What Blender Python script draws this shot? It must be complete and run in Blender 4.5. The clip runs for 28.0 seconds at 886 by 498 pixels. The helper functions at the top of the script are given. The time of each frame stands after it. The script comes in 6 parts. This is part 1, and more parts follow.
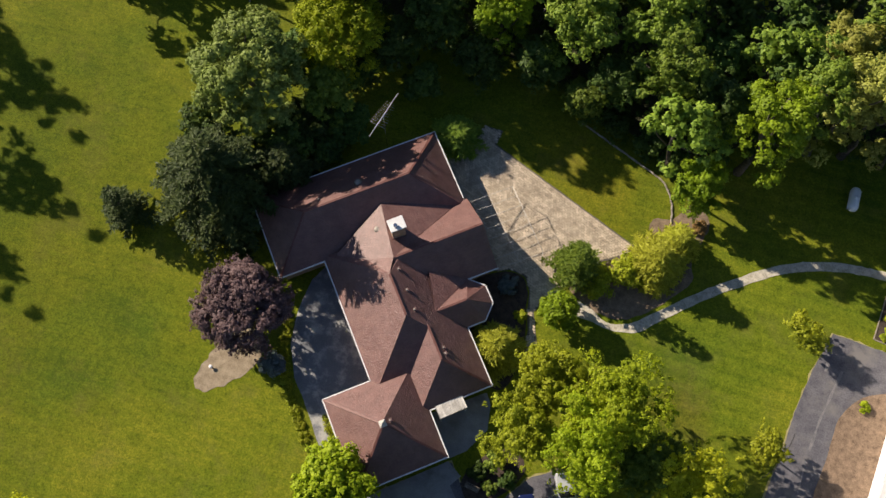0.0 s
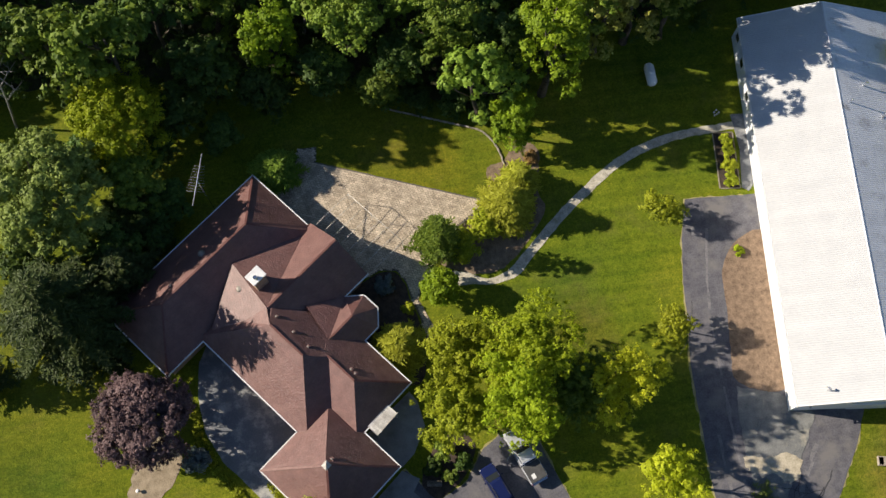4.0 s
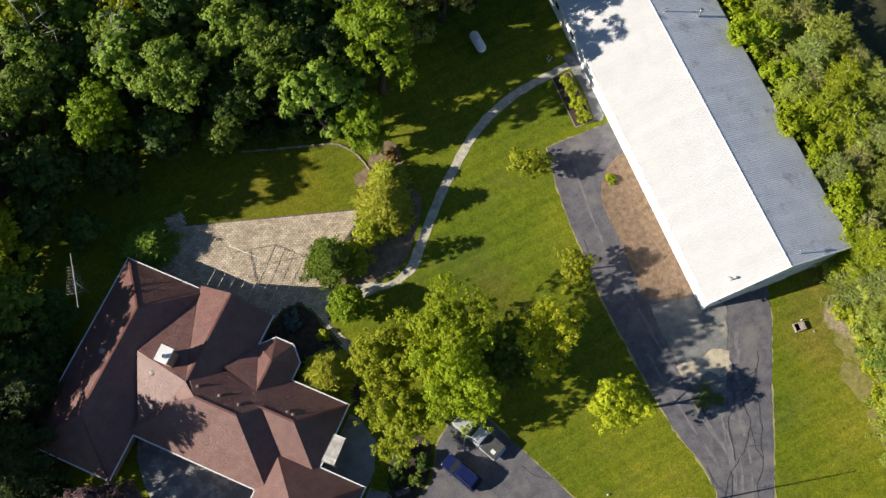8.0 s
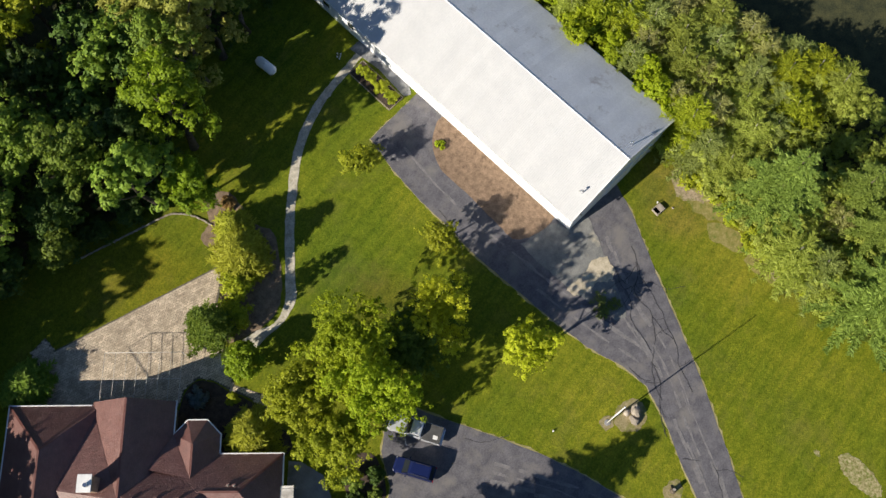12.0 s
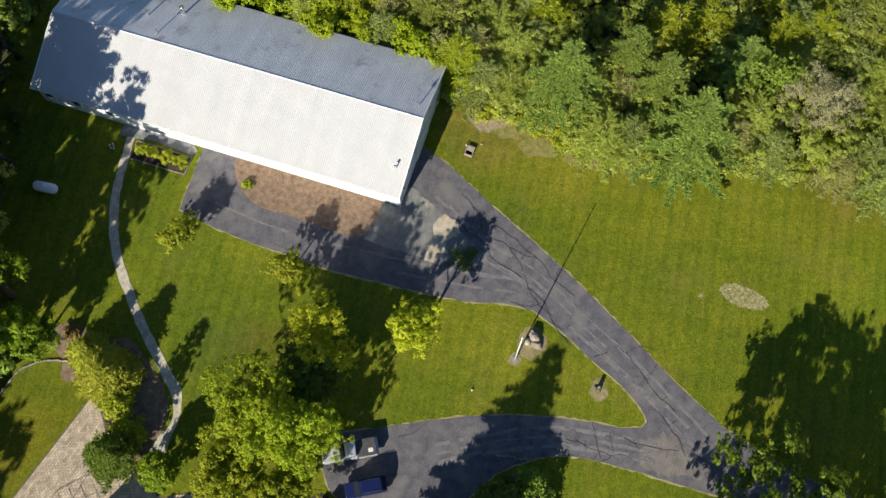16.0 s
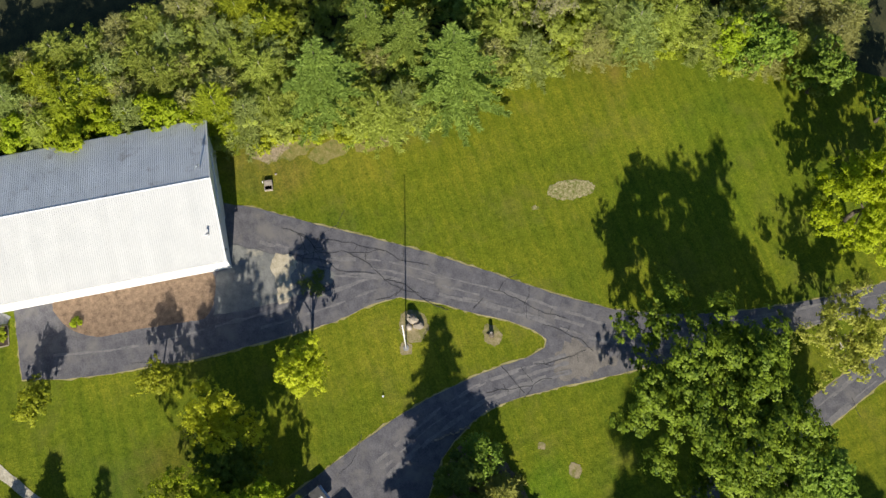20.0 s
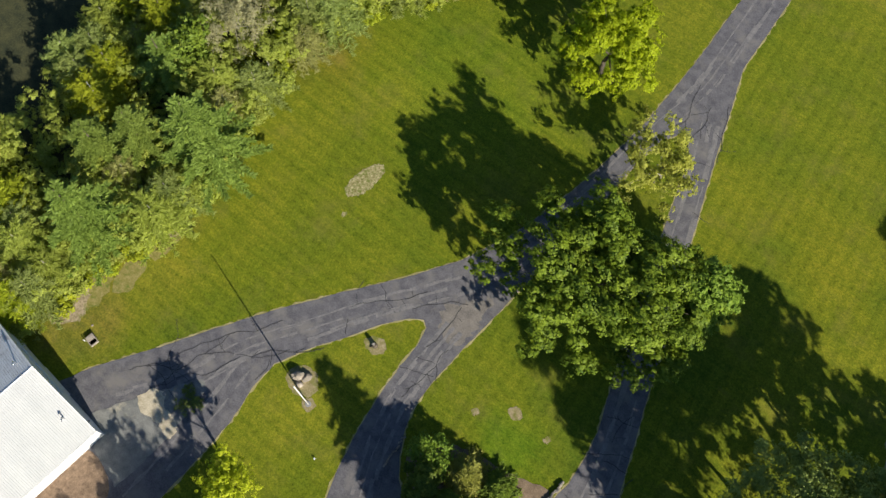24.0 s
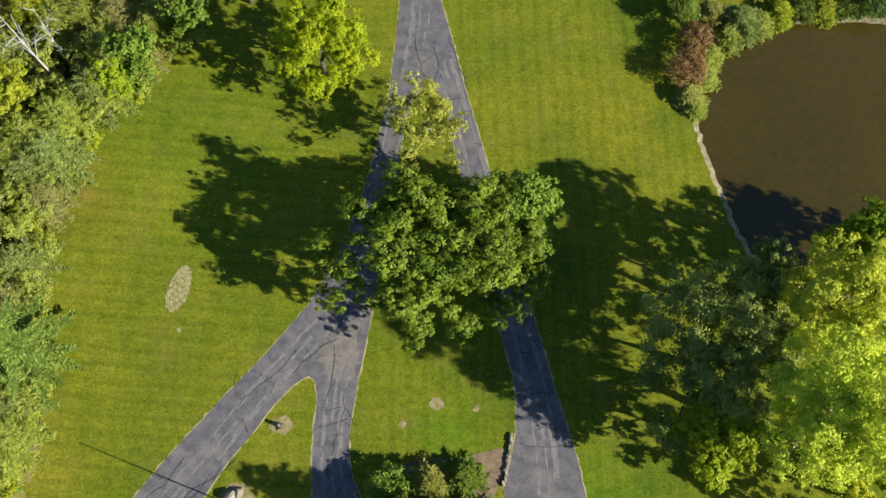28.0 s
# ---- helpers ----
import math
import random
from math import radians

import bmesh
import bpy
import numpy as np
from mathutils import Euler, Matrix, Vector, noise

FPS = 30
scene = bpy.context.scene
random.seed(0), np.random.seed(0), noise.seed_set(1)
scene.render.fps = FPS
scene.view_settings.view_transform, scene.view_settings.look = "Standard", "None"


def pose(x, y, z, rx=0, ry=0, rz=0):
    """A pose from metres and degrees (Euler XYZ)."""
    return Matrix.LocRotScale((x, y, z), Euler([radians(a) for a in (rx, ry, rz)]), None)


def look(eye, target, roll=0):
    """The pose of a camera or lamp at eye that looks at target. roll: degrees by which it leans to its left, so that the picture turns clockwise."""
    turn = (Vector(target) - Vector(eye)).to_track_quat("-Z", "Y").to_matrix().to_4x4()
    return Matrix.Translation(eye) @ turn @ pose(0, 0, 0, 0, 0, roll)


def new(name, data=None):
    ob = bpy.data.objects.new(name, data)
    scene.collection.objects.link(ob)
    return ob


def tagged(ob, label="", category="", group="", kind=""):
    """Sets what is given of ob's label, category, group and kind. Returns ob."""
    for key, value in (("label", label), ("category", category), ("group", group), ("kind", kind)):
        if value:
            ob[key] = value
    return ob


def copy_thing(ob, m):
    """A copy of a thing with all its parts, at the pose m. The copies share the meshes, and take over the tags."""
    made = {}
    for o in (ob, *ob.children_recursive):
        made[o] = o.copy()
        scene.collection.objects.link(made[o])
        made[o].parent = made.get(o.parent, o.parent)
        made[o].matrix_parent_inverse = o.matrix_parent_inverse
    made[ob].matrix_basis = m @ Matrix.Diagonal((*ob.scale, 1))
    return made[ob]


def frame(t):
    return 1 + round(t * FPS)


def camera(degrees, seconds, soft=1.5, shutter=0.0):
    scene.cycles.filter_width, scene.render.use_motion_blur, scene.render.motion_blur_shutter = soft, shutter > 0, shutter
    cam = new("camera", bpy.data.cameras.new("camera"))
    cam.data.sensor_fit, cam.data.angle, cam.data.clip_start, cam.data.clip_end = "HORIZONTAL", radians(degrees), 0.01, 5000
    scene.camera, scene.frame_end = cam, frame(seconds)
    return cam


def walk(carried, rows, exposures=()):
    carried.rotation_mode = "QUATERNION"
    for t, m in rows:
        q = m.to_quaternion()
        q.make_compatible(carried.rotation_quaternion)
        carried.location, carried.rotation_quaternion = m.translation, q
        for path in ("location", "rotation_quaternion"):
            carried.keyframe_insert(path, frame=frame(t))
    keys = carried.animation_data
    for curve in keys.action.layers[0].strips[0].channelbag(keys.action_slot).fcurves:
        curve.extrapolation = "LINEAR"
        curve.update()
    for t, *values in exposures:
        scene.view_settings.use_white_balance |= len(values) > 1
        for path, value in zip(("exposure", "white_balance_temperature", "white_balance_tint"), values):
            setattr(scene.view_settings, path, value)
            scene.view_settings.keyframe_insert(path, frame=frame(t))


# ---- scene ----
FOV = 49.83
PATH = [  # seconds, x, y, z, heading, dip, roll
    (0.0, -0.95, 1.85, 103.97, -14.31, -71.77, -0.06),
    (0.5, -0.92, 1.77, 104.04, -11.19, -71.73, 0.01),
    (1.0, -0.89, 1.68, 104.11, -7.79, -71.69, 0.06),
    (1.5, -0.85, 1.60, 104.18, -4.35, -71.65, 0.08),
    (2.0, -0.82, 1.52, 104.24, -1.02, -71.60, 0.10),
    (2.5, -0.82, 1.47, 104.17, 2.28, -71.55, 0.13),
    (3.0, -0.81, 1.42, 104.09, 5.53, -71.50, 0.15),
    (3.5, -0.81, 1.38, 104.02, 8.69, -71.44, 0.15),
    (5.5, -0.65, 1.31, 104.49, 19.62, -71.43, 0.13),
    (6.0, -0.56, 1.27, 104.62, 22.53, -71.42, 0.06),
    (6.5, -0.47, 1.23, 104.76, 24.94, -71.43, 0.02),
    (7.0, -0.38, 1.19, 104.90, 26.91, -71.44, 0.00),
    (7.5, -0.29, 1.15, 105.03, 28.74, -71.45, 0.00),
    (8.0, -0.18, 1.09, 105.14, 30.73, -71.46, -0.01),
    (8.5, -0.06, 1.03, 105.25, 33.04, -71.48, -0.03),
    (9.0, 0.05, 0.96, 105.36, 35.59, -71.51, -0.06),
    (9.5, 0.17, 0.90, 105.47, 38.23, -71.54, -0.07),
    (10.0, 0.24, 0.79, 105.58, 41.09, -71.57, -0.08),
    (10.5, 0.32, 0.67, 105.69, 44.29, -71.61, -0.06),
    (11.0, 0.40, 0.56, 105.79, 47.66, -71.67, -0.06),
    (11.5, 0.48, 0.45, 105.90, 50.96, -71.73, -0.09),
    (12.0, 0.56, 0.33, 106.01, 54.28, -71.79, -0.10),
    (12.5, 0.64, 0.22, 106.11, 57.64, -71.86, -0.06),
    (14.5, 0.39, -0.59, 106.71, 71.16, -71.85, -0.06),
    (15.0, 0.33, -0.69, 106.76, 74.71, -71.86, -0.03),
    (15.5, 0.28, -0.78, 106.82, 78.19, -71.86, 0.01),
    (16.0, 0.22, -0.88, 106.87, 81.64, -71.86, 0.05),
    (16.5, 0.16, -0.98, 106.92, 85.07, -71.86, 0.07),
    (17.0, 0.10, -1.08, 106.97, 88.53, -71.86, 0.09),
    (17.5, 0.04, -1.14, 107.03, 92.01, -71.86, 0.10),
    (18.0, -0.02, -1.21, 107.09, 95.49, -71.87, 0.10),
    (18.5, -0.08, -1.27, 107.16, 99.03, -71.86, 0.07),
    (19.0, -0.14, -1.33, 107.22, 102.82, -71.85, 0.04),
    (19.5, -0.20, -1.40, 107.28, 106.91, -71.83, 0.06),
    (20.0, -0.23, -1.31, 107.28, 111.13, -71.80, 0.12),
    (20.5, -0.25, -1.23, 107.28, 115.34, -71.76, 0.18),
    (21.0, -0.27, -1.14, 107.27, 119.43, -71.70, 0.16),
    (21.5, -0.29, -1.06, 107.27, 123.45, -71.63, 0.05),
    (23.5, 0.47, -0.38, 106.97, 140.50, -71.48, 0.17),
    (24.0, 0.65, -0.44, 107.08, 144.52, -71.55, 0.01),
    (24.5, 0.82, -0.50, 107.20, 148.71, -71.59, -0.05),
    (25.0, 0.99, -0.55, 107.31, 153.02, -71.62, -0.06),
    (25.5, 1.17, -0.61, 107.42, 157.38, -71.64, -0.06),
    (26.0, 1.34, -0.67, 107.54, 161.77, -71.67, -0.09),
    (26.5, 1.60, -0.84, 107.65, 166.18, -71.71, -0.12),
    (27.0, 1.86, -1.00, 107.76, 170.53, -71.75, -0.14),
    (27.5, 2.12, -1.16, 107.86, 174.67, -71.78, -0.11),
    (28.0, 2.37, -1.33, 107.97, 178.57, -71.78, -0.01),
]
cam = camera(FOV, 28.0, soft=1.5)
walk(cam, [(t, pose(x, y, z, 90 + dip, 0, -heading) @ pose(0, 0, 0, 0, 0, roll))
           for t, x, y, z, heading, dip, roll in PATH],
     exposures=[(0, 0.70, 6900, 14), (6, 0.70, 6550, 10), (11, 0.65, 6550, 10), (16, 0.60, 6450, 9), (19, 0.64, 6450, 8), (24, 0.63, 6450, 7), (28, 0.90, 6450, 7)])

# ---- light: low clear sun from the west-north-west, blue sky ----
SUN_EL, SUN_AZ = 27.0, -70.2
sun_way = Vector((math.sin(radians(SUN_AZ)) * math.cos(radians(SUN_EL)),
                  math.cos(radians(SUN_AZ)) * math.cos(radians(SUN_EL)), math.sin(radians(SUN_EL))))
world = bpy.data.worlds.new("sky")
world.use_nodes = True
scene.world = world
wn = world.node_tree.nodes
sky = wn.new("ShaderNodeTexSky")
sky.sky_type = "NISHITA"
sky.sun_disc = False
sky.ozone_density = 4.0
sky.dust_density = 0.3
sky.sun_elevation = radians(SUN_EL)
sky.sun_rotation = radians(SUN_AZ) % (2 * math.pi)
world.node_tree.links.new(sky.outputs[0], wn["Background"].inputs[0])
wn["Background"].inputs[1].default_value = 0.057
sun = new("sun", bpy.data.lights.new("sun", "SUN"))
sun.data.energy = 5.0
sun.data.angle = radians(0.5)
sun.data.color = (1.0, 0.91, 0.77)
sun.matrix_world = look(sun_way * 200, (0, 0, 0))

# ---- materials ----
def material(name, dark, light, scale=2.0, rough=0.8, grain=20.0, bump=0.3, metal=0.0, piece=0.0, each=0.0,
             spots=None, spot_scale=0.3, spot_at=0.55, coat=0.0, distance=0.03):
    """Two-scale noise colour, optional larger spots, optional variation by object (piece) or by island (each)."""
    m = bpy.data.materials.new(name)
    m.use_nodes = True
    t = m.node_tree
    n, link = t.nodes, t.links
    b = n["Principled BSDF"]
    co = n.new("ShaderNodeTexCoord")
    geo = n.new("ShaderNodeNewGeometry")
    where = geo.outputs["Position"]
    big = n.new("ShaderNodeTexNoise")
    big.inputs["Scale"].default_value, big.inputs["Detail"].default_value = scale, 5
    link.new(where, big.inputs["Vector"])
    fine = n.new("ShaderNodeTexNoise")
    fine.inputs["Scale"].default_value, fine.inputs["Detail"].default_value = grain, 3
    link.new(where, fine.inputs["Vector"])
    add = n.new("ShaderNodeMix")
    add.inputs[0].default_value = 0.45
    link.new(big.outputs["Fac"], add.inputs[2])
    link.new(fine.outputs["Fac"], add.inputs[3])
    ramp = n.new("ShaderNodeValToRGB")
    ramp.color_ramp.elements[0].position, ramp.color_ramp.elements[1].position = 0.36, 0.66
    ramp.color_ramp.elements[0].color, ramp.color_ramp.elements[1].color = (*dark, 1), (*light, 1)
    link.new(add.outputs[0], ramp.inputs["Fac"])
    colour = ramp.outputs["Color"]
    if spots:
        wide = n.new("ShaderNodeTexNoise")
        wide.inputs["Scale"].default_value, wide.inputs["Detail"].default_value = spot_scale, 6
        wide.inputs["Roughness"].default_value = 0.65
        link.new(where, wide.inputs["Vector"])
        cut = n.new("ShaderNodeValToRGB")
        cut.color_ramp.elements[0].position, cut.color_ramp.elements[1].position = spot_at, spot_at + 0.16
        link.new(wide.outputs["Fac"], cut.inputs["Fac"])
        mix = n.new("ShaderNodeMix")
        mix.data_type = "RGBA"
        link.new(cut.outputs["Color"], mix.inputs[0])
        link.new(colour, mix.inputs[6])
        mix.inputs[7].default_value = (*spots, 1)
        colour = mix.outputs[2]
    for amount, source in ((piece, "object"), (each, "island")):
        if amount:
            if source == "object":
                rnd = n.new("ShaderNodeObjectInfo").outputs["Random"]
            else:
                rnd = geo.outputs["Random Per Island"]
            r = n.new("ShaderNodeMapRange")
            r.inputs[3].default_value, r.inputs[4].default_value = 1 - amount, 1 + amount
            link.new(rnd, r.inputs[0])
            hsv = n.new("ShaderNodeHueSaturation")
            link.new(r.outputs[0], hsv.inputs["Value"])
            link.new(colour, hsv.inputs["Color"])
            colour = hsv.outputs[0]
    link.new(colour, b.inputs["Base Color"])
    b.inputs["Roughness"].default_value, b.inputs["Metallic"].default_value = rough, metal
    b.inputs["Coat Weight"].default_value = coat
    if bump:
        bp = n.new("ShaderNodeBump")
        bp.inputs["Strength"].default_value, bp.inputs["Distance"].default_value = bump, distance
        link.new(fine.outputs["Fac"], bp.inputs["Height"])
        link.new(bp.outputs[0], b.inputs["Normal"])
    return m


def foliage(name, dark, light, through_light=0.3, spread=0.35, hue=0.012, size=0.35):
    """Leaves: colour varies by leaf, by bough and by tree; some light passes through."""
    m = bpy.data.materials.new(name)
    m.use_nodes = True
    t = m.node_tree
    n, link = t.nodes, t.links
    b = n["Principled BSDF"]
    geo, info = n.new("ShaderNodeNewGeometry"), n.new("ShaderNodeObjectInfo")
    noise_ = n.new("ShaderNodeTexNoise")
    noise_.inputs["Scale"].default_value, noise_.inputs["Detail"].default_value = size, 3
    link.new(geo.outputs["Position"], noise_.inputs["Vector"])
    add = n.new("ShaderNodeMix")
    add.inputs[0].default_value = 0.35
    link.new(noise_.outputs["Fac"], add.inputs[2])
    link.new(geo.outputs["Random Per Island"], add.inputs[3])
    ramp = n.new("ShaderNodeValToRGB")
    ramp.color_ramp.elements[0].position, ramp.color_ramp.elements[1].position = 0.25, 0.75
    ramp.color_ramp.elements[0].color, ramp.color_ramp.elements[1].color = (*dark, 1), (*light, 1)
    link.new(add.outputs[0], ramp.inputs["Fac"])
    hsv = n.new("ShaderNodeHueSaturation")
    for sock, lo, hi in (("Hue", 0.5 - hue, 0.5 + 0.15 * hue), ("Value", 1 - spread, 1 + spread)):
        r = n.new("ShaderNodeMapRange")
        r.inputs[3].default_value, r.inputs[4].default_value = lo, hi
        link.new(info.outputs["Random"], r.inputs[0])
        link.new(r.outputs[0], hsv.inputs[sock])
    link.new(ramp.outputs[0], hsv.inputs["Color"])
    link.new(hsv.outputs[0], b.inputs["Base Color"])
    b.inputs["Roughness"].default_value = 0.6
    b.inputs["Specular IOR Level"].default_value = 0.25
    tr = n.new("ShaderNodeBsdfTranslucent")
    link.new(hsv.outputs[0], tr.inputs["Color"])
    mix = n.new("ShaderNodeMixShader")
    mix.inputs[0].default_value = through_light
    link.new(b.outputs[0], mix.inputs[1])
    link.new(tr.outputs[0], mix.inputs[2])
    link.new(mix.outputs[0], n["Material Output"].inputs["Surface"])
    return m


def plain(name, colour, rough=0.5, metal=0.0, coat=0.0, alpha_glass=False):
    m = bpy.data.materials.new(name)
    m.use_nodes = True
    b = m.node_tree.nodes["Principled BSDF"]
    b.inputs["Base Color"].default_value = (*colour, 1)
    b.inputs["Roughness"].default_value, b.inputs["Metallic"].default_value = rough, metal
    b.inputs["Coat Weight"].default_value = coat
    if alpha_glass:
        b.inputs["Transmission Weight"].default_value = 0.6
    return m


# stretches of turf: centre, full and last radius, tint (darker west lawn, dry garden lawn, dry strip along the wood,
# worn ground)
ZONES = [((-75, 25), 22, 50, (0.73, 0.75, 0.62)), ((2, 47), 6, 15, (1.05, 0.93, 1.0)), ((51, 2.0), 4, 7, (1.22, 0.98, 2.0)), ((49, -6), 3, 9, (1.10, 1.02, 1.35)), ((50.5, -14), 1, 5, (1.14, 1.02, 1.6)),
         ((24, 33), 4, 14, (0.84, 0.93, 0.95)), ((19.5, 23.5), 1.5, 5, (1.15, 0.88, 1.3)), ((50, -42), 2, 8, (1.15, 0.95, 1.4)), ((-16, -52), 4, 16, (1.12, 1.04, 1.0)), ((30, -48), 5, 16, (0.92, 1.03, 0.95)),
         ((-14, -6), 4, 10, (0.80, 1.05, 0.8)), ((2, -15), 2, 5, (0.75, 1.0, 0.8))]


def lawn(name):
    """Mown grass: greens at four scales, faint mowing stripes, worn olive patches."""
    m = bpy.data.materials.new(name)
    m.use_nodes = True
    t = m.node_tree
    n, link = t.nodes, t.links
    b = n["Principled BSDF"]
    geo = n.new("ShaderNodeNewGeometry")

    def noise_at(scale, detail=4, rough=0.6):
        x = n.new("ShaderNodeTexNoise")
        x.inputs["Scale"].default_value, x.inputs["Detail"].default_value, x.inputs["Roughness"].default_value = scale, detail, rough
        link.new(geo.outputs["Position"], x.inputs["Vector"])
        return x.outputs["Fac"]

    def ramp_of(fac, stops):
        r = n.new("ShaderNodeValToRGB")
        while len(r.color_ramp.elements) < len(stops):
            r.color_ramp.elements.new(0.5)
        for e, (p, c) in zip(r.color_ramp.elements, stops):
            e.position, e.color = p, (*c, 1)
        link.new(fac, r.inputs[0])
        return r.outputs[0]

    def mixed(fac, a, c, kind="MIX"):
        x = n.new("ShaderNodeMix")
        x.data_type, x.blend_type = "RGBA", kind
        if isinstance(fac, float):
            x.inputs[0].default_value = fac
        else:
            link.new(fac, x.inputs[0])
        link.new(a, x.inputs[6])
        if isinstance(c, tuple):
            x.inputs[7].default_value = (*c, 1)
        else:
            link.new(c, x.inputs[7])
        return x.outputs[2]

    base = ramp_of(noise_at(0.06, 5), [(0.35, (0.101, 0.143, 0.012)), (0.5, (0.147, 0.174, 0.012)), (0.66, (0.196, 0.205, 0.017))])
    mid = ramp_of(noise_at(0.9, 5, 0.7), [(0.3, (0.74, 0.79, 0.70)), (0.7, (1.20, 1.15, 1.12))])
    fine = ramp_of(noise_at(4.5, 5, 0.8), [(0.3, (0.46, 0.52, 0.46)), (0.7, (1.50, 1.43, 1.36))])
    col = mixed(1.0, mixed(1.0, base, mid, "MULTIPLY"), fine, "MULTIPLY")
    tufty = ramp_of(noise_at(2.1, 3, 0.7), [(0.34, (0.74, 0.80, 0.72)), (0.62, (1.12, 1.10, 1.08))])
    col = mixed(1.0, col, tufty, "MULTIPLY")
    for spin, low_, high in ((8, 0.94, 1.05), (62, 0.95, 1.05)):
        lay = n.new("ShaderNodeMapping")
        lay.inputs["Rotation"].default_value, lay.inputs["Scale"].default_value = (0, 0, radians(spin)), (0.12, 1.5, 1)
        link.new(geo.outputs["Position"], lay.inputs["Vector"])
        streak = n.new("ShaderNodeTexNoise")
        streak.inputs["Scale"].default_value, streak.inputs["Detail"].default_value = 1.3, 4
        link.new(lay.outputs[0], streak.inputs["Vector"])
        col = mixed(1.0, col, ramp_of(streak.outputs["Fac"], [(0.36, (low_, low_ * 1.04, low_)), (0.62, (high, high * 0.98, high))]), "MULTIPLY")
    worn = ramp_of(noise_at(0.16, 6, 0.7), [(0.52, (0, 0, 0)), (0.72, (0.36, 0.36, 0.36))])
    col = mixed(worn, col, (0.20, 0.165, 0.045))
    # mowing lanes: along the wood east of the drive, up and down the open lawn west of it
    cut = n.new("ShaderNodeSeparateXYZ")
    link.new(geo.outputs["Position"], cut.inputs[0])
    west = n.new("ShaderNodeMapRange")
    west.inputs[1].default_value, west.inputs[2].default_value = 14.0, 8.0
    link.new(cut.outputs["X"], west.inputs[0])
    south = n.new("ShaderNodeMapRange")
    south.inputs[1].default_value, south.inputs[2].default_value = 6.0, -4.0
    link.new(cut.outputs["Y"], south.inputs[0])
    open_lawn = n.new("ShaderNodeMath")
    open_lawn.operation = "MULTIPLY"
    link.new(west.outputs[0], open_lawn.inputs[0])
    link.new(south.outputs[0], open_lawn.inputs[1])
    for way, spin, scale, depth, side in (("Y", 4, 0.165, 0.06, 0), ("Y", 4, 0.33, 0.03, 0), ("X", 3, 0.10, 0.03, 0), ("X", -3, 0.165, 0.065, 1), ("X", -3, 0.33, 0.03, 1), ("Y", -14, 0.06, 0.03, 1)):
        turn = n.new("ShaderNodeMapping")
        turn.inputs["Rotation"].default_value = (0, 0, radians(spin))
        link.new(geo.outputs["Position"], turn.inputs["Vector"])
        wave = n.new("ShaderNodeTexWave")
        wave.bands_direction = way
        wave.inputs["Scale"].default_value, wave.inputs["Distortion"].default_value = scale, 1.1
        wave.inputs["Detail"].default_value, wave.inputs["Detail Scale"].default_value = 3, 0.35
        link.new(turn.outputs[0], wave.inputs["Vector"])
        lanes = mixed(1.0, col, ramp_of(wave.outputs["Fac"], [(0.2, (1 - depth, 1 - depth * 0.7, 1 - depth)), (0.8, (1 + depth, 1 + depth * 0.8, 1 + depth))]), "MULTIPLY")
        col = mixed(open_lawn.outputs[0], col, lanes) if side else mixed(west.outputs[0], lanes, col)
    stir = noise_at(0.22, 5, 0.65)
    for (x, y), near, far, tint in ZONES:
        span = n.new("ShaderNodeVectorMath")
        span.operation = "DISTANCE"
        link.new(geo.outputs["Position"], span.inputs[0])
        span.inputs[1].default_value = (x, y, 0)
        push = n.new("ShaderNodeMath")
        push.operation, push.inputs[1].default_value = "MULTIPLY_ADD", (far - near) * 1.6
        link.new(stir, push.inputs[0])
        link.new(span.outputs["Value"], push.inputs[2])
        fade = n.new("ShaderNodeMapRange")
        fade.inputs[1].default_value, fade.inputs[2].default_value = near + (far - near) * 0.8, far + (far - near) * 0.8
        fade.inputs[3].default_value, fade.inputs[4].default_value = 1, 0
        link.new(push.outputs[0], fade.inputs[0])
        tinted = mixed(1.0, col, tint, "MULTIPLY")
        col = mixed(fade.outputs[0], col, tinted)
    link.new(col, b.inputs["Base Color"])
    b.inputs["Roughness"].default_value, b.inputs["Specular IOR Level"].default_value = 0.9, 0.15
    bp = n.new("ShaderNodeBump")
    bp.inputs["Strength"].default_value, bp.inputs["Distance"].default_value = 0.6, 0.12
    link.new(noise_at(5.0, 5, 0.75), bp.inputs["Height"])
    link.new(bp.outputs[0], b.inputs["Normal"])
    return m


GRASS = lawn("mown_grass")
ASPHALT = material("old_asphalt", (0.074, 0.073, 0.088), (0.160, 0.155, 0.170), 0.9, 0.9, 6.0, 0.5,
                   spots=(0.175, 0.165, 0.162), spot_scale=0.30, spot_at=0.50)
CONCRETE = material("grey_concrete", (0.20, 0.20, 0.21), (0.33, 0.33, 0.34), 0.8, 0.85, 12, 0.2, spots=(0.16, 0.155, 0.15), spot_scale=0.35)
DARKCOURT = material("dark_concrete", (0.13, 0.14, 0.155), (0.22, 0.225, 0.24), 0.5, 0.75, 8, 0.2, spots=(0.42, 0.41, 0.38), spot_scale=0.5, spot_at=0.50)
PATHGRAVEL = material("pale_gravel", (0.32, 0.295, 0.235), (0.66, 0.61, 0.50), 1.6, 0.95, 6, 0.6, spots=(0.30, 0.27, 0.19), spot_scale=0.7, spot_at=0.54)
GRAVEL = material("grey_gravel", (0.13, 0.135, 0.135), (0.27, 0.27, 0.255), 1.0, 0.95, 11, 0.6, spots=(0.50, 0.45, 0.34), spot_scale=0.22, spot_at=0.60)
MULCH = material("tan_mulch", (0.13, 0.088, 0.058), (0.31, 0.215, 0.145), 1.6, 0.95, 7, 0.7)
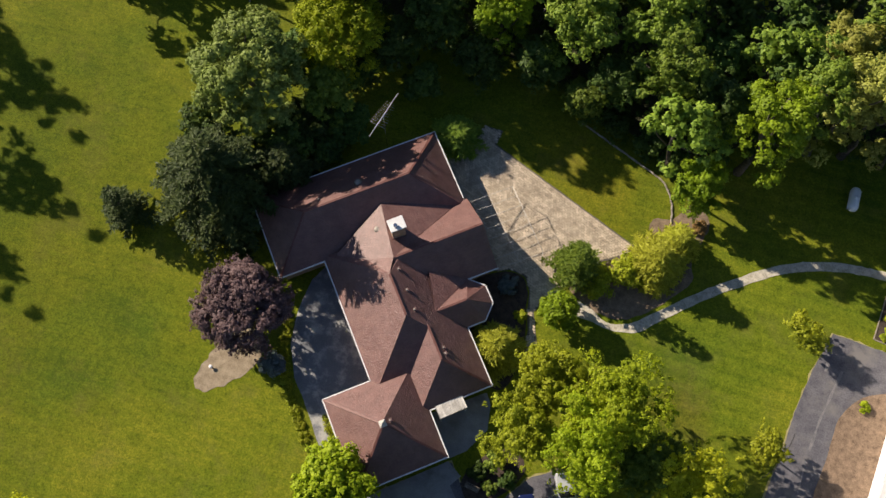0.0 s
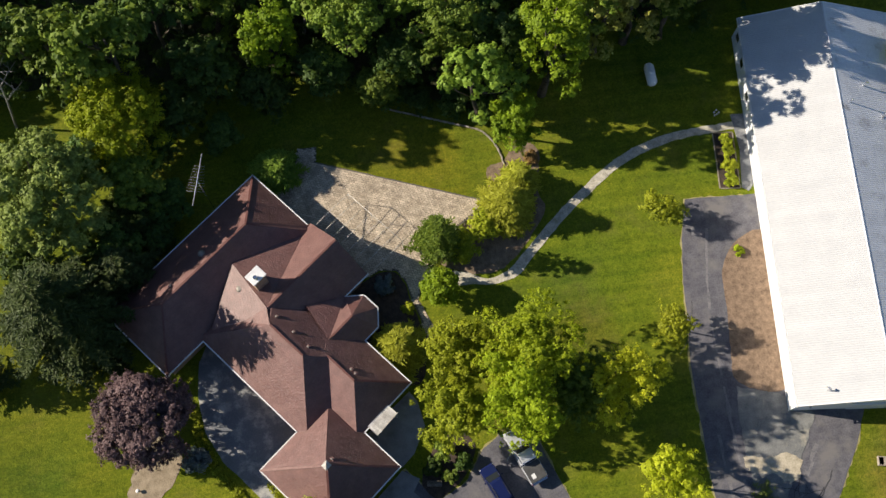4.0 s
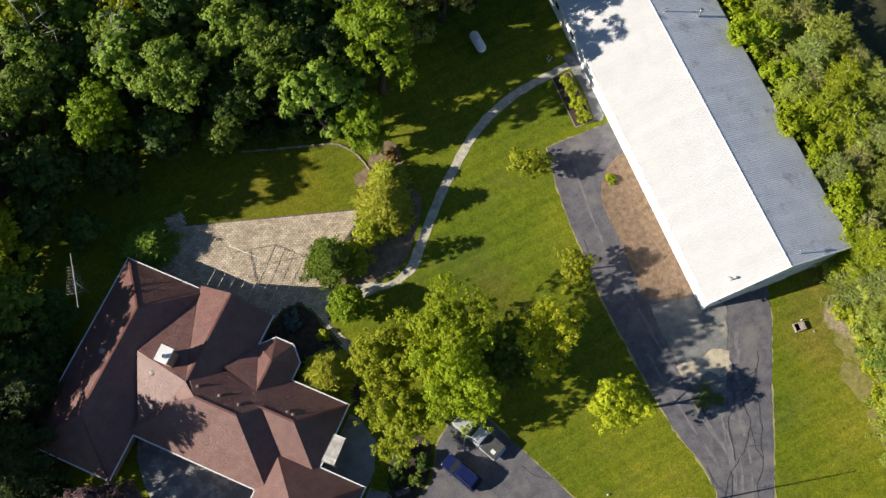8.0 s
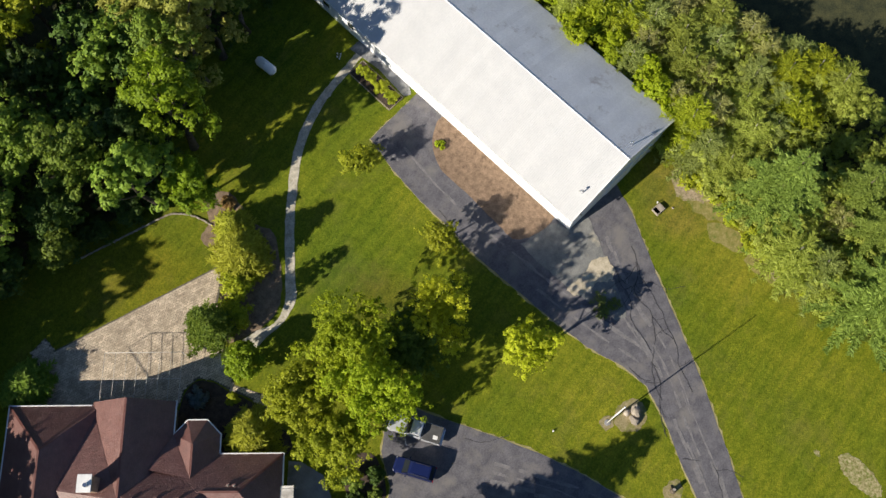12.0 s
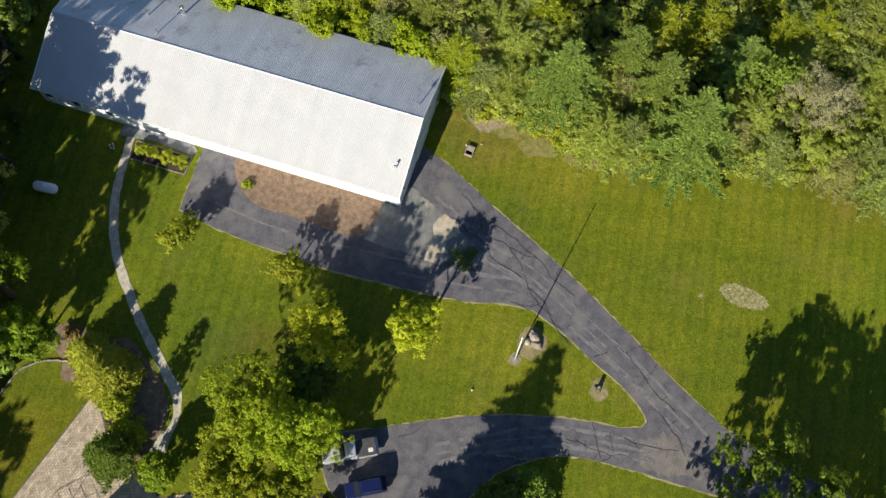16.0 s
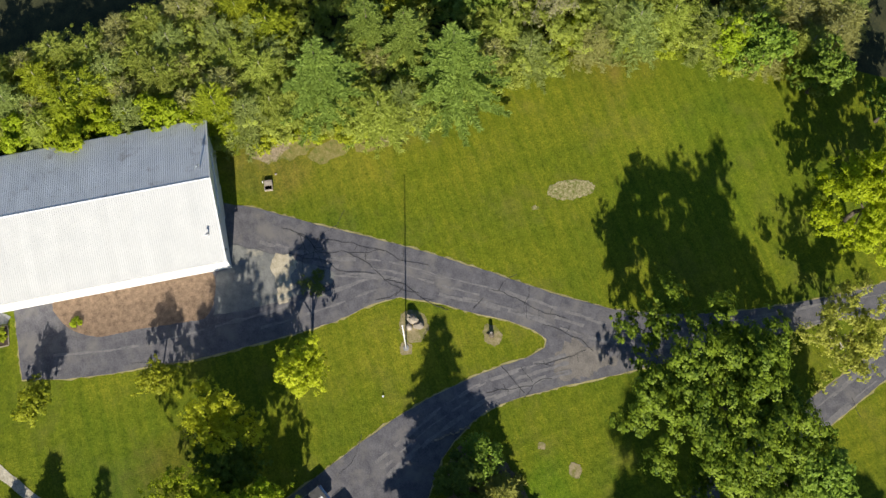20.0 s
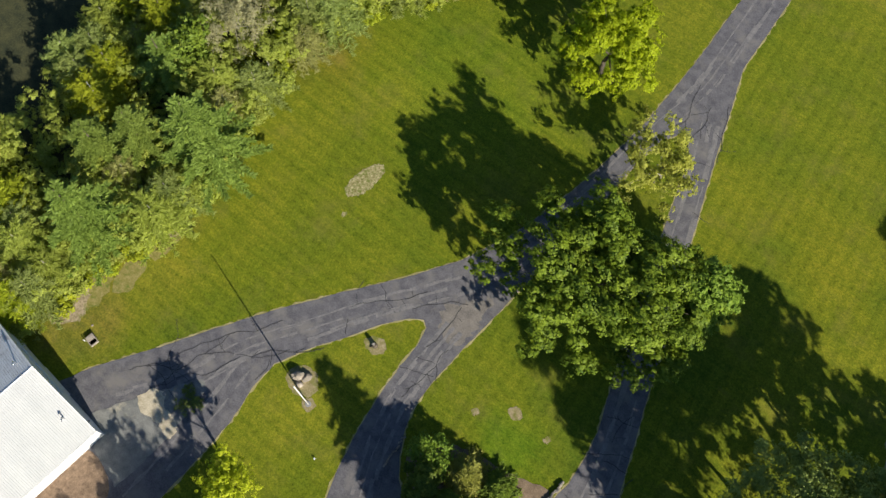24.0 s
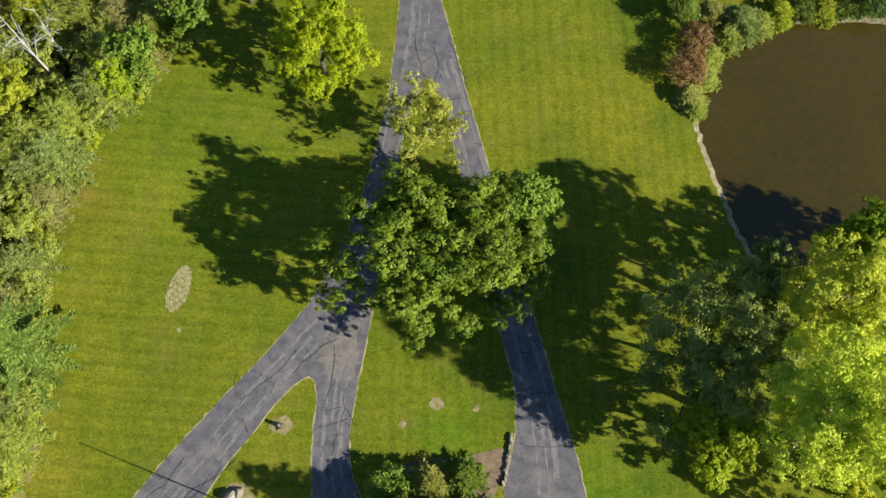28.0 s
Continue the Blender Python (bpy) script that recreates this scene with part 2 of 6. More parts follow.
BEDSOIL = material("bed_soil", (0.20, 0.155, 0.10), (0.42, 0.34, 0.24), 1.2, 0.95, 9, 0.6)
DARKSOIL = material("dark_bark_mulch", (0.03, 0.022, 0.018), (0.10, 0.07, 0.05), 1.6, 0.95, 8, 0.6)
# leaf litter, coloured near black for the gloom under the trees
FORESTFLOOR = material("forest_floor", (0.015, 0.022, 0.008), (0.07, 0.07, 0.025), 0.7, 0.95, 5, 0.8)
PAVER = material("paver", (0.34, 0.275, 0.20), (0.63, 0.53, 0.405), 0.8, 0.9, 10, 0.35, piece=0.20, each=0.20)
JOINT = material("paver_joint", (0.09, 0.08, 0.065), (0.17, 0.15, 0.12), 2, 0.95, 14, 0.3)
def shingles(name, dark, light):
    """Asphalt shingles: mottled tabs in level courses, each course a small step."""
    m = material(name, dark, light, 0.9, 0.56, 7.0, 0.0)
    m.node_tree.nodes["Principled BSDF"].inputs["Specular IOR Level"].default_value = 1.0
    t = m.node_tree
    n, link = t.nodes, t.links
    b = n["Principled BSDF"]
    geo = n.new("ShaderNodeNewGeometry")
    split = n.new("ShaderNodeSeparateXYZ")
    link.new(geo.outputs["Position"], split.inputs[0])
    steps = n.new("ShaderNodeMath")
    steps.operation, steps.inputs[1].default_value = "MULTIPLY", 1 / 0.13
    link.new(split.outputs["Z"], steps.inputs[0])
    frac = n.new("ShaderNodeMath")
    frac.operation = "FRACT"
    link.new(steps.outputs[0], frac.inputs[0])
    whole = n.new("ShaderNodeMath")
    whole.operation = "FLOOR"
    link.new(steps.outputs[0], whole.inputs[0])
    tab = n.new("ShaderNodeCombineXYZ")
    for axis, k in (("X", 2.2), ("Y", 2.2)):
        q = n.new("ShaderNodeMath")
        q.operation, q.inputs[1].default_value = "MULTIPLY", k
        link.new(split.outputs[axis], q.inputs[0])
        fl = n.new("ShaderNodeMath")
        fl.operation = "FLOOR"
        link.new(q.outputs[0], fl.inputs[0])
        link.new(fl.outputs[0], tab.inputs[axis])
    link.new(whole.outputs[0], tab.inputs["Z"])
    white = n.new("ShaderNodeTexWhiteNoise")
    link.new(tab.outputs[0], white.inputs["Vector"])
    r = n.new("ShaderNodeMapRange")
    r.inputs[3].default_value, r.inputs[4].default_value = 0.90, 1.10
    link.new(white.outputs["Value"], r.inputs[0])
    edge = n.new("ShaderNodeMapRange")
    edge.inputs[1].default_value, edge.inputs[2].default_value = 0.0, 0.25
    edge.inputs[3].default_value, edge.inputs[4].default_value = 0.80, 1.0
    link.new(frac.outputs[0], edge.inputs[0])
    mul = n.new("ShaderNodeMath")
    mul.operation = "MULTIPLY"
    link.new(r.outputs[0], mul.inputs[0])
    link.new(edge.outputs[0], mul.inputs[1])
    hsv = n.new("ShaderNodeHueSaturation")
    link.new(mul.outputs[0], hsv.inputs["Value"])
    old = b.inputs["Base Color"].links[0].from_socket
    link.new(old, hsv.inputs["Color"])
    link.new(hsv.outputs[0], b.inputs["Base Color"])
    rise = n.new("ShaderNodeBump")
    rise.inputs["Strength"].default_value, rise.inputs["Distance"].default_value = 0.8, 0.05
    grit = n.new("ShaderNodeTexNoise")
    grit.inputs["Scale"].default_value, grit.inputs["Detail"].default_value, grit.inputs["Roughness"].default_value = 4.5, 4, 0.75
    link.new(geo.outputs["Position"], grit.inputs["Vector"])
    high = n.new("ShaderNodeMath")
    high.operation = "MULTIPLY_ADD"
    high.inputs[1].default_value = 1.6
    link.new(grit.outputs["Fac"], high.inputs[0])
    link.new(mul.outputs[0], high.inputs[2])
    link.new(high.outputs[0], rise.inputs["Height"])
    link.new(rise.outputs[0], b.inputs["Normal"])
    return m


SHINGLE = shingles("brown_shingle", (0.112, 0.038, 0.030), (0.182, 0.082, 0.070))
WHITE = material("white_paint", (0.68, 0.68, 0.68), (0.82, 0.82, 0.81), 1.0, 0.5, 10, 0.05)
BRICK = material("tan_brick", (0.22, 0.15, 0.11), (0.40, 0.29, 0.21), 2.0, 0.85, 16, 0.4)
# roof tones set per slope for sun and shade; GREYROOF spots are stains
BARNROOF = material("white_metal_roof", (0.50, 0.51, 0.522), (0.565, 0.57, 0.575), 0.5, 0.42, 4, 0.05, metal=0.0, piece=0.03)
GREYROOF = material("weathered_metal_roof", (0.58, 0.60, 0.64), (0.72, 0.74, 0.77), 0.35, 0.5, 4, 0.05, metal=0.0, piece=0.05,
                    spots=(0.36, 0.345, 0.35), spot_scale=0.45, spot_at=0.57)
BLEACHED = material("white_dead_wood", (0.30, 0.29, 0.275), (0.54, 0.53, 0.51), 3, 0.9, 14, 0.5)
BARK = material("bark", (0.05, 0.04, 0.03), (0.16, 0.13, 0.10), 3, 0.95, 14, 0.8)
PALEBARK = material("pale_bark", (0.22, 0.20, 0.17), (0.40, 0.37, 0.33), 3, 0.95, 14, 0.6)
DEADWOOD = material("bleached_wood", (0.20, 0.19, 0.17), (0.40, 0.385, 0.36), 3, 0.9, 14, 0.5)
STONE = material("field_stone", (0.20, 0.17, 0.14), (0.42, 0.37, 0.31), 1.5, 0.9, 9, 0.6, piece=0.25)
CHROME = plain("bright_metal", (0.75, 0.76, 0.78), 0.25, 1.0)
BLACK = plain("black_rubber", (0.02, 0.02, 0.02), 0.8)
WINDOW = plain("dark_window_glass", (0.02, 0.025, 0.03), 0.08)
L_GREEN = foliage("leaf_mid_green", (0.081, 0.150, 0.018), (0.233, 0.326, 0.036))
L_OAK = foliage("leaf_oak", (0.066, 0.134, 0.010), (0.270, 0.385, 0.030), spread=0.14)
# dark-leaved plants, and trees whose deep shade is put into the leaf colour
L_DARK = foliage("leaf_dark_and_shaded", (0.034, 0.076, 0.016), (0.105, 0.178, 0.026))
L_YELLOW = foliage("leaf_yellow_green", (0.195, 0.250, 0.012), (0.440, 0.490, 0.030), 0.38, spread=0.14)
L_BRIGHT = foliage("leaf_bright_yellow", (0.370, 0.430, 0.014), (0.680, 0.720, 0.050), 0.5, spread=0.08)
L_LIME = foliage("leaf_lime", (0.185, 0.275, 0.008), (0.440, 0.540, 0.024), 0.42, spread=0.10)
L_ACID = foliage("leaf_acid_green", (0.245, 0.330, 0.008), (0.520, 0.610, 0.020), 0.5, spread=0.06)
L_GOLD = foliage("leaf_olive_gold", (0.192, 0.216, 0.029), (0.408, 0.420, 0.094), spread=0.15)
L_TAN = foliage("leaf_tan_olive", (0.280, 0.285, 0.085), (0.520, 0.525, 0.190), 0.5, spread=0.12, hue=0.004)
L_GREY = foliage("leaf_grey_green", (0.105, 0.155, 0.030), (0.265, 0.335, 0.085), spread=0.1)
L_LINDEN = foliage("leaf_linden", (0.135, 0.190, 0.036), (0.325, 0.405, 0.095), spread=0.05)
L_SAGE = foliage("leaf_sage", (0.190, 0.250, 0.055), (0.430, 0.510, 0.150), 0.45, spread=0.1)
L_PURPLE = foliage("leaf_purple", (0.068, 0.042, 0.045), (0.225, 0.145, 0.145), 0.2, spread=0.05, hue=0.01)
L_SPRUCE = foliage("needle_dark", (0.022, 0.044, 0.010), (0.085, 0.120, 0.026), 0.15, spread=0.1)
L_PINE = foliage("needle_blue_green", (0.128, 0.200, 0.032), (0.350, 0.465, 0.090), 0.35, spread=0.08)
L_BLUE = foliage("needle_blue", (0.060, 0.090, 0.085), (0.150, 0.190, 0.190), 0.1, spread=0.1)
L_SCRUB = foliage("leaf_scrub", (0.250, 0.305, 0.046), (0.515, 0.580, 0.118), 0.5, spread=0.15, hue=0.006)
L_TWIG = foliage("bare_twigs", (0.270, 0.260, 0.125), (0.500, 0.480, 0.270), 0.3, spread=0.05, hue=0.002)
L_VIVID = foliage("leaf_vivid_green", (0.115, 0.205, 0.008), (0.300, 0.445, 0.020), 0.4, spread=0.06)
L_FEATHER = foliage("needle_gold", (0.230, 0.255, 0.020), (0.540, 0.560, 0.060), 0.4, spread=0.08)
L_RED = foliage("leaf_russet", (0.165, 0.105, 0.030), (0.350, 0.230, 0.085), spread=0.08)
L_STRAW = foliage("leaf_straw", (0.300, 0.345, 0.045), (0.610, 0.660, 0.135), 0.5, spread=0.08)
L_PALE = foliage("leaf_pale_yellow", (0.400, 0.480, 0.035), (0.740, 0.840, 0.110), 0.5, spread=0.08)


# ---- building blocks ----
def mesh_of(name, verts, faces, mat, smooth=False):
    me = bpy.data.meshes.new(name)
    me.from_pydata([tuple(v) for v in verts], [], faces)
    me.materials.append(mat)
    if smooth:
        me.polygons.foreach_set("use_smooth", [True] * len(me.polygons))
    me.update()
    return me


def part(name, data, mat=None, parent=None, label="", at=None):
    """Links a mesh or bmesh as one object under a thing or a part."""
    if isinstance(data, bmesh.types.BMesh):
        me = bpy.data.meshes.new(name)
        data.to_mesh(me)
        data.free()
        me.materials.append(mat)
        data = me
    ob = new(name, data)
    if at is not None:
        ob.matrix_basis = at
    if parent is not None:
        ob.parent = parent
    if label:
        ob["label"] = label
    return ob


def thing(name, x, y, z=0.0, turn=0.0, label="", category="", group="", kind=""):
    ob = new(name)
    ob.empty_display_size = 0.2
    ob.matrix_basis = pose(x, y, z, 0, 0, turn)
    return tagged(ob, label, category, group, kind)


def box(x0, x1, y0, y1, z0, z1, bevel=0.0):
    bm = bmesh.new()
    bmesh.ops.create_cube(bm, size=1)
    for v in bm.verts:
        v.co = ((x0 + x1) / 2 + v.co.x * (x1 - x0), (y0 + y1) / 2 + v.co.y * (y1 - y0), (z0 + z1) / 2 + v.co.z * (z1 - z0))
    if bevel:
        bmesh.ops.bevel(bm, geom=bm.edges[:], offset=bevel, segments=2, affect="EDGES")
    return bm


def tube(points, radii, sides=8):
    """A tapered tube along points, closed at its ends."""
    bm = bmesh.new()
    rings = []
    pts = [Vector(p) for p in points]
    for i, (p, r) in enumerate(zip(pts, radii)):
        way = (pts[min(i + 1, len(pts) - 1)] - pts[max(i - 1, 0)]).normalized()
        q = way.to_track_quat("Z", "Y")
        rings.append([bm.verts.new(p + q @ Vector((r * math.cos(k * 2 * math.pi / sides), r * math.sin(k * 2 * math.pi / sides), 0)))
                      for k in range(sides)])
    for a, b in zip(rings, rings[1:]):
        for k in range(sides):
            f = bm.faces.new((a[k], a[(k + 1) % sides], b[(k + 1) % sides], b[k]))
            f.smooth = True
    bm.faces.new(rings[0][::-1])
    bm.faces.new(rings[-1])
    return bm


def curved(points, closed=True, steps=5):
    """Catmull-Rom through points."""
    n, out = len(points), []
    for i in range(n if closed else n - 1):
        p = [Vector(points[(i + k) % n] if closed else points[min(max(i + k, 0), n - 1)]) for k in (-1, 0, 1, 2)]
        for s in range(steps):
            u = s / steps
            out.append(0.5 * (2 * p[1] + (p[2] - p[0]) * u + (2 * p[0] - 5 * p[1] + 4 * p[2] - p[3]) * u * u
                              + (3 * p[1] - p[0] - 3 * p[2] + p[3]) * u ** 3))
    if not closed:
        out.append(Vector(points[-1]))
    return [(v.x, v.y) for v in out]


def ragged(points, amount, step=0.5, seed=1):
    """Subdivide an outline and push its points about a little."""
    rnd, out = random.Random(seed), []
    for a, b in zip(points, points[1:] + points[:1]):
        k = max(1, int(math.dist(a, b) / step))
        for s in range(k):
            out.append((a[0] + (b[0] - a[0]) * s / k + rnd.uniform(-amount, amount), a[1] + (b[1] - a[1]) * s / k + rnd.uniform(-amount, amount)))
    return out


def sheet(outline, top, depth, holes=()):
    """A slab with the given outline: top face and skirts down."""
    bm = bmesh.new()
    edges = []
    for loop in (outline, *holes):
        vs = [bm.verts.new((x, y, top)) for x, y in loop]
        low = [bm.verts.new((x, y, top - depth)) for x, y in loop]
        for i in range(len(vs)):
            j = (i + 1) % len(vs)
            edges.append(bm.edges.new((vs[i], vs[j])))
            bm.faces.new((vs[i], vs[j], low[j], low[i]))
    bmesh.ops.triangle_fill(bm, use_beauty=True, use_dissolve=False, edges=edges)
    for f in bm.faces:
        f.normal_update()
        if abs(f.normal.z) > 0.5 and f.normal.z < 0:
            f.normal_flip()
    return bm


def setting(name, bm, mat, label, category):
    return tagged(part(name, bm, mat), label, category, kind="structure")


# ---- leaves, boughs and trees ----
def leaf_mesh(name, centres, radii, per, size, mat, seed, up=0.35, long=1.5, flat=1.0):
    """Rhombic leaves round clump centres, facing outward and up."""
    g = np.random.default_rng(seed)
    c = np.repeat(np.asarray(centres, float), per, 0)
    r = np.repeat(np.asarray(radii, float), per)
    k = len(c)
    u = g.normal(size=(k, 3))
    u /= np.linalg.norm(u, axis=1)[:, None]
    u[:, 2] = np.where(u[:, 2] < -0.35, -u[:, 2], u[:, 2])
    spread = np.repeat(g.uniform(0.75, 1.3, (k // per, 3)), per, 0) * (1, 1, flat)
    p = c + u * (r * g.uniform(0.35, 1.15, k))[:, None] * spread
    nrm = u + g.normal(size=(k, 3)) * 0.4 + (0, 0, up)
    nrm /= np.linalg.norm(nrm, axis=1)[:, None]
    t = np.cross(nrm, g.normal(size=(k, 3)))
    t /= np.linalg.norm(t, axis=1)[:, None] + 1e-9
    b = np.cross(nrm, t)
    s = (size * g.uniform(0.6, 1.3, k))[:, None]
    v = np.stack([p - t * s * long / 2, p + b * s / 2 + nrm * s * 0.12, p + t * s * long / 2, p - b * s / 2 + nrm * s * 0.12], 1).reshape(-1, 3)
    return leaf_faces(name, v, k, 4, mat)


def tufted_mesh(name, boughs, radii, tufts, tuft, per, size, mat, seed, sides=4, long=1.6, form=0.75):
    """Leaves in tufts, tufts round boughs: a bough catches the sun on one side and is dark on the other."""
    g = np.random.default_rng(seed)
    c = np.repeat(np.asarray(boughs, float), tufts, 0)
    r = np.repeat(np.asarray(radii, float), tufts)
    k = len(c)
    u = g.normal(size=(k, 3))
    u /= np.linalg.norm(u, axis=1)[:, None]
    u[:, 2] = np.where(u[:, 2] < -0.3, -u[:, 2], u[:, 2])
    squash = np.repeat(g.uniform(0.75, 1.25, (k // tufts, 3)), tufts, 0) * (1, 1, 0.85)
    tc = c + u * (r * g.uniform(0.55, 1.15, k))[:, None] * squash
    tr = tuft * g.uniform(0.55, 1.4, k)
    tc, tr, tu = np.repeat(tc, per, 0), np.repeat(tr, per), np.repeat(u, per, 0)
    n = len(tc)
    v = g.normal(size=(n, 3))
    v /= np.linalg.norm(v, axis=1)[:, None]
    p = tc + v * (tr * g.uniform(0.2, 1.1, n))[:, None] * (1, 1, 0.7)
    nrm = tu * form + v * 0.55 + g.normal(size=(n, 3)) * (0.75 - 0.6 * form) + (0, 0, 0.3)
    nrm /= np.linalg.norm(nrm, axis=1)[:, None]
    t = np.cross(nrm, g.normal(size=(n, 3)))
    t /= np.linalg.norm(t, axis=1)[:, None] + 1e-9
    b = np.cross(nrm, t)
    s = (size * g.uniform(0.6, 1.35, n))[:, None]
    if sides == 4:
        q = [p - t * s * long / 2, p + b * s / 2, p + t * s * long / 2, p - b * s / 2]
    else:
        q = [p - t * s * long / 2, p + b * s * 0.55 + t * s * 0.2, p - b * s * 0.55 + t * s * 0.35]
    return leaf_faces(name, np.stack(q, 1).reshape(-1, 3), n, sides, mat)


def leaf_faces(name, v, n, sides, mat):
    me = bpy.data.meshes.new(name)
    me.vertices.add(sides * n)
    me.vertices.foreach_set("co", v.ravel())
    me.loops.add(sides * n)
    me.loops.foreach_set("vertex_index", np.arange(sides * n))
    me.polygons.add(n)
    me.polygons.foreach_set("loop_start", np.arange(0, sides * n, sides))
    me.polygons.foreach_set("loop_total", np.full(n, sides))
    me.materials.append(mat)
    me.update(calc_edges=True)
    me.validate()
    return me


def crown_points(radius, height, low, clumps, seed, lobes=5, ragged_by=0.25, inner=0.25):
    """Clump centres in a lobed, uneven crown between low and height."""
    g = np.random.default_rng(seed)
    ph = g.uniform(0, 6.28, lobes)
    mid, half = (low + height) / 2, (height - low) / 2
    out = []
    while len(out) < clumps:
        u = g.normal(size=3)
        u /= np.linalg.norm(u)
        if u[2] < -0.6:
            continue
        if g.random() < 0.5:
            q, w = math.sqrt(g.random()) * 0.97, g.uniform(0, 6.283)
            u = np.array((q * math.cos(w), q * math.sin(w), math.sqrt(1 - q * q)))
        az = math.atan2(u[1], u[0])
        wob = 1 + ragged_by * sum(math.sin((i + 1) * az + ph[i] + 1.7 * u[2] * (i + 1)) for i in range(lobes)) / lobes * 1.7
        d = wob * (g.uniform(0.35, 0.75) if g.random() < inner else g.uniform(0.78, 0.98))
        out.append((u[0] * radius * d, u[1] * radius * d, mid + u[2] * half * d))
    return np.array(out)


def trunk_and_limbs(top, girth, centres, limbs, seed, lean=0.3):
    rnd = random.Random(seed)
    bend = [(rnd.uniform(-lean, lean) * k, rnd.uniform(-lean, lean) * k, top * k / 4) for k in range(5)]
    bend[0] = (0, 0, -0.15)
    trunk = tube(bend, [girth * 1.5, girth, girth * 0.85, girth * 0.65, girth * 0.35], 9)
    picks = [centres[i] for i in np.linspace(0, len(centres) - 1, limbs).astype(int)]
    boughs = []
    for c in picks:
        k = rnd.uniform(1.5, 3.5)
        i = int(k)
        a = Vector(bend[i]).lerp(Vector(bend[i + 1]), k - i)
        e = Vector(c)
        m = a.lerp(e, 0.55) + Vector((0, 0, -0.08 * (e - a).length))
        boughs.append(tube([a, m, e], [girth * 0.45, girth * 0.27, girth * 0.08], 6))
    return trunk, boughs


def broad_tree(name, x, y, radius, height, leaf, label, seed, low=None, boughs=None, bough=None, tufts=15, tuft=None, per=36, size=0.21, limbs=5,
               turn=0.0, bark=None, ragged_by=0.25, inner=0.2, category="tree", group="", sides=4, form=0.75):
    """A tapered trunk, limbs that reach into the crown, and a crown of leafy boughs."""
    low = height * 0.2 if low is None else low
    bough = max(0.55, radius * 0.27) if bough is None else bough
    boughs = int(16 + 4.4 * radius) if boughs is None else boughs
    tuft = 0.26 + 0.035 * radius if tuft is None else tuft
    root = thing(name, x, y, 0, turn, label, category, group)
    c = crown_points(radius - bough * 0.85, height - bough * 0.6, low, boughs, seed, ragged_by=ragged_by, inner=inner)
    g = np.random.default_rng(seed + 5)
    trunk, arms = trunk_and_limbs(height * 0.75, max(0.07, height * 0.02), c, limbs, seed)
    part("trunk", trunk, bark or BARK, root)
    for b in arms:
        part("limb", b, bark or BARK, root)
    part("crown", tufted_mesh("crown", c, bough * g.uniform(0.6, 1.3, len(c)), tufts, tuft, per, size, leaf, seed, sides, form=form), None, root)
    return root


def spray_mesh(name, points, ways, radii, per, size, mat, seed, long=4.0, stray=0.35, sides=4):
    """Thin blades that lie along their twig, splayed a little, faces up."""
    g = np.random.default_rng(seed)
    c, w, r = np.repeat(np.asarray(points, float), per, 0), np.repeat(np.asarray(ways, float), per, 0), np.repeat(np.asarray(radii, float), per)
    k = len(c)
    t = w + g.normal(size=(k, 3)) * stray * (1, 1, 0.7)
    t /= np.linalg.norm(t, axis=1)[:, None]
    p = c + g.normal(size=(k, 3)) * r[:, None] * (1, 1, 0.45)
    nrm = g.normal(size=(k, 3)) * 0.45 + (0, 0, 1.0) + w * 0.35
    b = np.cross(nrm, t)
    b /= np.linalg.norm(b, axis=1)[:, None] + 1e-9
    s = (size * g.uniform(0.65, 1.35, k))[:, None]
    if sides == 4:
        q = [p - t * s * long / 2, p + b * s / 2, p + t * s * long / 2, p - b * s / 2]
    else:
        q = [p - t * s * long / 2 + b * s * 0.5, p + t * s * long / 2, p - t * s * long / 2 - b * s * 0.5]
    return leaf_faces(name, np.stack(q, 1).reshape(-1, 3), k, sides, mat)


def conifer(name, x, y, radius, height, leaf, label, seed, whorls=12, arms=10, per=5, size=0.11, turn=0.0, droop=0.25, category="conifer", group="", fluff=1.0, long=4.5,
            step=0.42, sides=4, shape=0.85, bark=None, twig_reach=0.32):
    """Whorls of arms with side twigs, each clad in sprays of thin blades."""
    root = thing(name, x, y, 0, turn, label, category, group)
    g = np.random.default_rng(seed)
    part("trunk", tube([(0, 0, -0.1), (0, 0, height * 0.5), (0, 0, height * 0.98)], [height * 0.022, height * 0.014, 0.03], 8), bark or BARK, root)
    cs, ws, rs = [], [], []
    for w in range(whorls):
        f = (w + 0.5) / whorls
        z0 = height * (0.06 + 0.92 * f)
        reach = radius * (1 - f) ** shape * g.uniform(0.85, 1.1) + 0.2
        n = max(4, int(arms * (1 - 0.5 * f)))
        a0 = g.uniform(0, 6.28)
        for k in range(n):
            az = a0 + k * 6.283 / n + g.normal() * 0.14
            r1 = reach * g.uniform(0.72, 1.15)
            sag = droop * g.uniform(0.6, 1.4)
            steps = max(2, int(r1 / step))
            for q in range(1, steps + 1):
                d = r1 * q / steps
                z = z0 - sag * d * (0.4 + 0.6 * d / (radius + 0.1)) + 0.25
                base = np.array((math.cos(az) * d, math.sin(az) * d, z))
                cs.append(base)
                ws.append((math.cos(az), math.sin(az), 0.25 - sag * 0.6))
                rs.append(0.10 * fluff)
                twig = min(1.1, twig_reach * (r1 - d) + 0.25) * fluff
                for side_ in (-1, 1):
                    aw = az + side_ * g.uniform(0.6, 1.0)
                    dw = np.array((math.cos(aw), math.sin(aw), 0.15 - sag * 0.5))
                    for e in np.arange(0.25, twig + 0.1, 0.34):
                        cs.append(base + dw * e)
                        ws.append(dw)
                        rs.append(0.09 * fluff)
    part("crown", spray_mesh("crown", cs, ws, rs, per, size, leaf, seed, long, 0.35, sides), None, root)
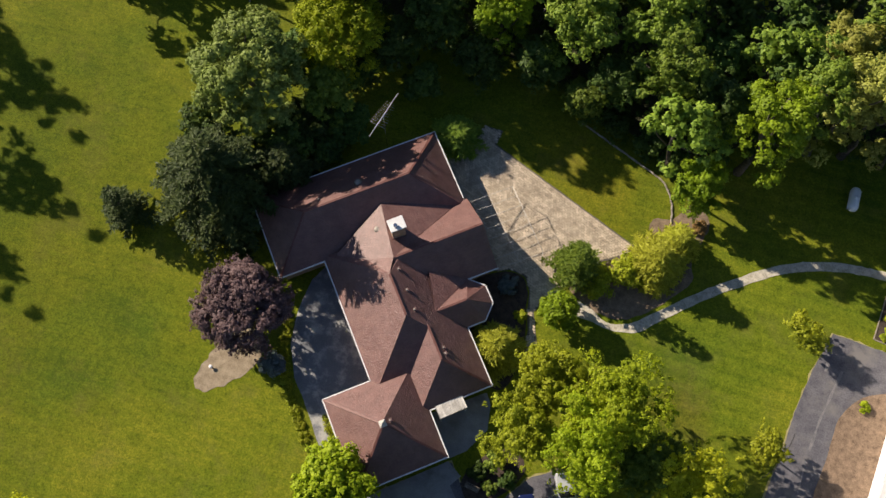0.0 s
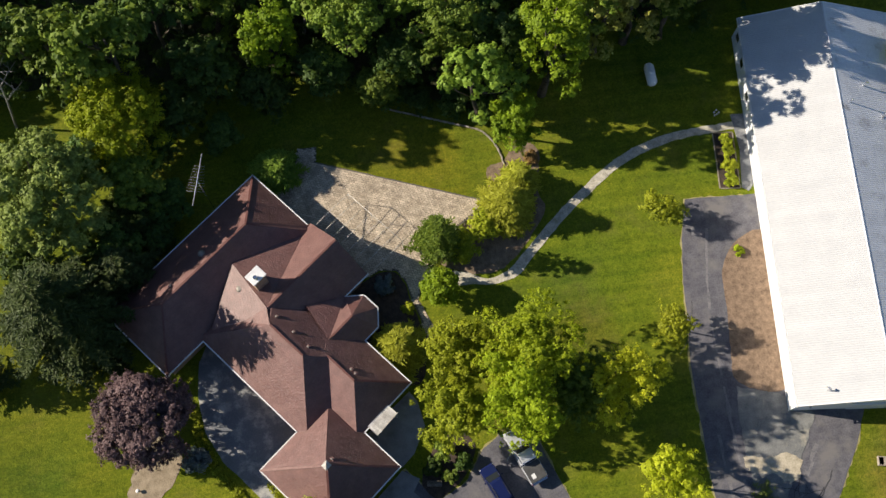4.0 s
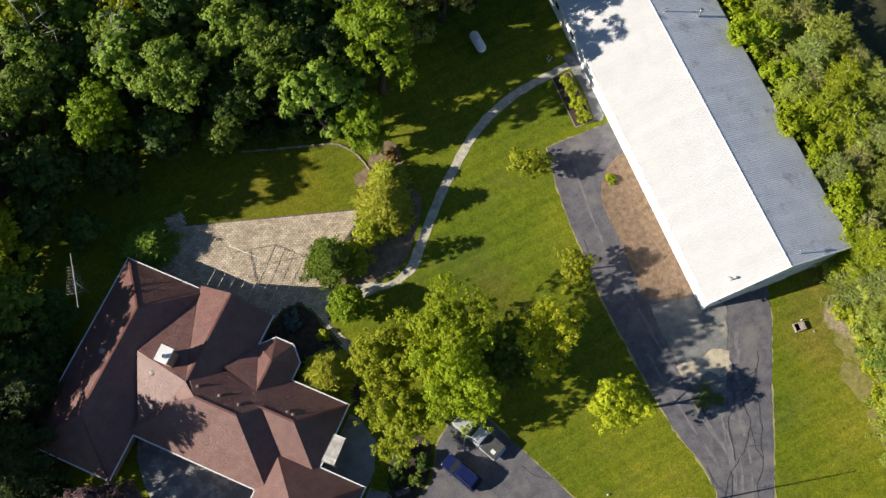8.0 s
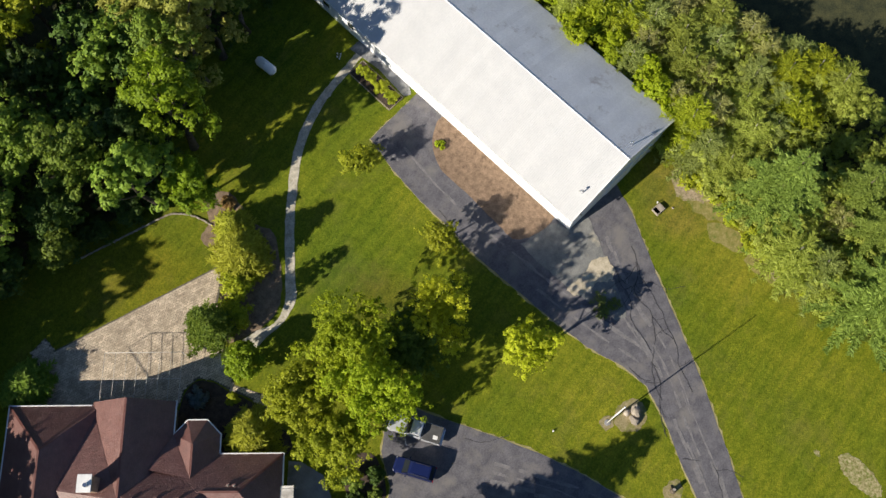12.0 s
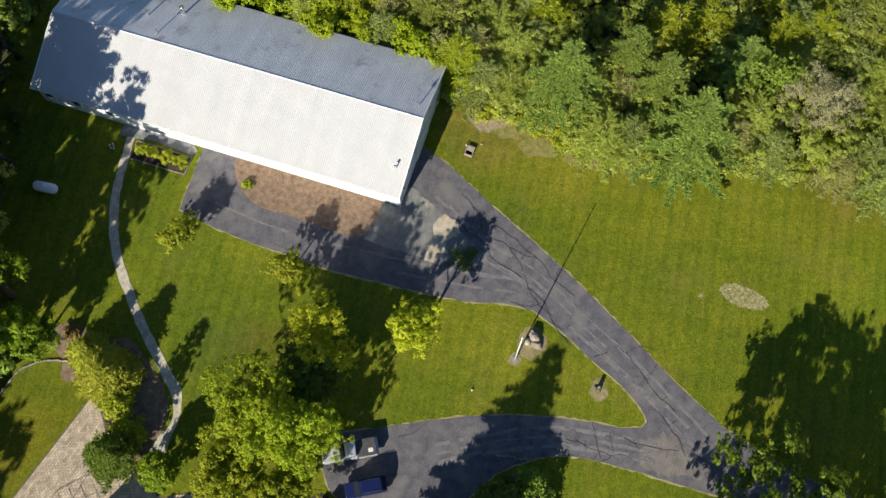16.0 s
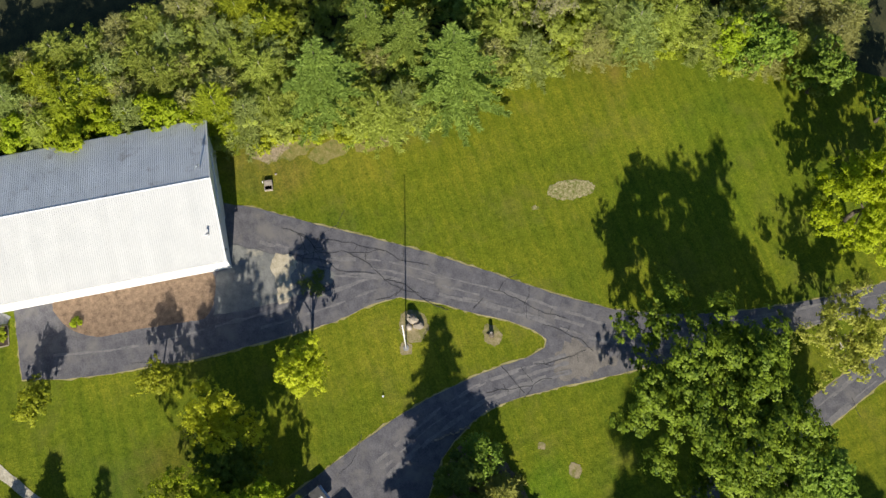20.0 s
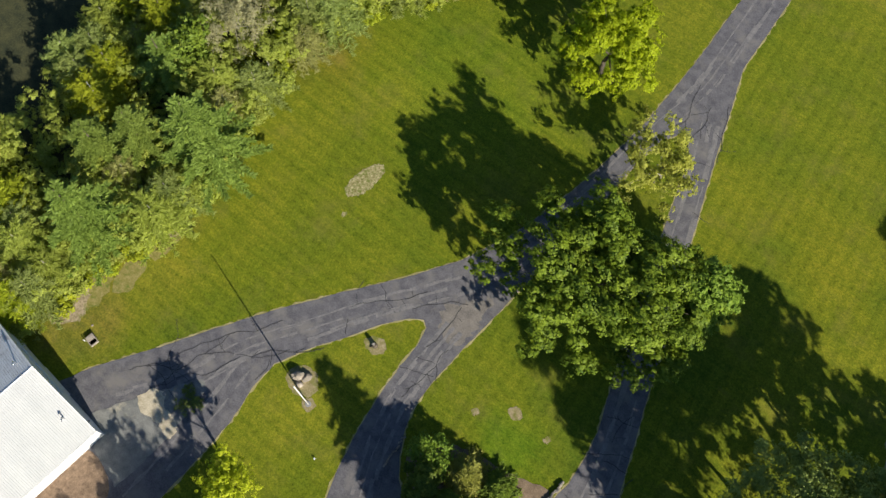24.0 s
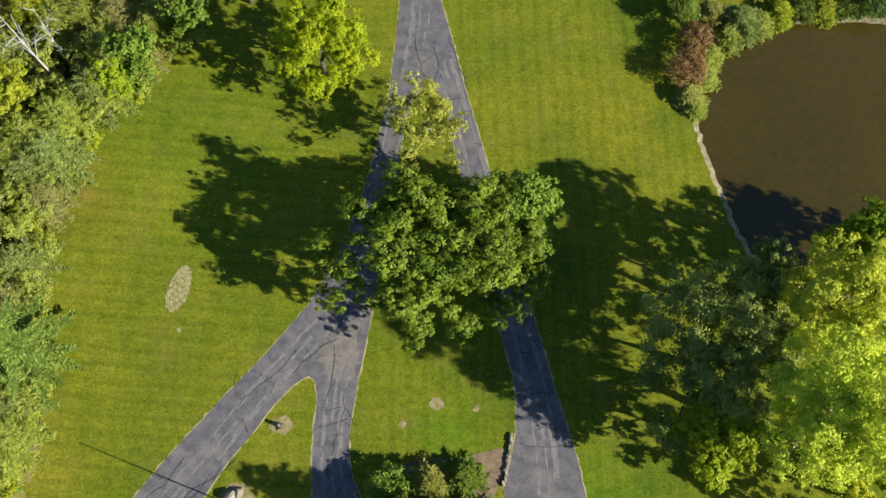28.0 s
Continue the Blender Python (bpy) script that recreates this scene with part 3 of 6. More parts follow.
    return root


def shrub(name, x, y, radius, height, leaf, label, seed, clumps=36, per=80, size=0.2, category="shrub", group="", stretch=1.0, turn=0.0,
          ragged_by=0.15, clump=None):
    root = thing(name, x, y, 0, turn, label, category, group)
    clump = radius * 0.27 if clump is None else clump
    c = crown_points(radius - clump * 0.6, height - clump * 0.5, height * 0.05, clumps, seed, ragged_by=ragged_by, inner=0.2)
    c[:, 0] *= stretch
    part("stem", tube([(0, 0, -0.05), (0.03, 0.02, height * 0.6)], [0.06, 0.03], 6), BARK, root)
    part("foliage", leaf_mesh("foliage", c, np.full(len(c), clump), per, size, leaf, seed, flat=0.85), None, root)
    return root

# ---- ground, pond, roads ----
def toward(outline, k):
    cx, cy = sum(p[0] for p in outline) / len(outline), sum(p[1] for p in outline) / len(outline)
    return [(x + (cx - x) / math.hypot(cx - x, cy - y) * k, y + (cy - y) / math.hypot(cx - x, cy - y) * k) for x, y in outline]


POND = curved([(-66, -66), (-50, -69.5), (-40.2, -68.6), (-35.6, -66.6), (-31.4, -63.6), (-29.0, -60.2), (-28.0, -56.4), (-28.1, -52.5),
               (-29.4, -47.7), (-30.9, -43.2), (-32.5, -38.8), (-35.4, -34.6), (-40.5, -33), (-50, -31.5), (-62, -34), (-70, -42), (-73, -54)], True, 6)
POND = toward(ragged(POND, 0.22, 0.7, 3), -0.35)
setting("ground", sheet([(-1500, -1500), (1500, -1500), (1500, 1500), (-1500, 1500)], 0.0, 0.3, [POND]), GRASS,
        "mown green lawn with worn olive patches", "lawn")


def ring(a, za, b, zb):
    n = len(a)
    return mesh_of("bank", [(x, y, za) for x, y in a] + [(x, y, zb) for x, y in b],
                   [(i, (i + 1) % n, n + (i + 1) % n, n + i) for i in range(n)], BANK)


BANK = material("pond_bank", (0.12, 0.105, 0.045), (0.36, 0.31, 0.21), 1.4, 0.95, 8, 0.6)
inner, deep = toward(POND, 0.95), toward(POND, 6.0)
tagged(part("pond_bank", ring(POND, 0.0, inner, -0.28)), "narrow bare sandy bank round the pond", "bank", kind="structure")
tagged(part("pond_bed", ring(inner, -0.28, deep, -1.6)), "muddy pond bed under brown water", "pond bed", kind="structure")
WATER = material("brown_pond_water", (0.040, 0.032, 0.006), (0.058, 0.045, 0.010), 0.05, 0.05, 1.2, 0.015)
setting("water", sheet(toward(POND, 0.72), -0.20, 0.05), WATER, "still muddy brown pond water", "pond")

LOOP = [(11.9, -24.9), (12.6, -20.5), (13.2, -15), (13.1, -11.8), (12.5, -9.8), (11.3, -7.1), (9.9, -5.1), (7.0, -2.6), (3, 0.6), (-1.5, 2.4), (-4.6, 0.4),
        (-4.4, -6.0), (-4.1, -9.4), (-4.9, -12.4), (-5.5, -15.5), (-5.5, -18.8), (-5.1, -22), (-4.0, -25.7), (-1.8, -34), (1.3, -46.4), (2.5, -51.7), (3.6, -56.5),
        (5.7, -59.5), (7.6, -56.5), (8.5, -52.3), (9.1, -46), (10.2, -37), (11.2, -30)]
ROAD = [(8.9, -140), (9.7, -71), (10.0, -64.2), (10.6, -57), (11.9, -49.2), (13.3, -43.2), (15.6, -36), (18.7, -29.8), (22.7, -24.4), (27.5, -18.8),
        (32.4, -12.8), (37.0, -6.7), (40.9, -1.1), (45.5, 5.0), (47.6, 8.6), (39.8, 10.2), (44.0, 35.0), (35.2, 36.1), (33.5, 31.4), (32.2, 26.3),
        (31.3, 21.1), (30.4, 17), (29.9, 12.6), (29.2, 5.7), (28.9, 0.7), (29.3, -3.8), (29.0, -7.2), (26.6, -11.3), (23.8, -15), (21.8, -18),
        (19.6, -20.4), (18.2, -21.2), (17.4, -20.6), (17.0, -18.2), (17.2, -15.3), (17.2, -12), (16.9, -8.0), (16.5, -5.0), (15.9, -1.6),
        (15.1, 1.5), (14, 5.3), (13, 8.6), (11.9, 12.6), (9, 14.2), (6, 12.6), (3.4, 9.4), (0.2, 8.2), (-2.6, 12.0), (-11.1, 5.9), (-13.6, 3.0),
        (-14.2, -3), (-13.3, -8), (-12.3, -12.6), (-11.2, -16.1), (-10.1, -19.6), (-9.1, -23.3), (-8.0, -27), (-5.6, -36), (-2.1, -47.3),
        (-0.6, -52.6), (0.9, -58), (2.8, -65.2), (4.4, -71), (4.2, -140)]
DRYEDGE = material("dry_grass_edge", (0.22, 0.20, 0.06), (0.46, 0.40, 0.20), 0.5, 0.95, 6, 0.5)


def grown(outline, k):
    """An outline pushed outward (k > 0) along its normals; for outlines that run clockwise."""
    n, out = len(outline), []
    for i, (x, y) in enumerate(outline):
        (xa, ya), (xb, yb) = outline[i - 1], outline[(i + 1) % n]
        d = math.hypot(xb - xa, yb - ya)
        out.append((x + (yb - ya) / d * k, y - (xb - xa) / d * k))
    return out


setting("road_edge", sheet(ragged(grown(ROAD, 0.14), 0.14, 0.5, 44), 0.012, 0.1, [ragged(grown(LOOP, -0.12), 0.13, 0.5, 45)]), DRYEDGE,
        "thin ragged edge of dry grass along the driveway", "verge")
setting("road", sheet(ragged(ROAD, 0.05, 0.7, 4), 0.03, 0.2, [ragged(LOOP, 0.05, 0.7, 5)]), ASPHALT,
        "weathered grey asphalt driveway with cracks and paler worn areas", "driveway")
setting("gravel_pad", sheet(ragged([(34.6, 13.6), (39.0, 12.0), (42.2, 9.2), (40.2, 6.2), (34.6, -1.2), (33.3, -0.4), (33.5, 6), (34.0, 11)], 0.12, 0.6, 6), 0.055, 0.1),
        GRAVEL, "grey gravel pad with a pale sandy patch", "gravel")
setting("mulch_bed", sheet(ragged(curved([(40.0, 30.2), (43.2, 29.9), (41.6, 20), (40.3, 12.5), (35.0, 14.0), (35.3, 18), (36.3, 23), (37.2, 27.3)], True, 4), 0.06, 0.5, 7), 0.07, 0.1),
        MULCH, "bed of pale tan mulch along the metal barn", "mulch bed")
setting("court", sheet(ragged([(-21.5, 30.2), (-22.9, 27.9), (-23.4, 24.1), (-23.15, 20.3), (-21.6, 16.6), (-19.9, 14.5), (-18.1, 12), (-16.4, 9.4), (-15.0, 10.6),
                               (-17.0, 14.0), (-12.6, 18.2), (-20.6, 29.2)], 0.04, 0.6, 8), 0.03, 0.12),
        DARKCOURT, "dark stained concrete courtyard beside the house", "courtyard")
setting("bed_of_purple_tree", sheet(ragged(curved([(-31.0, 17.6), (-32.2, 14.4), (-31.9, 13.0), (-30.4, 12.8), (-28.4, 14.3), (-26.6, 16.2), (-25.8, 18), (-26.5, 20.5), (-29.5, 20.5)], True, 4), 0.14, 0.4, 9), 0.025, 0.1),
        BEDSOIL, "bare tan soil bed under the purple tree", "planting bed")
setting("entry_pad", sheet([(-6.1, 16.5), (-3.0, 12.3), (-1.4, 13.5), (0.3, 16.2), (0.0, 19.0), (-0.7, 20.2)], 0.06, 0.15), CONCRETE,
        "shaded grey concrete pad at the house entry", "concrete pad")
setting("apron", sheet([(-11.0, 6.0), (-3.0, 12.0), (-1.3, 10.8), (-2.2, 9.6), (-0.6, 7.6), (-1.6, 4.4), (-8.6, 0.6)], 0.055, 0.15), CONCRETE,
        "pale blue-grey concrete garage apron", "concrete apron")
PATIO = [(-8.3, 51.4), (-6.1, 51.2), (-6.5, 49.3), (12.0, 40.7), (11.1, 39.3), (8.3, 37.9), (6.4, 35.8), (4.6, 33.8), (3.2, 32.3), (2.3, 30.3), (3.4, 26.9),
         (3.1, 25.2), (2.3, 25.0), (2.1, 28.1), (1.55, 30.2), (1.3, 32.5), (0.5, 34.1), (-1.4, 34.5), (-3.0, 33.9), (-8.6, 40.8), (-12.9, 46.8), (-9.9, 47.4)]
setting("patio", sheet(ragged(PATIO, 0.03, 0.8, 10), 0.02, 0.15), JOINT, "large patio of weathered tan pavers", "patio")
PATH_L = [(3.4, 33.6), (7.6, 32.6), (10.5, 31.2), (12.9, 31.6), (15.0, 33.2), (17.3, 35.1), (20.2, 37.4), (22.8, 39.2), (26.7, 41.7), (30.0, 43.25), (33.5, 44.3), (37.4, 44.7), (43.9, 44.6)]
PATH_R = [(3.6, 31.4), (8.2, 30.9), (10.9, 30.4), (13.7, 30.7), (15.75, 32.3), (18.0, 34.2), (20.95, 36.6), (23.6, 38.4), (27.4, 40.85), (30.6, 42.3), (34.0, 43.2), (37.6, 43.7), (43.9, 43.7)]
setting("footpath", sheet(ragged(curved(PATH_L, False, 4) + curved(PATH_R, False, 4)[::-1], 0.07, 0.5, 11), 0.035, 0.12), PATHGRAVEL,
        "pale gravel footpath winding across the lawn", "path")
LOOPSOIL = material("brown_mulch", (0.12, 0.085, 0.055), (0.30, 0.22, 0.15), 1.4, 0.95, 8, 0.6)
setting("planting_bed", sheet(ragged(curved([(5.6, 34.4), (8.6, 37.6), (12.3, 40.6), (13.4, 44.6), (15.4, 45.0), (17.6, 47.5), (19.8, 45.6), (18.6, 40.6), (19.0, 38.2), (16.8, 35.4),
                                              (14.6, 33.4), (12.6, 32.1), (10.5, 31.7), (7.6, 32.6)], True, 4), 0.1, 0.6, 12), 0.03, 0.1), LOOPSOIL,
        "brown bark mulch bed between patio and path", "planting bed")
# soil bed; the shade along the house is partly in its dark colour
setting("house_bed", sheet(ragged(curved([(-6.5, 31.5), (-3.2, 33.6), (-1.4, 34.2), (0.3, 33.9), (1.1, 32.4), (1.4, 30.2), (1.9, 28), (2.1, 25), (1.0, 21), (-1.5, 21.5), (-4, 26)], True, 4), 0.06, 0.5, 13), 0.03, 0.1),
        DARKSOIL, "soil bed along the house, darkened for the shade there", "planting bed")
setting("loop_bed", sheet(ragged(curved([(11.0, -8.6), (8.6, -11.0), (4.6, -12.2), (0.6, -12.6), (-3.0, -13.4), (-4.5, -13.0), (-3.6, -9.6), (-1.0, -5.6), (4, -3.8), (9.0, -5.6)], True, 4), 0.15, 0.5, 14), 0.03, 0.1),
        LOOPSOIL, "dry brown mulch bed inside the drive loop", "planting bed")
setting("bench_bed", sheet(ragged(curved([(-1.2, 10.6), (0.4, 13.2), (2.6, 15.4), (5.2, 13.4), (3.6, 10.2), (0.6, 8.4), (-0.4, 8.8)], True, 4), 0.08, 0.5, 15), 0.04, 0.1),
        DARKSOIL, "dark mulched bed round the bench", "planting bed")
TURFSOIL = material("thin_turf", (0.17, 0.15, 0.05), (0.38, 0.31, 0.19), 1.6, 0.95, 6, 0.6, spots=(0.16, 0.17, 0.03), spot_scale=0.9, spot_at=0.5)
for k, (x, y, rx, ry) in enumerate([(20.9, -15.6, 1.35, 1.0), (25.2, -7.5, 2.0, 1.7), (23.0, -5.8, 0.85, 0.8), (3.5, -18.4, 0.85, 0.75), (7.3, -16.0, 0.45, 0.4), (-1.0, -18.0, 0.4, 0.35)]):
    o = [(x + rx * math.cos(a * 0.35), y + ry * math.sin(a * 0.35)) for a in range(18)]
    setting("soil_patch", sheet(ragged(o, 0.16, 0.25, 20 + k), 0.025, 0.08), TURFSOIL, "round patch of bare tan soil in the lawn", "soil patch")
THINTURF = material("sparse_dry_turf", (0.165, 0.160, 0.028), (0.33, 0.27, 0.11), 1.8, 0.95, 6, 0.6, spots=(0.12, 0.15, 0.018), spot_scale=1.1, spot_at=0.5)
DEBRIS = material("trampled_soil", (0.20, 0.16, 0.09), (0.46, 0.37, 0.27), 2.0, 0.95, 4, 0.8, spots=(0.16, 0.17, 0.03), spot_scale=0.9, spot_at=0.48)
for k, (x, y, rx, ry) in enumerate([(53.0, 1.0, 2.2, 2.8), (49.6, -13.4, 1.8, 2.2)]):
    o = [(x + rx * math.cos(a * 0.35), y + ry * math.sin(a * 0.35)) for a in range(18)]
    setting("soil_patch", sheet(ragged(o, 0.55, 0.4, 60 + k), 0.02, 0.08), DEBRIS, "ragged patch of trampled soil at the wood's edge", "soil patch")
for k, (x, y, rx, ry) in enumerate([(51.6, -1.6, 1.6, 2.6), (49.4, -5.6, 1.3, 2.6), (49.0, -11.2, 1.4, 2.8), (52.6, -30.4, 1.2, 2.4)]):
    o = [(x + rx * math.cos(a * 0.35), y + ry * math.sin(a * 0.35)) for a in range(18)]
    setting("thin_turf_patch", sheet(ragged(o, 0.3, 0.9, 80 + k), 0.016, 0.08), THINTURF, "ragged strip of thin dry turf along the wood", "soil patch")
for k, (x, y, rx, ry) in enumerate([(34.2, -31.2, 2.9, 1.3), (33.6, -26.2, 0.4, 0.3)]):
    o = [(x + rx * math.cos(a * 0.35) * 0.2 + ry * math.sin(a * 0.35), y + rx * math.cos(a * 0.35)) for a in range(18)]
    setting("bare_patch", sheet(ragged(o, 0.12, 0.22, 30 + k), 0.02, 0.06),
            material("dry_turf", (0.15, 0.135, 0.035), (0.50, 0.44, 0.25), 2.6, 0.95, 5, 0.8, spots=(0.13, 0.16, 0.02), spot_scale=1.8, spot_at=0.47), "patch of dry bleached turf in the lawn", "bare patch")
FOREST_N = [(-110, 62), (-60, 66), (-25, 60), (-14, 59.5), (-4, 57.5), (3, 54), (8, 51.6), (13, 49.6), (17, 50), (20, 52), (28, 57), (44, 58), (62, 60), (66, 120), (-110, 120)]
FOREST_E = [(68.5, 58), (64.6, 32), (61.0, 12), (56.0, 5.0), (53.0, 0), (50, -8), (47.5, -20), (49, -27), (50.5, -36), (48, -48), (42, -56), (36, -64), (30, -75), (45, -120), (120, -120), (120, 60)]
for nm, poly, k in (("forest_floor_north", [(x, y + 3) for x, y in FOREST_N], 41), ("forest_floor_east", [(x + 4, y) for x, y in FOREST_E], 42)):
    setting(nm, sheet(ragged(poly, 0.5, 2.0, k), 0.02, 0.1), FORESTFLOOR, "leaf-littered woodland floor, darkened for the shade under the trees", "woodland floor")

# ---- the house ----
house = thing("house", -21.36, 29.27, 0, -53.82, "sprawling single-storey house under brown hipped shingle roofs with white gutters", "house")
EAVE = 3.0


def roof_mesh(a0, a1, b0, b1, z, slope, gable=""):
    """A hip roof over a rectangle; 'gable' names the ends (+b, -b) that stand upright. Ridge along the longer side."""
    la, lb = a1 - a0, b1 - b0
    t = 0.14
    if la >= lb:
        h, m = lb / 2, (b0 + b1) / 2
        r0, r1 = (a0 + h, m), (a1 - h, m)
    else:
        h, m = la / 2, (a0 + a1) / 2
        r0, r1 = (m, b0 if "-b" in gable else b0 + h), (m, b1 if "+b" in gable else b1 - h)
    top = z + h * slope
    v = [(a0, b0, z), (a1, b0, z), (a1, b1, z), (a0, b1, z), (*r0, top), (*r1, top)]
    v += [(x, y, q - t) for x, y, q in v[:4]]
    if la >= lb:
        f = [(0, 1, 5, 4), (1, 2, 5), (2, 3, 4, 5), (3, 0, 4)]
    else:
        f = [(0, 1, 4), (1, 2, 5, 4), (2, 3, 5), (3, 0, 4, 5)]
    f += [(9, 8, 7, 6), (0, 6, 7, 1), (1, 7, 8, 2), (2, 8, 9, 3), (3, 9, 6, 0)]
    return mesh_of("roof", v, f, SHINGLE)


WINGS = [(-10.3, -0.3, -5.2, 17.05, 0.68, ""), (-1.35, 7.6, 6.9, 17.45, 0.68, "+b-b"), (-1.0, 15.7, 0.0, 11.8, 0.64, ""),
         (7.0, 19.4, 3.6, 11.8, 0.646, ""), (14.2, 24.6, -5.4, 4.65, 0.68, "")]
for a0, a1, b0, b1, s, gable in WINGS:
    part("roof", roof_mesh(a0, a1, b0, b1, EAVE, s, gable), None, house)
# bay with a half-octagon end
bay = [(7.55, 9.0), (7.55, 13.9), (9.0, 15.4), (11.1, 15.4), (12.6, 13.9), (12.6, 9.0)]
part("bay_roof", mesh_of("bay_roof", [(a, b, EAVE) for a, b in bay] + [(10.07, 8.6, 4.75), (10.07, 12.7, 4.75)] + [(a, b, EAVE - 0.14) for a, b in bay],
                         [(0, 6, 7, 1), (1, 7, 2), (2, 7, 3), (3, 7, 4), (4, 7, 6, 5), (0, 1, 9, 8), (1, 2, 10, 9), (2, 3, 11, 10), (3, 4, 12, 11), (4, 5, 13, 12)], SHINGLE), None, house)
# low cricket that drains the valley between the bay and the gabled wing
part("cricket_roof", mesh_of("cricket_roof", [(7.62, 13.9, 3.06), (10.07, 9.1, 4.80), (5.5, 10.1, 4.52)], [(0, 1, 2)], SHINGLE), None, house)
# saddle behind the chimney
part("saddle_roof", mesh_of("saddle_roof", [(-1.4, 17.0, 3.02), (-3.5, 8.0, 5.3), (3.1, 7.0, 6.05), (0.2, 0.3, 3.15), (4.9, 5.9, 6.78)],
                            [(0, 2, 1), (1, 2, 3), (2, 4, 3)], SHINGLE), None, house)


def gutter(p, q, z=EAVE):
    p, q = Vector(p), Vector(q)
    d = q - p
    bm = box(-0.06, d.length + 0.06, -0.075, 0.075, -0.15, 0.03, 0.02)
    m = Matrix.Translation((p.x, p.y, z)) @ Matrix.Rotation(math.atan2(d.y, d.x), 4, "Z")
    part("gutter", bm, WHITE, house, "white gutter", at=m)


EDGE = [(-10.35, 17.1), (-10.35, -5.25), (-0.25, -5.25), (-0.25, -0.05), (14.15, -0.05), (14.15, -5.45), (24.65, -5.45), (24.65, 4.7), (19.45, 4.7), (19.45, 11.85),
        (12.65, 11.85), (12.65, 13.9), (11.1, 15.45), (9.0, 15.45), (7.6, 13.9), (7.65, 17.5)]
for p, q in zip(EDGE, EDGE[1:]):
    gutter(p, q)
gutter((-1.5, 17.1), (-10.35, 17.1))
WALLS = [(-9.8, -0.8, -4.7, 16.5), (-0.8, 7.1, 6.0, 16.9), (-0.8, 14.7, 0.5, 11.3), (9.0, 18.9, 4.1, 11.3), (14.7, 24.1, -4.9, 4.15), (8.1, 12.1, 11.0, 14.4)]
for i, (a0, a1, b0, b1) in enumerate(WALLS):
    part("wall", box(a0 + 0.003 * i, a1 - 0.003 * i, b0 + 0.004 * i, b1 - 0.004 * i, -0.1, EAVE - 0.05), BRICK, house)
part("gable_wall", mesh_of("gable_wall", [(-0.8, 16.9, 2.9), (7.1, 16.9, 2.9), (3.13, 16.9, 5.5), (-0.8, 16.7, 2.9), (7.1, 16.7, 2.9), (3.13, 16.7, 5.5)],
                           [(0, 2, 1), (3, 4, 5), (0, 3, 5, 2), (1, 2, 5, 4), (0, 1, 4, 3)], WHITE), None, house)


setting("sand_patch", sheet(ragged(curved([(39.0, 4.9), (37.6, 5.7), (35.7, 5.6), (33.4, 6.1), (33.0, 5.2), (34.2, 4.3), (35.6, 3.9), (36.6, 2.9), (37.6, 2.6), (38.8, 3.6)], True, 4), 0.2, 0.3, 51), 0.062, 0.03),
        material("pale_sand", (0.36, 0.31, 0.22), (0.62, 0.55, 0.42), 1.2, 0.95, 7, 0.5), "pale sandy patch on the gravel pad", "sand patch")
setting("worn_patch", sheet(ragged(curved([(15.2, -25.6), (13.2, -27.5), (12.6, -24.8), (13.5, -20.9), (16.2, -21.8), (17.2, -24.2)], True, 4), 0.4, 0.3, 52), 0.034, 0.02),
        material("worn_asphalt", (0.12, 0.11, 0.105), (0.26, 0.235, 0.21), 0.8, 0.95, 8, 0.4), "pale worn asphalt at the fork", "worn asphalt")

# ---- the metal barn ----
barn = thing("barn", 39.4, 10.0, 0, -9.3, "long white metal barn with a low ribbed gable roof", "barn")
BW, BL, BE, BR = 17.3, 46.4, 4.2, 7.1
# roof panels with ribs, ridge cap, trims
def panel_mesh(side, width):
    """One sheet of ribbed roofing from eave to ridge, three ribs."""
    x_e, x_r = (-0.4, BW / 2) if side == 0 else (BW + 0.4, BW / 2)
    prof = []
    for k in range(4):
        y = width * k / 4
        prof += [(y, 0.0), (y + 0.03, 0.022), (y + 0.07, 0.022), (y + 0.10, 0.0)]
    prof.append((width, 0.0))
    drop = 0.4 * (BR - BE) / (BW / 2)
    v = [(x_e, y, BE - drop + h) for y, h in prof] + [(x_r, y, BR + h) for y, h in prof]
    n = len(prof)
    f = [(i, i + 1, n + i + 1, n + i) if side else (i, n + i, n + i + 1, i + 1) for i in range(n - 1)]
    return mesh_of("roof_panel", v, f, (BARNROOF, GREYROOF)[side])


n_panels = 47
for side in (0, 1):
    slope = part("roof_slope", box(BW / 2 - 0.05, BW / 2 + 0.05, 0, BL, BR - 0.32, BR - 0.2), WHITE, barn, ("white roof slope, toned down for the full sun", "weathered stained roof slope, toned for the side away from the sun")[side])
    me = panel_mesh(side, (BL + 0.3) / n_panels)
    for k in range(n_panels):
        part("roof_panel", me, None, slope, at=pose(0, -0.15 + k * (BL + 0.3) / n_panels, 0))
part("ridge_cap", mesh_of("ridge_cap", [(BW / 2 - 0.13, -0.16, BR - 0.01), (BW / 2, -0.16, BR + 0.05), (BW / 2 + 0.13, -0.16, BR - 0.01),
                                        (BW / 2 - 0.13, BL + 0.16, BR - 0.01), (BW / 2, BL + 0.16, BR + 0.05), (BW / 2 + 0.13, BL + 0.16, BR - 0.01)],
                          [(0, 1, 4, 3), (1, 2, 5, 4)], GREYROOF), None, barn, "dull grey ridge cap")
WALLMETAL = material("white_wall_metal", (0.74, 0.76, 0.79), (0.84, 0.855, 0.87), 0.6, 0.45, 5, 0.05)
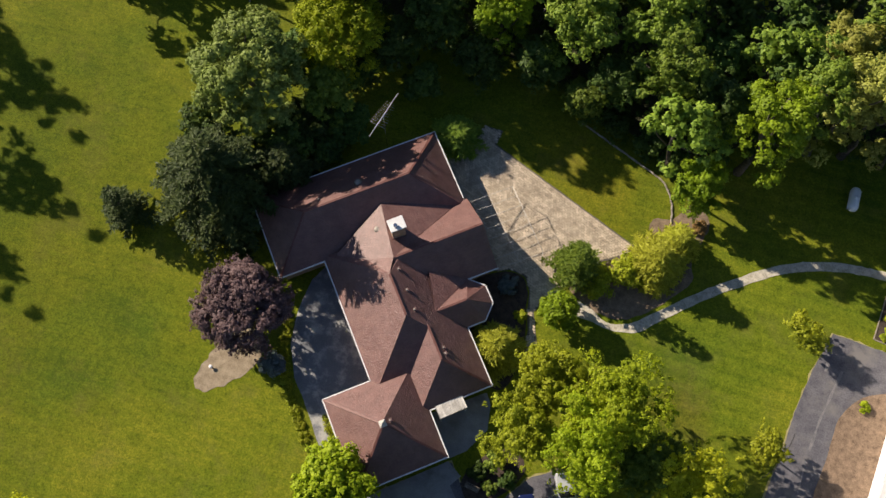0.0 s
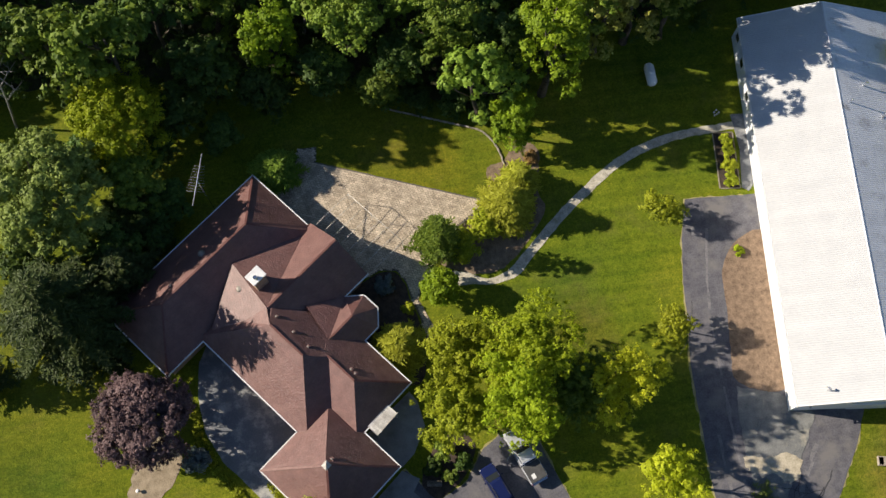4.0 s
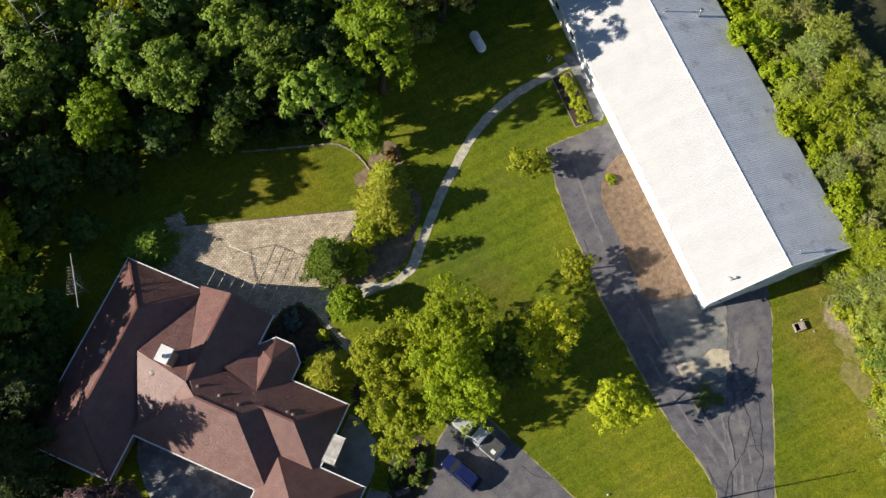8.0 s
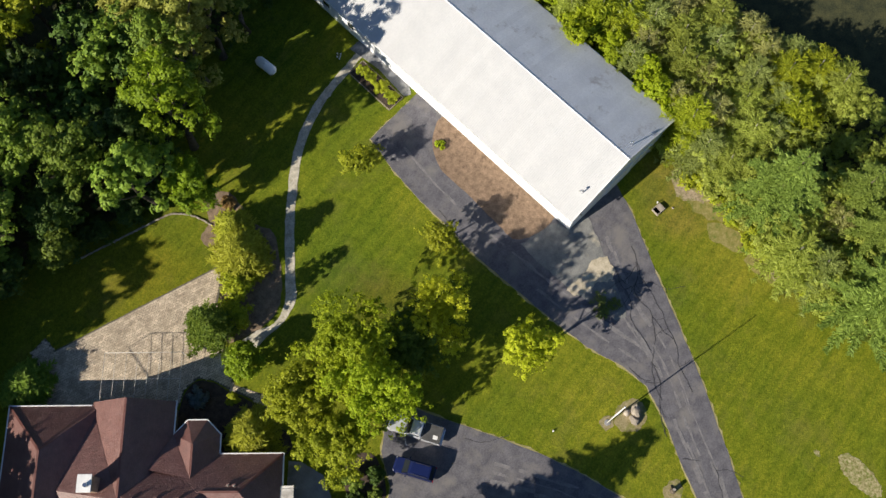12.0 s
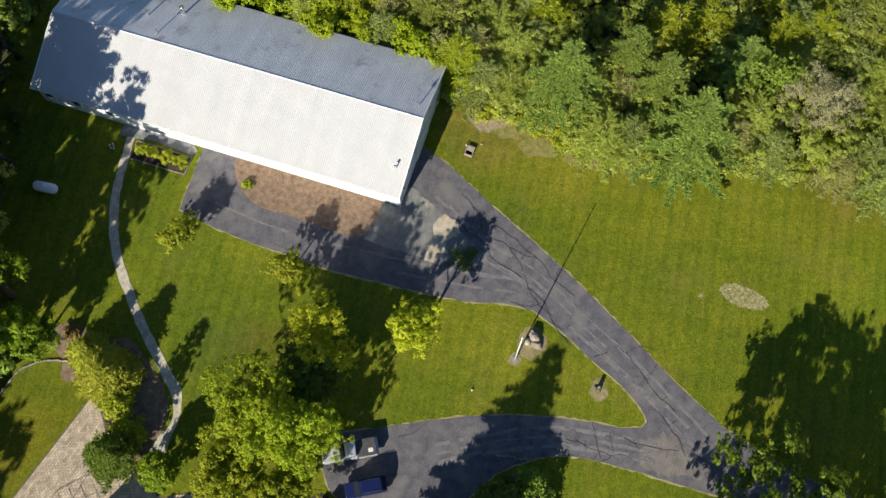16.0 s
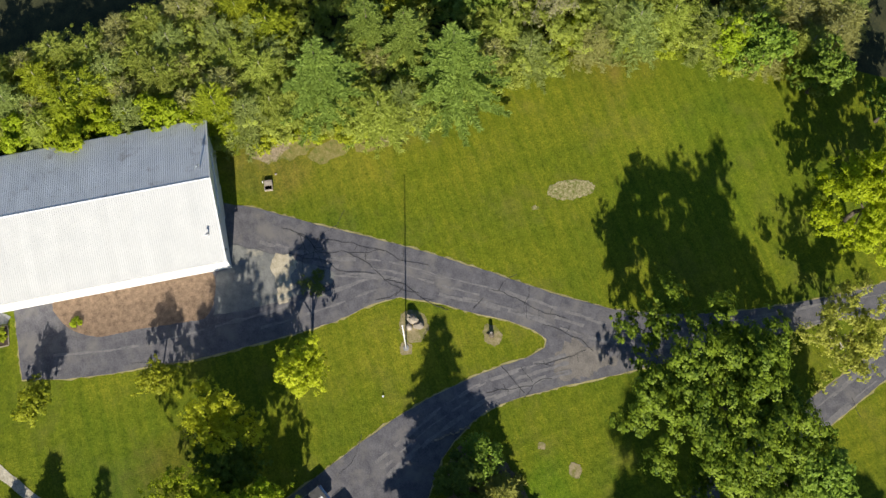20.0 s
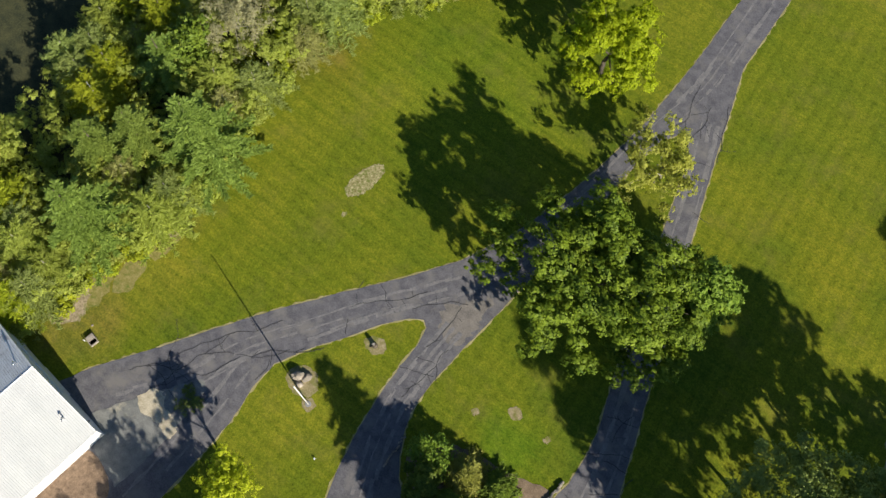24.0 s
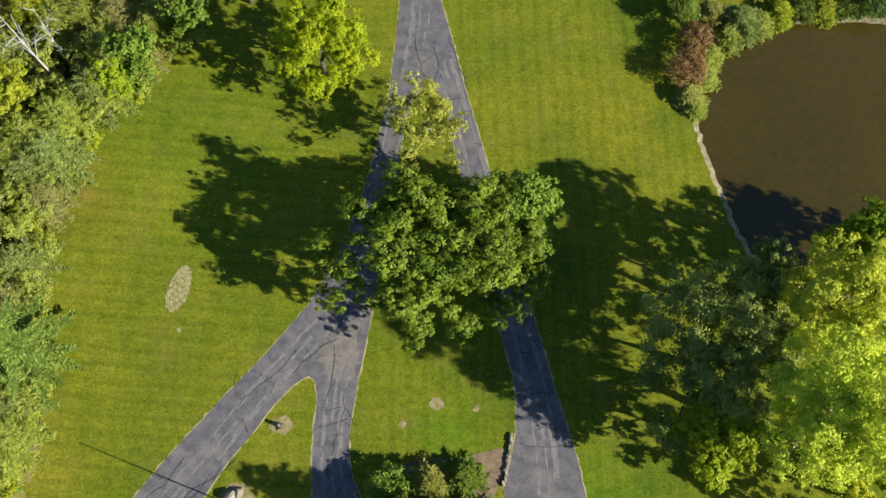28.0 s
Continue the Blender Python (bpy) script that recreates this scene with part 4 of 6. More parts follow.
for nm, y in (("gable_wall", 0.0), ("gable_wall", BL)):
    t = 0.15 if y == 0 else -0.15
    v = [(0, y, -0.1), (BW, y, -0.1), (BW, y, BE - 0.1), (BW / 2, y, BR - 0.12), (0, y, BE - 0.1)]
    v += [(a, y + t, c) for a, _, c in v]
    part(nm, mesh_of(nm, v, [(0, 1, 2, 3, 4), (9, 8, 7, 6, 5)] + [(i, (i + 5), 5 + (i + 1) % 5, (i + 1) % 5) for i in range(5)], WALLMETAL), None, barn)
for x in (0.0, BW - 0.15):
    part("side_wall", box(x, x + 0.15, 0.16, BL - 0.16, -0.1, BE - 0.12), WALLMETAL, barn)
# wall ribs on the sunny side, door frames, gutter, trims
rib = mesh_of("wall_rib", [(-0.04, 0, 0), (-0.04, 0.06, 0), (0.002, 0.1, 0), (0.002, -0.04, 0), (-0.04, 0, BE - 0.25), (-0.04, 0.06, BE - 0.25), (0.002, 0.1, BE - 0.25), (0.002, -0.04, BE - 0.25)],
              [(0, 4, 5, 1), (1, 5, 6, 2), (3, 7, 4, 0)], WALLMETAL)
for k in range(52):
    part("wall_rib", rib, None, barn, at=pose(0, 0.35 + k * 0.9, 0))
part("gutter", box(-0.52, -0.38, -0.3, BL + 0.3, BE - 0.36, BE - 0.2, 0.03), WHITE, barn, "long white gutter")
part("gutter", box(BW + 0.38, BW + 0.52, -0.3, BL + 0.3, BE - 0.36, BE - 0.2, 0.03), WHITE, barn, "long white gutter")
slope_turn = math.degrees(math.atan2(BR - BE, BW / 2))
half = math.hypot(BR - BE, BW / 2) + 0.4
for y in (-0.18, BL + 0.18):
    part("rake_trim", box(-0.4, half - 0.4, -0.05, 0.05, -0.16, 0.08, 0.01), WHITE, barn, at=pose(0, y, BE) @ pose(0, 0, 0, 0, -slope_turn, 0))
    part("rake_trim", box(-0.4, half - 0.4, -0.05, 0.05, -0.16, 0.08, 0.01), WHITE, barn, at=pose(BW, y, BE, 0, 0, 180) @ pose(0, 0, 0, 0, -slope_turn, 0))
# sliding door rail and doors on the south gable
door = part("sliding_door", box(6.2, 10.6, -0.10, -0.03, 0.05, 3.3, 0.01), WALLMETAL, barn, "white sliding barn door")
for k in range(6):
    part("door_rib", box(6.5 + k * 0.75, 6.56 + k * 0.75, -0.13, -0.10, 0.1, 3.25), WHITE, door)
part("door_rail", box(5.6, 13.6, -0.2, -0.02, 3.34, 3.5, 0.02), WHITE, barn, "white door rail hood")
part("side_door", box(14.2, 15.2, -0.08, -0.02, 0.05, 2.1, 0.01), WHITE, barn)
part("wall_lamp", box(1.0, 1.25, -0.35, -0.0, 3.4, 3.6, 0.04), CHROME, barn)


def roof_height(x):
    return BR - abs(x - BW / 2) * (BR - BE) / (BW / 2)


def vent(x, y, tall, r, bent=False):
    z = roof_height(x)
    v = part("roof_vent", tube([(x, y, z - 0.1), (x, y, z + tall)], [r, r], 10), CHROME, barn, "bright metal roof vent pipe")
    if bent:
        part("vent_cap", tube([(x, y, z + tall), (x - 0.12, y + 0.1, z + tall + 0.12), (x - 0.35, y + 0.25, z + tall + 0.02)], [r, r, r], 10), CHROME, v)
    else:
        part("vent_cap", tube([(x, y, z + tall + 0.02), (x, y, z + tall + 0.16)], [r * 2.0, r * 0.4], 10), CHROME, v)


vent(12.2, 36.0, 0.9, 0.10)
vent(9.9, 33.6, 0.7, 0.07)
vent(14.0, 32.2, 1.4, 0.16)
vent(10.4, 0.9, 0.8, 0.07, True)
vent(2.6, 1.2, 0.8, 0.08, True)
# barred windows along the west wall
for y in (36.5, 41.0, 44.5):
    w = part("window", box(-0.05, -0.012, y, y + 1.1, 1.6, 2.6), WINDOW, barn)
    for a, b, c, d in ((y - 0.08, y, 1.5, 2.7), (y + 1.1, y + 1.18, 1.5, 2.7), (y, y + 1.1, 2.6, 2.7), (y, y + 1.1, 1.5, 1.6)):
        part("window_frame", box(-0.08, -0.01, a, b, c, d), WHITE, w)

CANOPYMETAL = material("canopy_metal", (0.30, 0.28, 0.25), (0.62, 0.60, 0.56), 1.4, 0.6, 9, 0.1, each=0.2, piece=0.2)
# ---- roof details of the house ----
def on_house(a, b, z):
    return pose(a, b, z)


chim = part("chimney", box(-0.6, 0.6, -0.75, 0.75, -2.6, 1.6, 0.02), BRICK, house, "brick chimney with a white cap", at=on_house(0.45, 8.5, 6.5))
part("chimney_cap", box(-0.74, 0.74, -0.9, 0.9, 1.6, 1.76, 0.03), WHITE, chim, "white concrete chimney cap")
part("flue", tube([(0.2, -0.2, 1.7), (0.2, -0.2, 2.1)], [0.24, 0.22], 12), CHROME, chim, "grey flue pipe")
VENTS = [(-6.3, 1.75, 5.72), (4.6, 7.0, 6.07), (7.1, 7.0, 6.07), (9.4, 6.95, 6.1), (14.2, 8.35, 5.22), (14.85, 8.3, 5.25), (19.3, 0.4, 5.9)]
for a, b, z in VENTS:
    v = part("roof_vent", tube([(0, 0, -0.3), (0, 0, 0.32)], [0.09, 0.09], 10), PALEBARK, house, at=on_house(a, b, z))
    part("vent_flashing", box(-0.22, 0.22, -0.22, 0.22, -0.02, 0.05, 0.01), SHINGLE, v)
for a, b, z in ((-6.6, 6.5, 5.5), (-0.8, 6.6, 5.0)):
    d = part("attic_fan", tube([(0, 0, -0.3), (0, 0, 0.18)], [0.25, 0.25], 14), PALEBARK, house, "tan attic fan hood", at=on_house(a, b, z))
    part("fan_hood", tube([(0, 0, 0.18), (0, 0, 0.3)], [0.42, 0.2], 14), PALEBARK, d)
cup = part("cupola", box(-0.45, 0.45, -0.45, 0.45, -0.5, 0.25, 0.02), WHITE, house, "small white louvred cupola", at=on_house(19.42, -0.4, 6.43) @ Matrix.Diagonal((0.62, 0.62, 0.7, 1)))
part("cupola_roof", mesh_of("cupola_roof", [(-0.6, -0.6, 0.25), (0.6, -0.6, 0.25), (0.6, 0.6, 0.25), (-0.6, 0.6, 0.25), (0, 0, 0.75)],
                            [(0, 1, 4), (1, 2, 4), (2, 3, 4), (3, 0, 4), (3, 2, 1, 0)], CANOPYMETAL), None, cup, "grey metal pyramid roof")
# ridge and hip caps
CAP = material("shingle_cap", (0.112, 0.038, 0.030), (0.182, 0.082, 0.070), 1.5, 0.62, 9, 0.4)


def cap(p, q):
    p, q = Vector(p), Vector(q)
    d = q - p
    m = Matrix.Translation(p) @ d.to_track_quat("X", "Z").to_matrix().to_4x4()
    part("ridge_cap", box(0, d.length, -0.12, 0.12, -0.03, 0.02, 0.008), CAP, house, at=m)


cap((-5.3, -0.2, 6.4), (-5.3, 12.05, 6.4))
cap((3.12, 7.2, 6.043), (3.12, 17.4, 6.043))
cap((4.9, 5.9, 6.776), (9.8, 5.9, 6.776))
cap((11.4, 7.7, 5.652), (15.3, 7.7, 5.652))
cap((10.07, 9.5, 4.75), (10.07, 12.7, 4.75))
for corner, top in (((-10.3, 17.05), (-5.3, 12.05, 6.4)), ((-10.3, -5.2), (-5.3, -0.2, 6.4)), ((-0.3, -5.2), (-5.3, -0.2, 6.4)), ((-0.6, 16.75), (-5.3, 12.05, 6.4)),
                    ((19.4, 11.8), (15.3, 7.7, 5.652)), ((24.6, 4.65), (19.42, -0.4, 6.43)), ((24.6, -5.4), (19.42, -0.4, 6.43)), ((14.2, -5.4), (19.42, -0.4, 6.43))):
    cap((*corner, EAVE + 0.01), top)

# ---- entry canopy of ribbed metal, on posts ----
canopy = thing("entry_canopy", -4.02, 17.28, 0, 37.5, "pale ribbed metal canopy over the house entry", "canopy")
for k in range(9):
    part("canopy_sheet", box(-1.55 + k * 0.345, -1.55 + k * 0.345 + 0.33, -0.7, 0.72, 3.06, 3.10, 0.008), CANOPYMETAL, canopy, at=pose(0, 0, 0.0))
    part("canopy_rib", box(-1.57 + k * 0.345, -1.53 + k * 0.345, -0.7, 0.72, 3.10, 3.14), CANOPYMETAL, canopy)
part("fascia", box(-1.62, 1.62, -0.76, -0.70, 2.96, 3.12, 0.01), CANOPYMETAL, canopy)
for x in (-1.45, 1.45):
    part("post", tube([(x, -0.62, 0.02), (x, -0.62, 3.06)], [0.05, 0.05], 8), WHITE, canopy)

# ---- bare awning frame over the patio ----
frame_ob = thing("awning_frame", -21.36, 29.27, 0, -53.82, "bare white pipe awning frame over the patio", "awning frame")
ANTENNAPIPE = material("pale_aluminium", (0.38, 0.38, 0.37), (0.58, 0.58, 0.56), 2, 0.45, 9, 0.05)
PIPE = material("white_pipe", (0.52, 0.50, 0.46), (0.72, 0.70, 0.65), 2, 0.5, 9, 0.05)
for k in range(8):
    a = -0.8 + k * 1.22
    part("rafter_bar", tube([(a, 17.0, 2.80), (a, 20, 2.72), (a, 22.95, 2.6)], [0.022, 0.022, 0.022], 6), PIPE, frame_ob)
part("front_bar", tube([(-0.8, 22.95, 2.6), (7.75, 22.95, 2.6)], [0.03, 0.03], 6), PIPE, frame_ob)
part("cross_bar", tube([(-0.8, 20.0, 2.72), (7.75, 20.0, 2.72)], [0.012, 0.012], 6), PIPE, frame_ob)
for a in (-0.8, 2.86, 7.74):
    part("post", tube([(a, 22.95, 0.0), (a, 22.95, 2.6)], [0.03, 0.03], 6), PIPE, frame_ob)
for a in (-0.8, 7.74):
    part("brace", tube([(a, 22.95, 1.5), (a, 21.9, 2.65)], [0.012, 0.012], 6), PIPE, frame_ob)

# ---- rooftop antenna on a mast beside the house ----
antenna = thing("tv_antenna", -18.85, 45.5, 0, -16.0, "tall metal television antenna with many rods on a mast", "antenna")
part("mast", tube([(0, 0, -0.2), (0, 0, 9.1)], [0.05, 0.04], 8), CHROME, antenna)
boom = part("boom", tube([(0, -2.9, 9.0), (0, 3.2, 9.0)], [0.05, 0.045], 8), ANTENNAPIPE, antenna, "pale boom")
for k in range(10):
    y = -1.3 + k * 0.33
    s = 1.02 - 0.05 * k
    part("rod", tube([(-s, y + 0.06 * s, 9.03), (0, y, 9.0), (s, y + 0.06 * s, 9.03)], [0.009, 0.011, 0.009], 5), ANTENNAPIPE, boom)

# ---- flagpole, stones, small lawn things ----
pole = thing("flagpole", 23.03, -5.8, 0, 0, "white flagpole on a round concrete foot", "flagpole")
part("foot", tube([(0, 0, -0.05), (0, 0, 0.1)], [0.35, 0.33], 16), CONCRETE, pole)
part("pole", tube([(0, 0, 0.05), (0, 0, 5), (0, 0, 10.8)], [0.085, 0.075, 0.05], 10), WHITE, pole)
part("finial", tube([(0, 0, 10.78), (0, 0, 10.86), (0, 0, 10.98)], [0.05, 0.11, 0.03], 10), WHITE, pole)


def boulder(name, x, y, sx, sy, sz, seed, label, turn=0.0, sink=0.15, mat=None):
    bm = bmesh.new()
    bmesh.ops.create_icosphere(bm, subdivisions=2, radius=1)
    g = random.Random(seed)
    off = Vector((g.uniform(0, 50), g.uniform(0, 50), g.uniform(0, 50)))
    for v in bm.verts:
        n = noise.noise(v.co * 1.3 + off) * 0.38
        c = v.co * (1 + n)
        v.co = (c.x * sx, c.y * sy, max(c.z * sz, -sz * 0.6))
    return tagged(part(name, bm, mat or STONE, at=pose(x, y, sz * 0.6 - sink * sz, 0, 0, turn)), label, "boulder")


boulder("boulder", 25.9, -7.7, 0.75, 0.55, 0.7, 1, "pale rough boulder in a bare soil circle", 30)
boulder("boulder", 25.0, -8.1, 0.65, 0.5, 0.45, 2, "pale rough boulder in a bare soil circle", 80)
boulder("boulder", 25.2, -7.0, 0.5, 0.35, 0.4, 3, "small pale boulder in a bare soil circle", 10)
stump = thing("tree_stump", 20.9, -15.5, 0, 20, "short dark weathered tree stump", "stump")
part("wood", tube([(0, 0, -0.1), (0.05, 0, 0.35), (0.1, 0.02, 0.9)], [0.34, 0.26, 0.2], 11), BARK, stump)
part("cut_face", tube([(0.1, 0.02, 0.9), (0.1, 0.02, 0.91)], [0.18, 0.18], 11), PALEBARK, stump)
part("root", tube([(0.1, 0.1, 0.2), (0.6, 0.25, 0.02)], [0.16, 0.06], 7), BARK, stump)
for x, y in ((18.75, -1.45),):
    c = thing("lawn_pipe", x, y, 0, 0, "small pale pipe cap in the lawn", "pipe cap")
    part("pipe", tube([(0, 0, -0.1), (0, 0, 0.18)], [0.09, 0.09], 12), WHITE, c)
    part("lid", tube([(0, 0, 0.18), (0, 0, 0.24)], [0.12, 0.1], 12), WHITE, c)
orn = thing("garden_ball", -30.8, 15.45, 0, 0, "white ball ornament on a pedestal in the soil bed", "garden ornament")
part("pedestal", tube([(0, 0, 0), (0, 0, 0.1), (0, 0, 0.45), (0, 0, 0.5)], [0.2, 0.1, 0.09, 0.16], 12), CONCRETE, orn)
orn.scale = (0.9, 0.9, 0.5)
part("ball", tube([(0, 0, 0.47), (0, 0, 0.55), (0, 0, 0.68), (0, 0, 0.81), (0, 0, 0.88)], [0.06, 0.2, 0.25, 0.2, 0.05], 14), WHITE, orn)
well = thing("well_box", 47.7, 2.8, 0, 76, "low concrete well box with an open hatch", "well box")
for x0, x1, y0, y1 in ((-0.7, 0.7, -0.9, -0.75), (-0.7, 0.7, 0.75, 0.9), (-0.7, -0.55, -0.75, 0.75), (0.55, 0.7, -0.75, 0.75)):
    part("side", box(x0, x1, y0, y1, -0.1, 0.45, 0.015), STONE, well)
part("lid", box(-0.66, 0.66, -0.86, 0.12, 0.45, 0.52, 0.015), STONE, well, "pale concrete lid pushed half open")
part("pit", box(-0.55, 0.55, -0.75, 0.75, -0.1, 0.0), DARKSOIL, well)
part("pump_pipe", tube([(0.95, -0.7, -0.1), (0.95, -0.7, 0.6)], [0.08, 0.08], 8), WHITE, well)
for k, (x, y, q) in enumerate(((53.4, 1.2, 0.3), (53.9, 0.6, 0.22), (52.8, 1.9, 0.2), (54.2, 2.4, 0.26), (48.9, 1.5, 0.16))):
    boulder("rubble_stone", x, y, q, q * 0.8, q * 0.6, 40 + k, "small pale rubble stone in the dry turf", 60 * k)
well.scale = (0.72, 0.72, 0.8)
# white enamel, raised in brightness to stand in for sun through a canopy gap
TANKWHITE = plain("white_enamel", (0.86, 0.87, 0.88), 0.35)
tank = thing("propane_tank", 35.3, 52.3, 0, -4, "white domed propane tank on blocks in deep shade", "propane tank")
part("shell", tube([(0, -1.5, 0.9), (0, -1.4, 0.9), (0, -1.05, 0.9), (0, 1.05, 0.9), (0, 1.4, 0.9), (0, 1.5, 0.9)], [0.12, 0.42, 0.62, 0.62, 0.42, 0.12], 18), TANKWHITE, tank)
part("valve_dome", tube([(0, 0, 1.46), (0, 0, 1.66), (0, 0, 1.72)], [0.22, 0.22, 0.08], 12), TANKWHITE, tank)
for y in (-0.9, 0.9):
    part("foot_block", box(-0.42, 0.42, y - 0.12, y + 0.12, -0.05, 0.4, 0.015), CONCRETE, tank)

# ---- benches, steps, edging ----
WOOD = material("weathered_wood", (0.12, 0.10, 0.08), (0.26, 0.23, 0.19), 2.5, 0.85, 16, 0.4, piece=0.15)
bench = thing("garden_bench", 0.1, 9.9, 0.03, -12, "weathered wooden bench beside the apron", "bench")
for k in range(3):
    part("seat_slat", box(-0.8, 0.8, -0.22 + k * 0.16, -0.09 + k * 0.16, 0.42, 0.46, 0.008), WOOD, bench)
for z in (0.62, 0.78):
    part("back_slat", box(-0.8, 0.8, 0.27, 0.31, z, z + 0.1, 0.008), WOOD, bench)
for x in (-0.7, 0.66):
    for y in (-0.2, 0.26):
        part("leg", box(x, x + 0.05, y, y + 0.05, 0, 0.42 if y < 0 else 0.9, 0.006), WOOD, bench)
    part("arm", box(x, x + 0.06, -0.22, 0.3, 0.62, 0.66, 0.008), WOOD, bench)
REDWOOD = material("red_paint", (0.22, 0.035, 0.02), (0.38, 0.07, 0.04), 2.5, 0.6, 12, 0.2)
red = thing("red_bench", 9.5, 17.4, 0.03, 25, "small red-painted bench under the trees", "bench")
for k in range(2):
    part("seat_slat", box(-0.75, 0.75, -0.2 + k * 0.21, -0.01 + k * 0.21, 0.43, 0.47, 0.008), REDWOOD, red)
for x in (-0.62, 0.56):
    part("leg", box(x, x + 0.06, -0.18, 0.18, 0, 0.43, 0.006), REDWOOD, red)
# low groundcover strips round the west court
for k, (x0, y0, x1, y1) in enumerate(((-24.2, 22.5, -23.9, 19.2), (-23.9, 19.2, -22.5, 15.6), (-22.5, 15.6, -20.6, 12.8), (-20.6, 12.8, -18.6, 10.2), (-17.2, 13.2, -14.2, 9.0))):
    n = int(math.dist((x0, y0), (x1, y1)) / 0.35)
    g = np.random.default_rng(70 + k)
    u = np.linspace(0, 1, n)
    c = np.stack([x0 + (x1 - x0) * u + g.normal(size=n) * 0.12, y0 + (y1 - y0) * u + g.normal(size=n) * 0.12, np.full(n, 0.18)], 1)
    c = np.concatenate([c, c + (0.45, 0.25, 0.0)])
    root = thing("groundcover_strip", 0, 0, 0, 0, "low strip of green groundcover along the court edge", "groundcover")
    part("foliage", leaf_mesh("foliage", c, np.full(len(c), 0.3), 64, 0.12, L_YELLOW, 71 + k, flat=0.6), None, root)
part_edge = thing("garage_edging", -16.6, 13.3, 0, -53.8, "thin white edging along the garage bed", "edging")
part("board", box(0, 5.2, -0.05, 0.05, -0.05, 0.16, 0.01), WHITE, part_edge)

# stone edging round the garden lawn
EDGING = curved([(3.0, 54.5), (7.7, 52.3), (12.2, 50.2), (13.6, 49.4), (14.6, 48.0), (15.15, 46.5), (15.35, 44.8)], False, 6)
edging = thing("stone_edging", 0, 0, 0, 0, "low curved edging of pale field stones", "stone edging")
rnd = random.Random(5)
shapes = []
for k in range(6):
    bm = box(-0.28, 0.28, -0.10, 0.10, -0.06, 0.16, 0.04)
    for v in bm.verts:
        v.co += Vector((rnd.uniform(-0.04, 0.04), rnd.uniform(-0.03, 0.03), rnd.uniform(-0.03, 0.03)))
    me = bpy.data.meshes.new("stone")
    bm.to_mesh(me)
    bm.free()
    me.materials.append(STONE)
    shapes.append(me)
run = 0.0
for (xa, ya), (xb, yb) in zip(EDGING, EDGING[1:]):
    d = math.dist((xa, ya), (xb, yb))
    while run < d:
        u = run / d
        part("stone", rnd.choice(shapes), None, edging, at=pose(xa + (xb - xa) * u, ya + (yb - ya) * u, 0, 0, 0, math.degrees(math.atan2(yb - ya, xb - xa)) + rnd.uniform(-8, 8)))
        run += 0.56
    run -= d
loop_stones = thing("stone_border", 0, 0, 0, 0, "jagged border of pale stones along the drive", "stone border")
for k in range(14):
    u = k / 13
    part("stone", rnd.choice(shapes), None, loop_stones, at=pose(-5.0 + 0.8 * u + rnd.uniform(-0.15, 0.15), -15.0 + 5.2 * u, 0.05, 0, rnd.uniform(-10, 10), 80 + rnd.uniform(-25, 25)) @ Matrix.Diagonal((1.2, 1.5, 1.8, 1)))
for k in range(7):
    part("stone", rnd.choice(shapes), None, loop_stones, at=pose(12.1 + rnd.uniform(-0.1, 0.1), -9.0 + 0.6 * k, 0.05, 0, 0, 75 + rnd.uniform(-25, 25)))

# walk, timber edge and planter along the barn
setting("barn_walk", sheet([(43.6, 45.6), (45.2, 45.4), (43.7, 36.4), (42.9, 35.6), (42.2, 36.2), (43.4, 41)], 0.05, 0.12), DARKCOURT, "narrow concrete walk along the barn wall", "walk")
TIMBER = material("grey_timber", (0.20, 0.17, 0.13), (0.36, 0.31, 0.25), 2.5, 0.9, 16, 0.4, piece=0.2)
bed = thing("barn_planter", 41.4, 39.9, 0, -9.3, "timber-edged planting strip beside the barn walk", "planter")
for x in (-1.2, 1.2):
    part("timber", box(x - 0.06, x + 0.06, -3.6, 3.6, -0.05, 0.12, 0.02), TIMBER, bed)
for y in (-3.6, 3.6):
    part("timber", box(-1.1, 1.1, y - 0.06, y + 0.06, -0.05, 0.12, 0.02), TIMBER, bed)
part("soil", box(-1.1, 1.1, -3.5, 3.5, -0.05, 0.08), DARKSOIL, bed)
for k, (x, y, r) in enumerate(((41.0, 37.2, 1.0), (41.4, 38.8, 1.1), (41.7, 40.6, 1.0), (42.0, 42.2, 0.9))):
    shrub("planter_shrub", x, y, r, 1.1, L_YELLOW, "green leafy shrub in the barn planter", 300 + k, clumps=18, size=0.22, group="planter shrubs")
shrub("yellow_shrub", 39.4, 28.6, 0.7, 0.7, L_LIME, "small yellow plant in the mulch bed", 305, clumps=12, size=0.2)
pots = thing("flower_pots", 42.0, 45.9, 0, 0, "cluster of small white pots on the grass", "pots")
for x, y in ((0, 0), (0.3, 0.2), (-0.25, 0.3), (0.1, 0.55), (-0.3, -0.1)):
    part("pot", tube([(x, y, 0), (x, y, 0.2), (x, y, 0.22)], [0.07, 0.1, 0.08], 10), WHITE, pots)

# ---- vehicles ----
def loft(sections, mat_name=None):
    """Skin over cross-sections: each a list of (x, y, z), same count."""
    bm = bmesh.new()
    rings = [[bm.verts.new(p) for p in s] for s in sections]
    n = len(rings[0])
    for a, b in zip(rings, rings[1:]):
        for k in range(n):
            bm.faces.new((a[k], a[(k + 1) % n], b[(k + 1) % n], b[k]))
    bm.faces.new(rings[0][::-1])
    bm.faces.new(rings[-1])
    bmesh.ops.recalc_face_normals(bm, faces=bm.faces)
    bmesh.ops.bevel(bm, geom=[e for e in bm.edges if e.calc_face_angle(0) > 0.5], offset=0.05, segments=2, affect="EDGES")
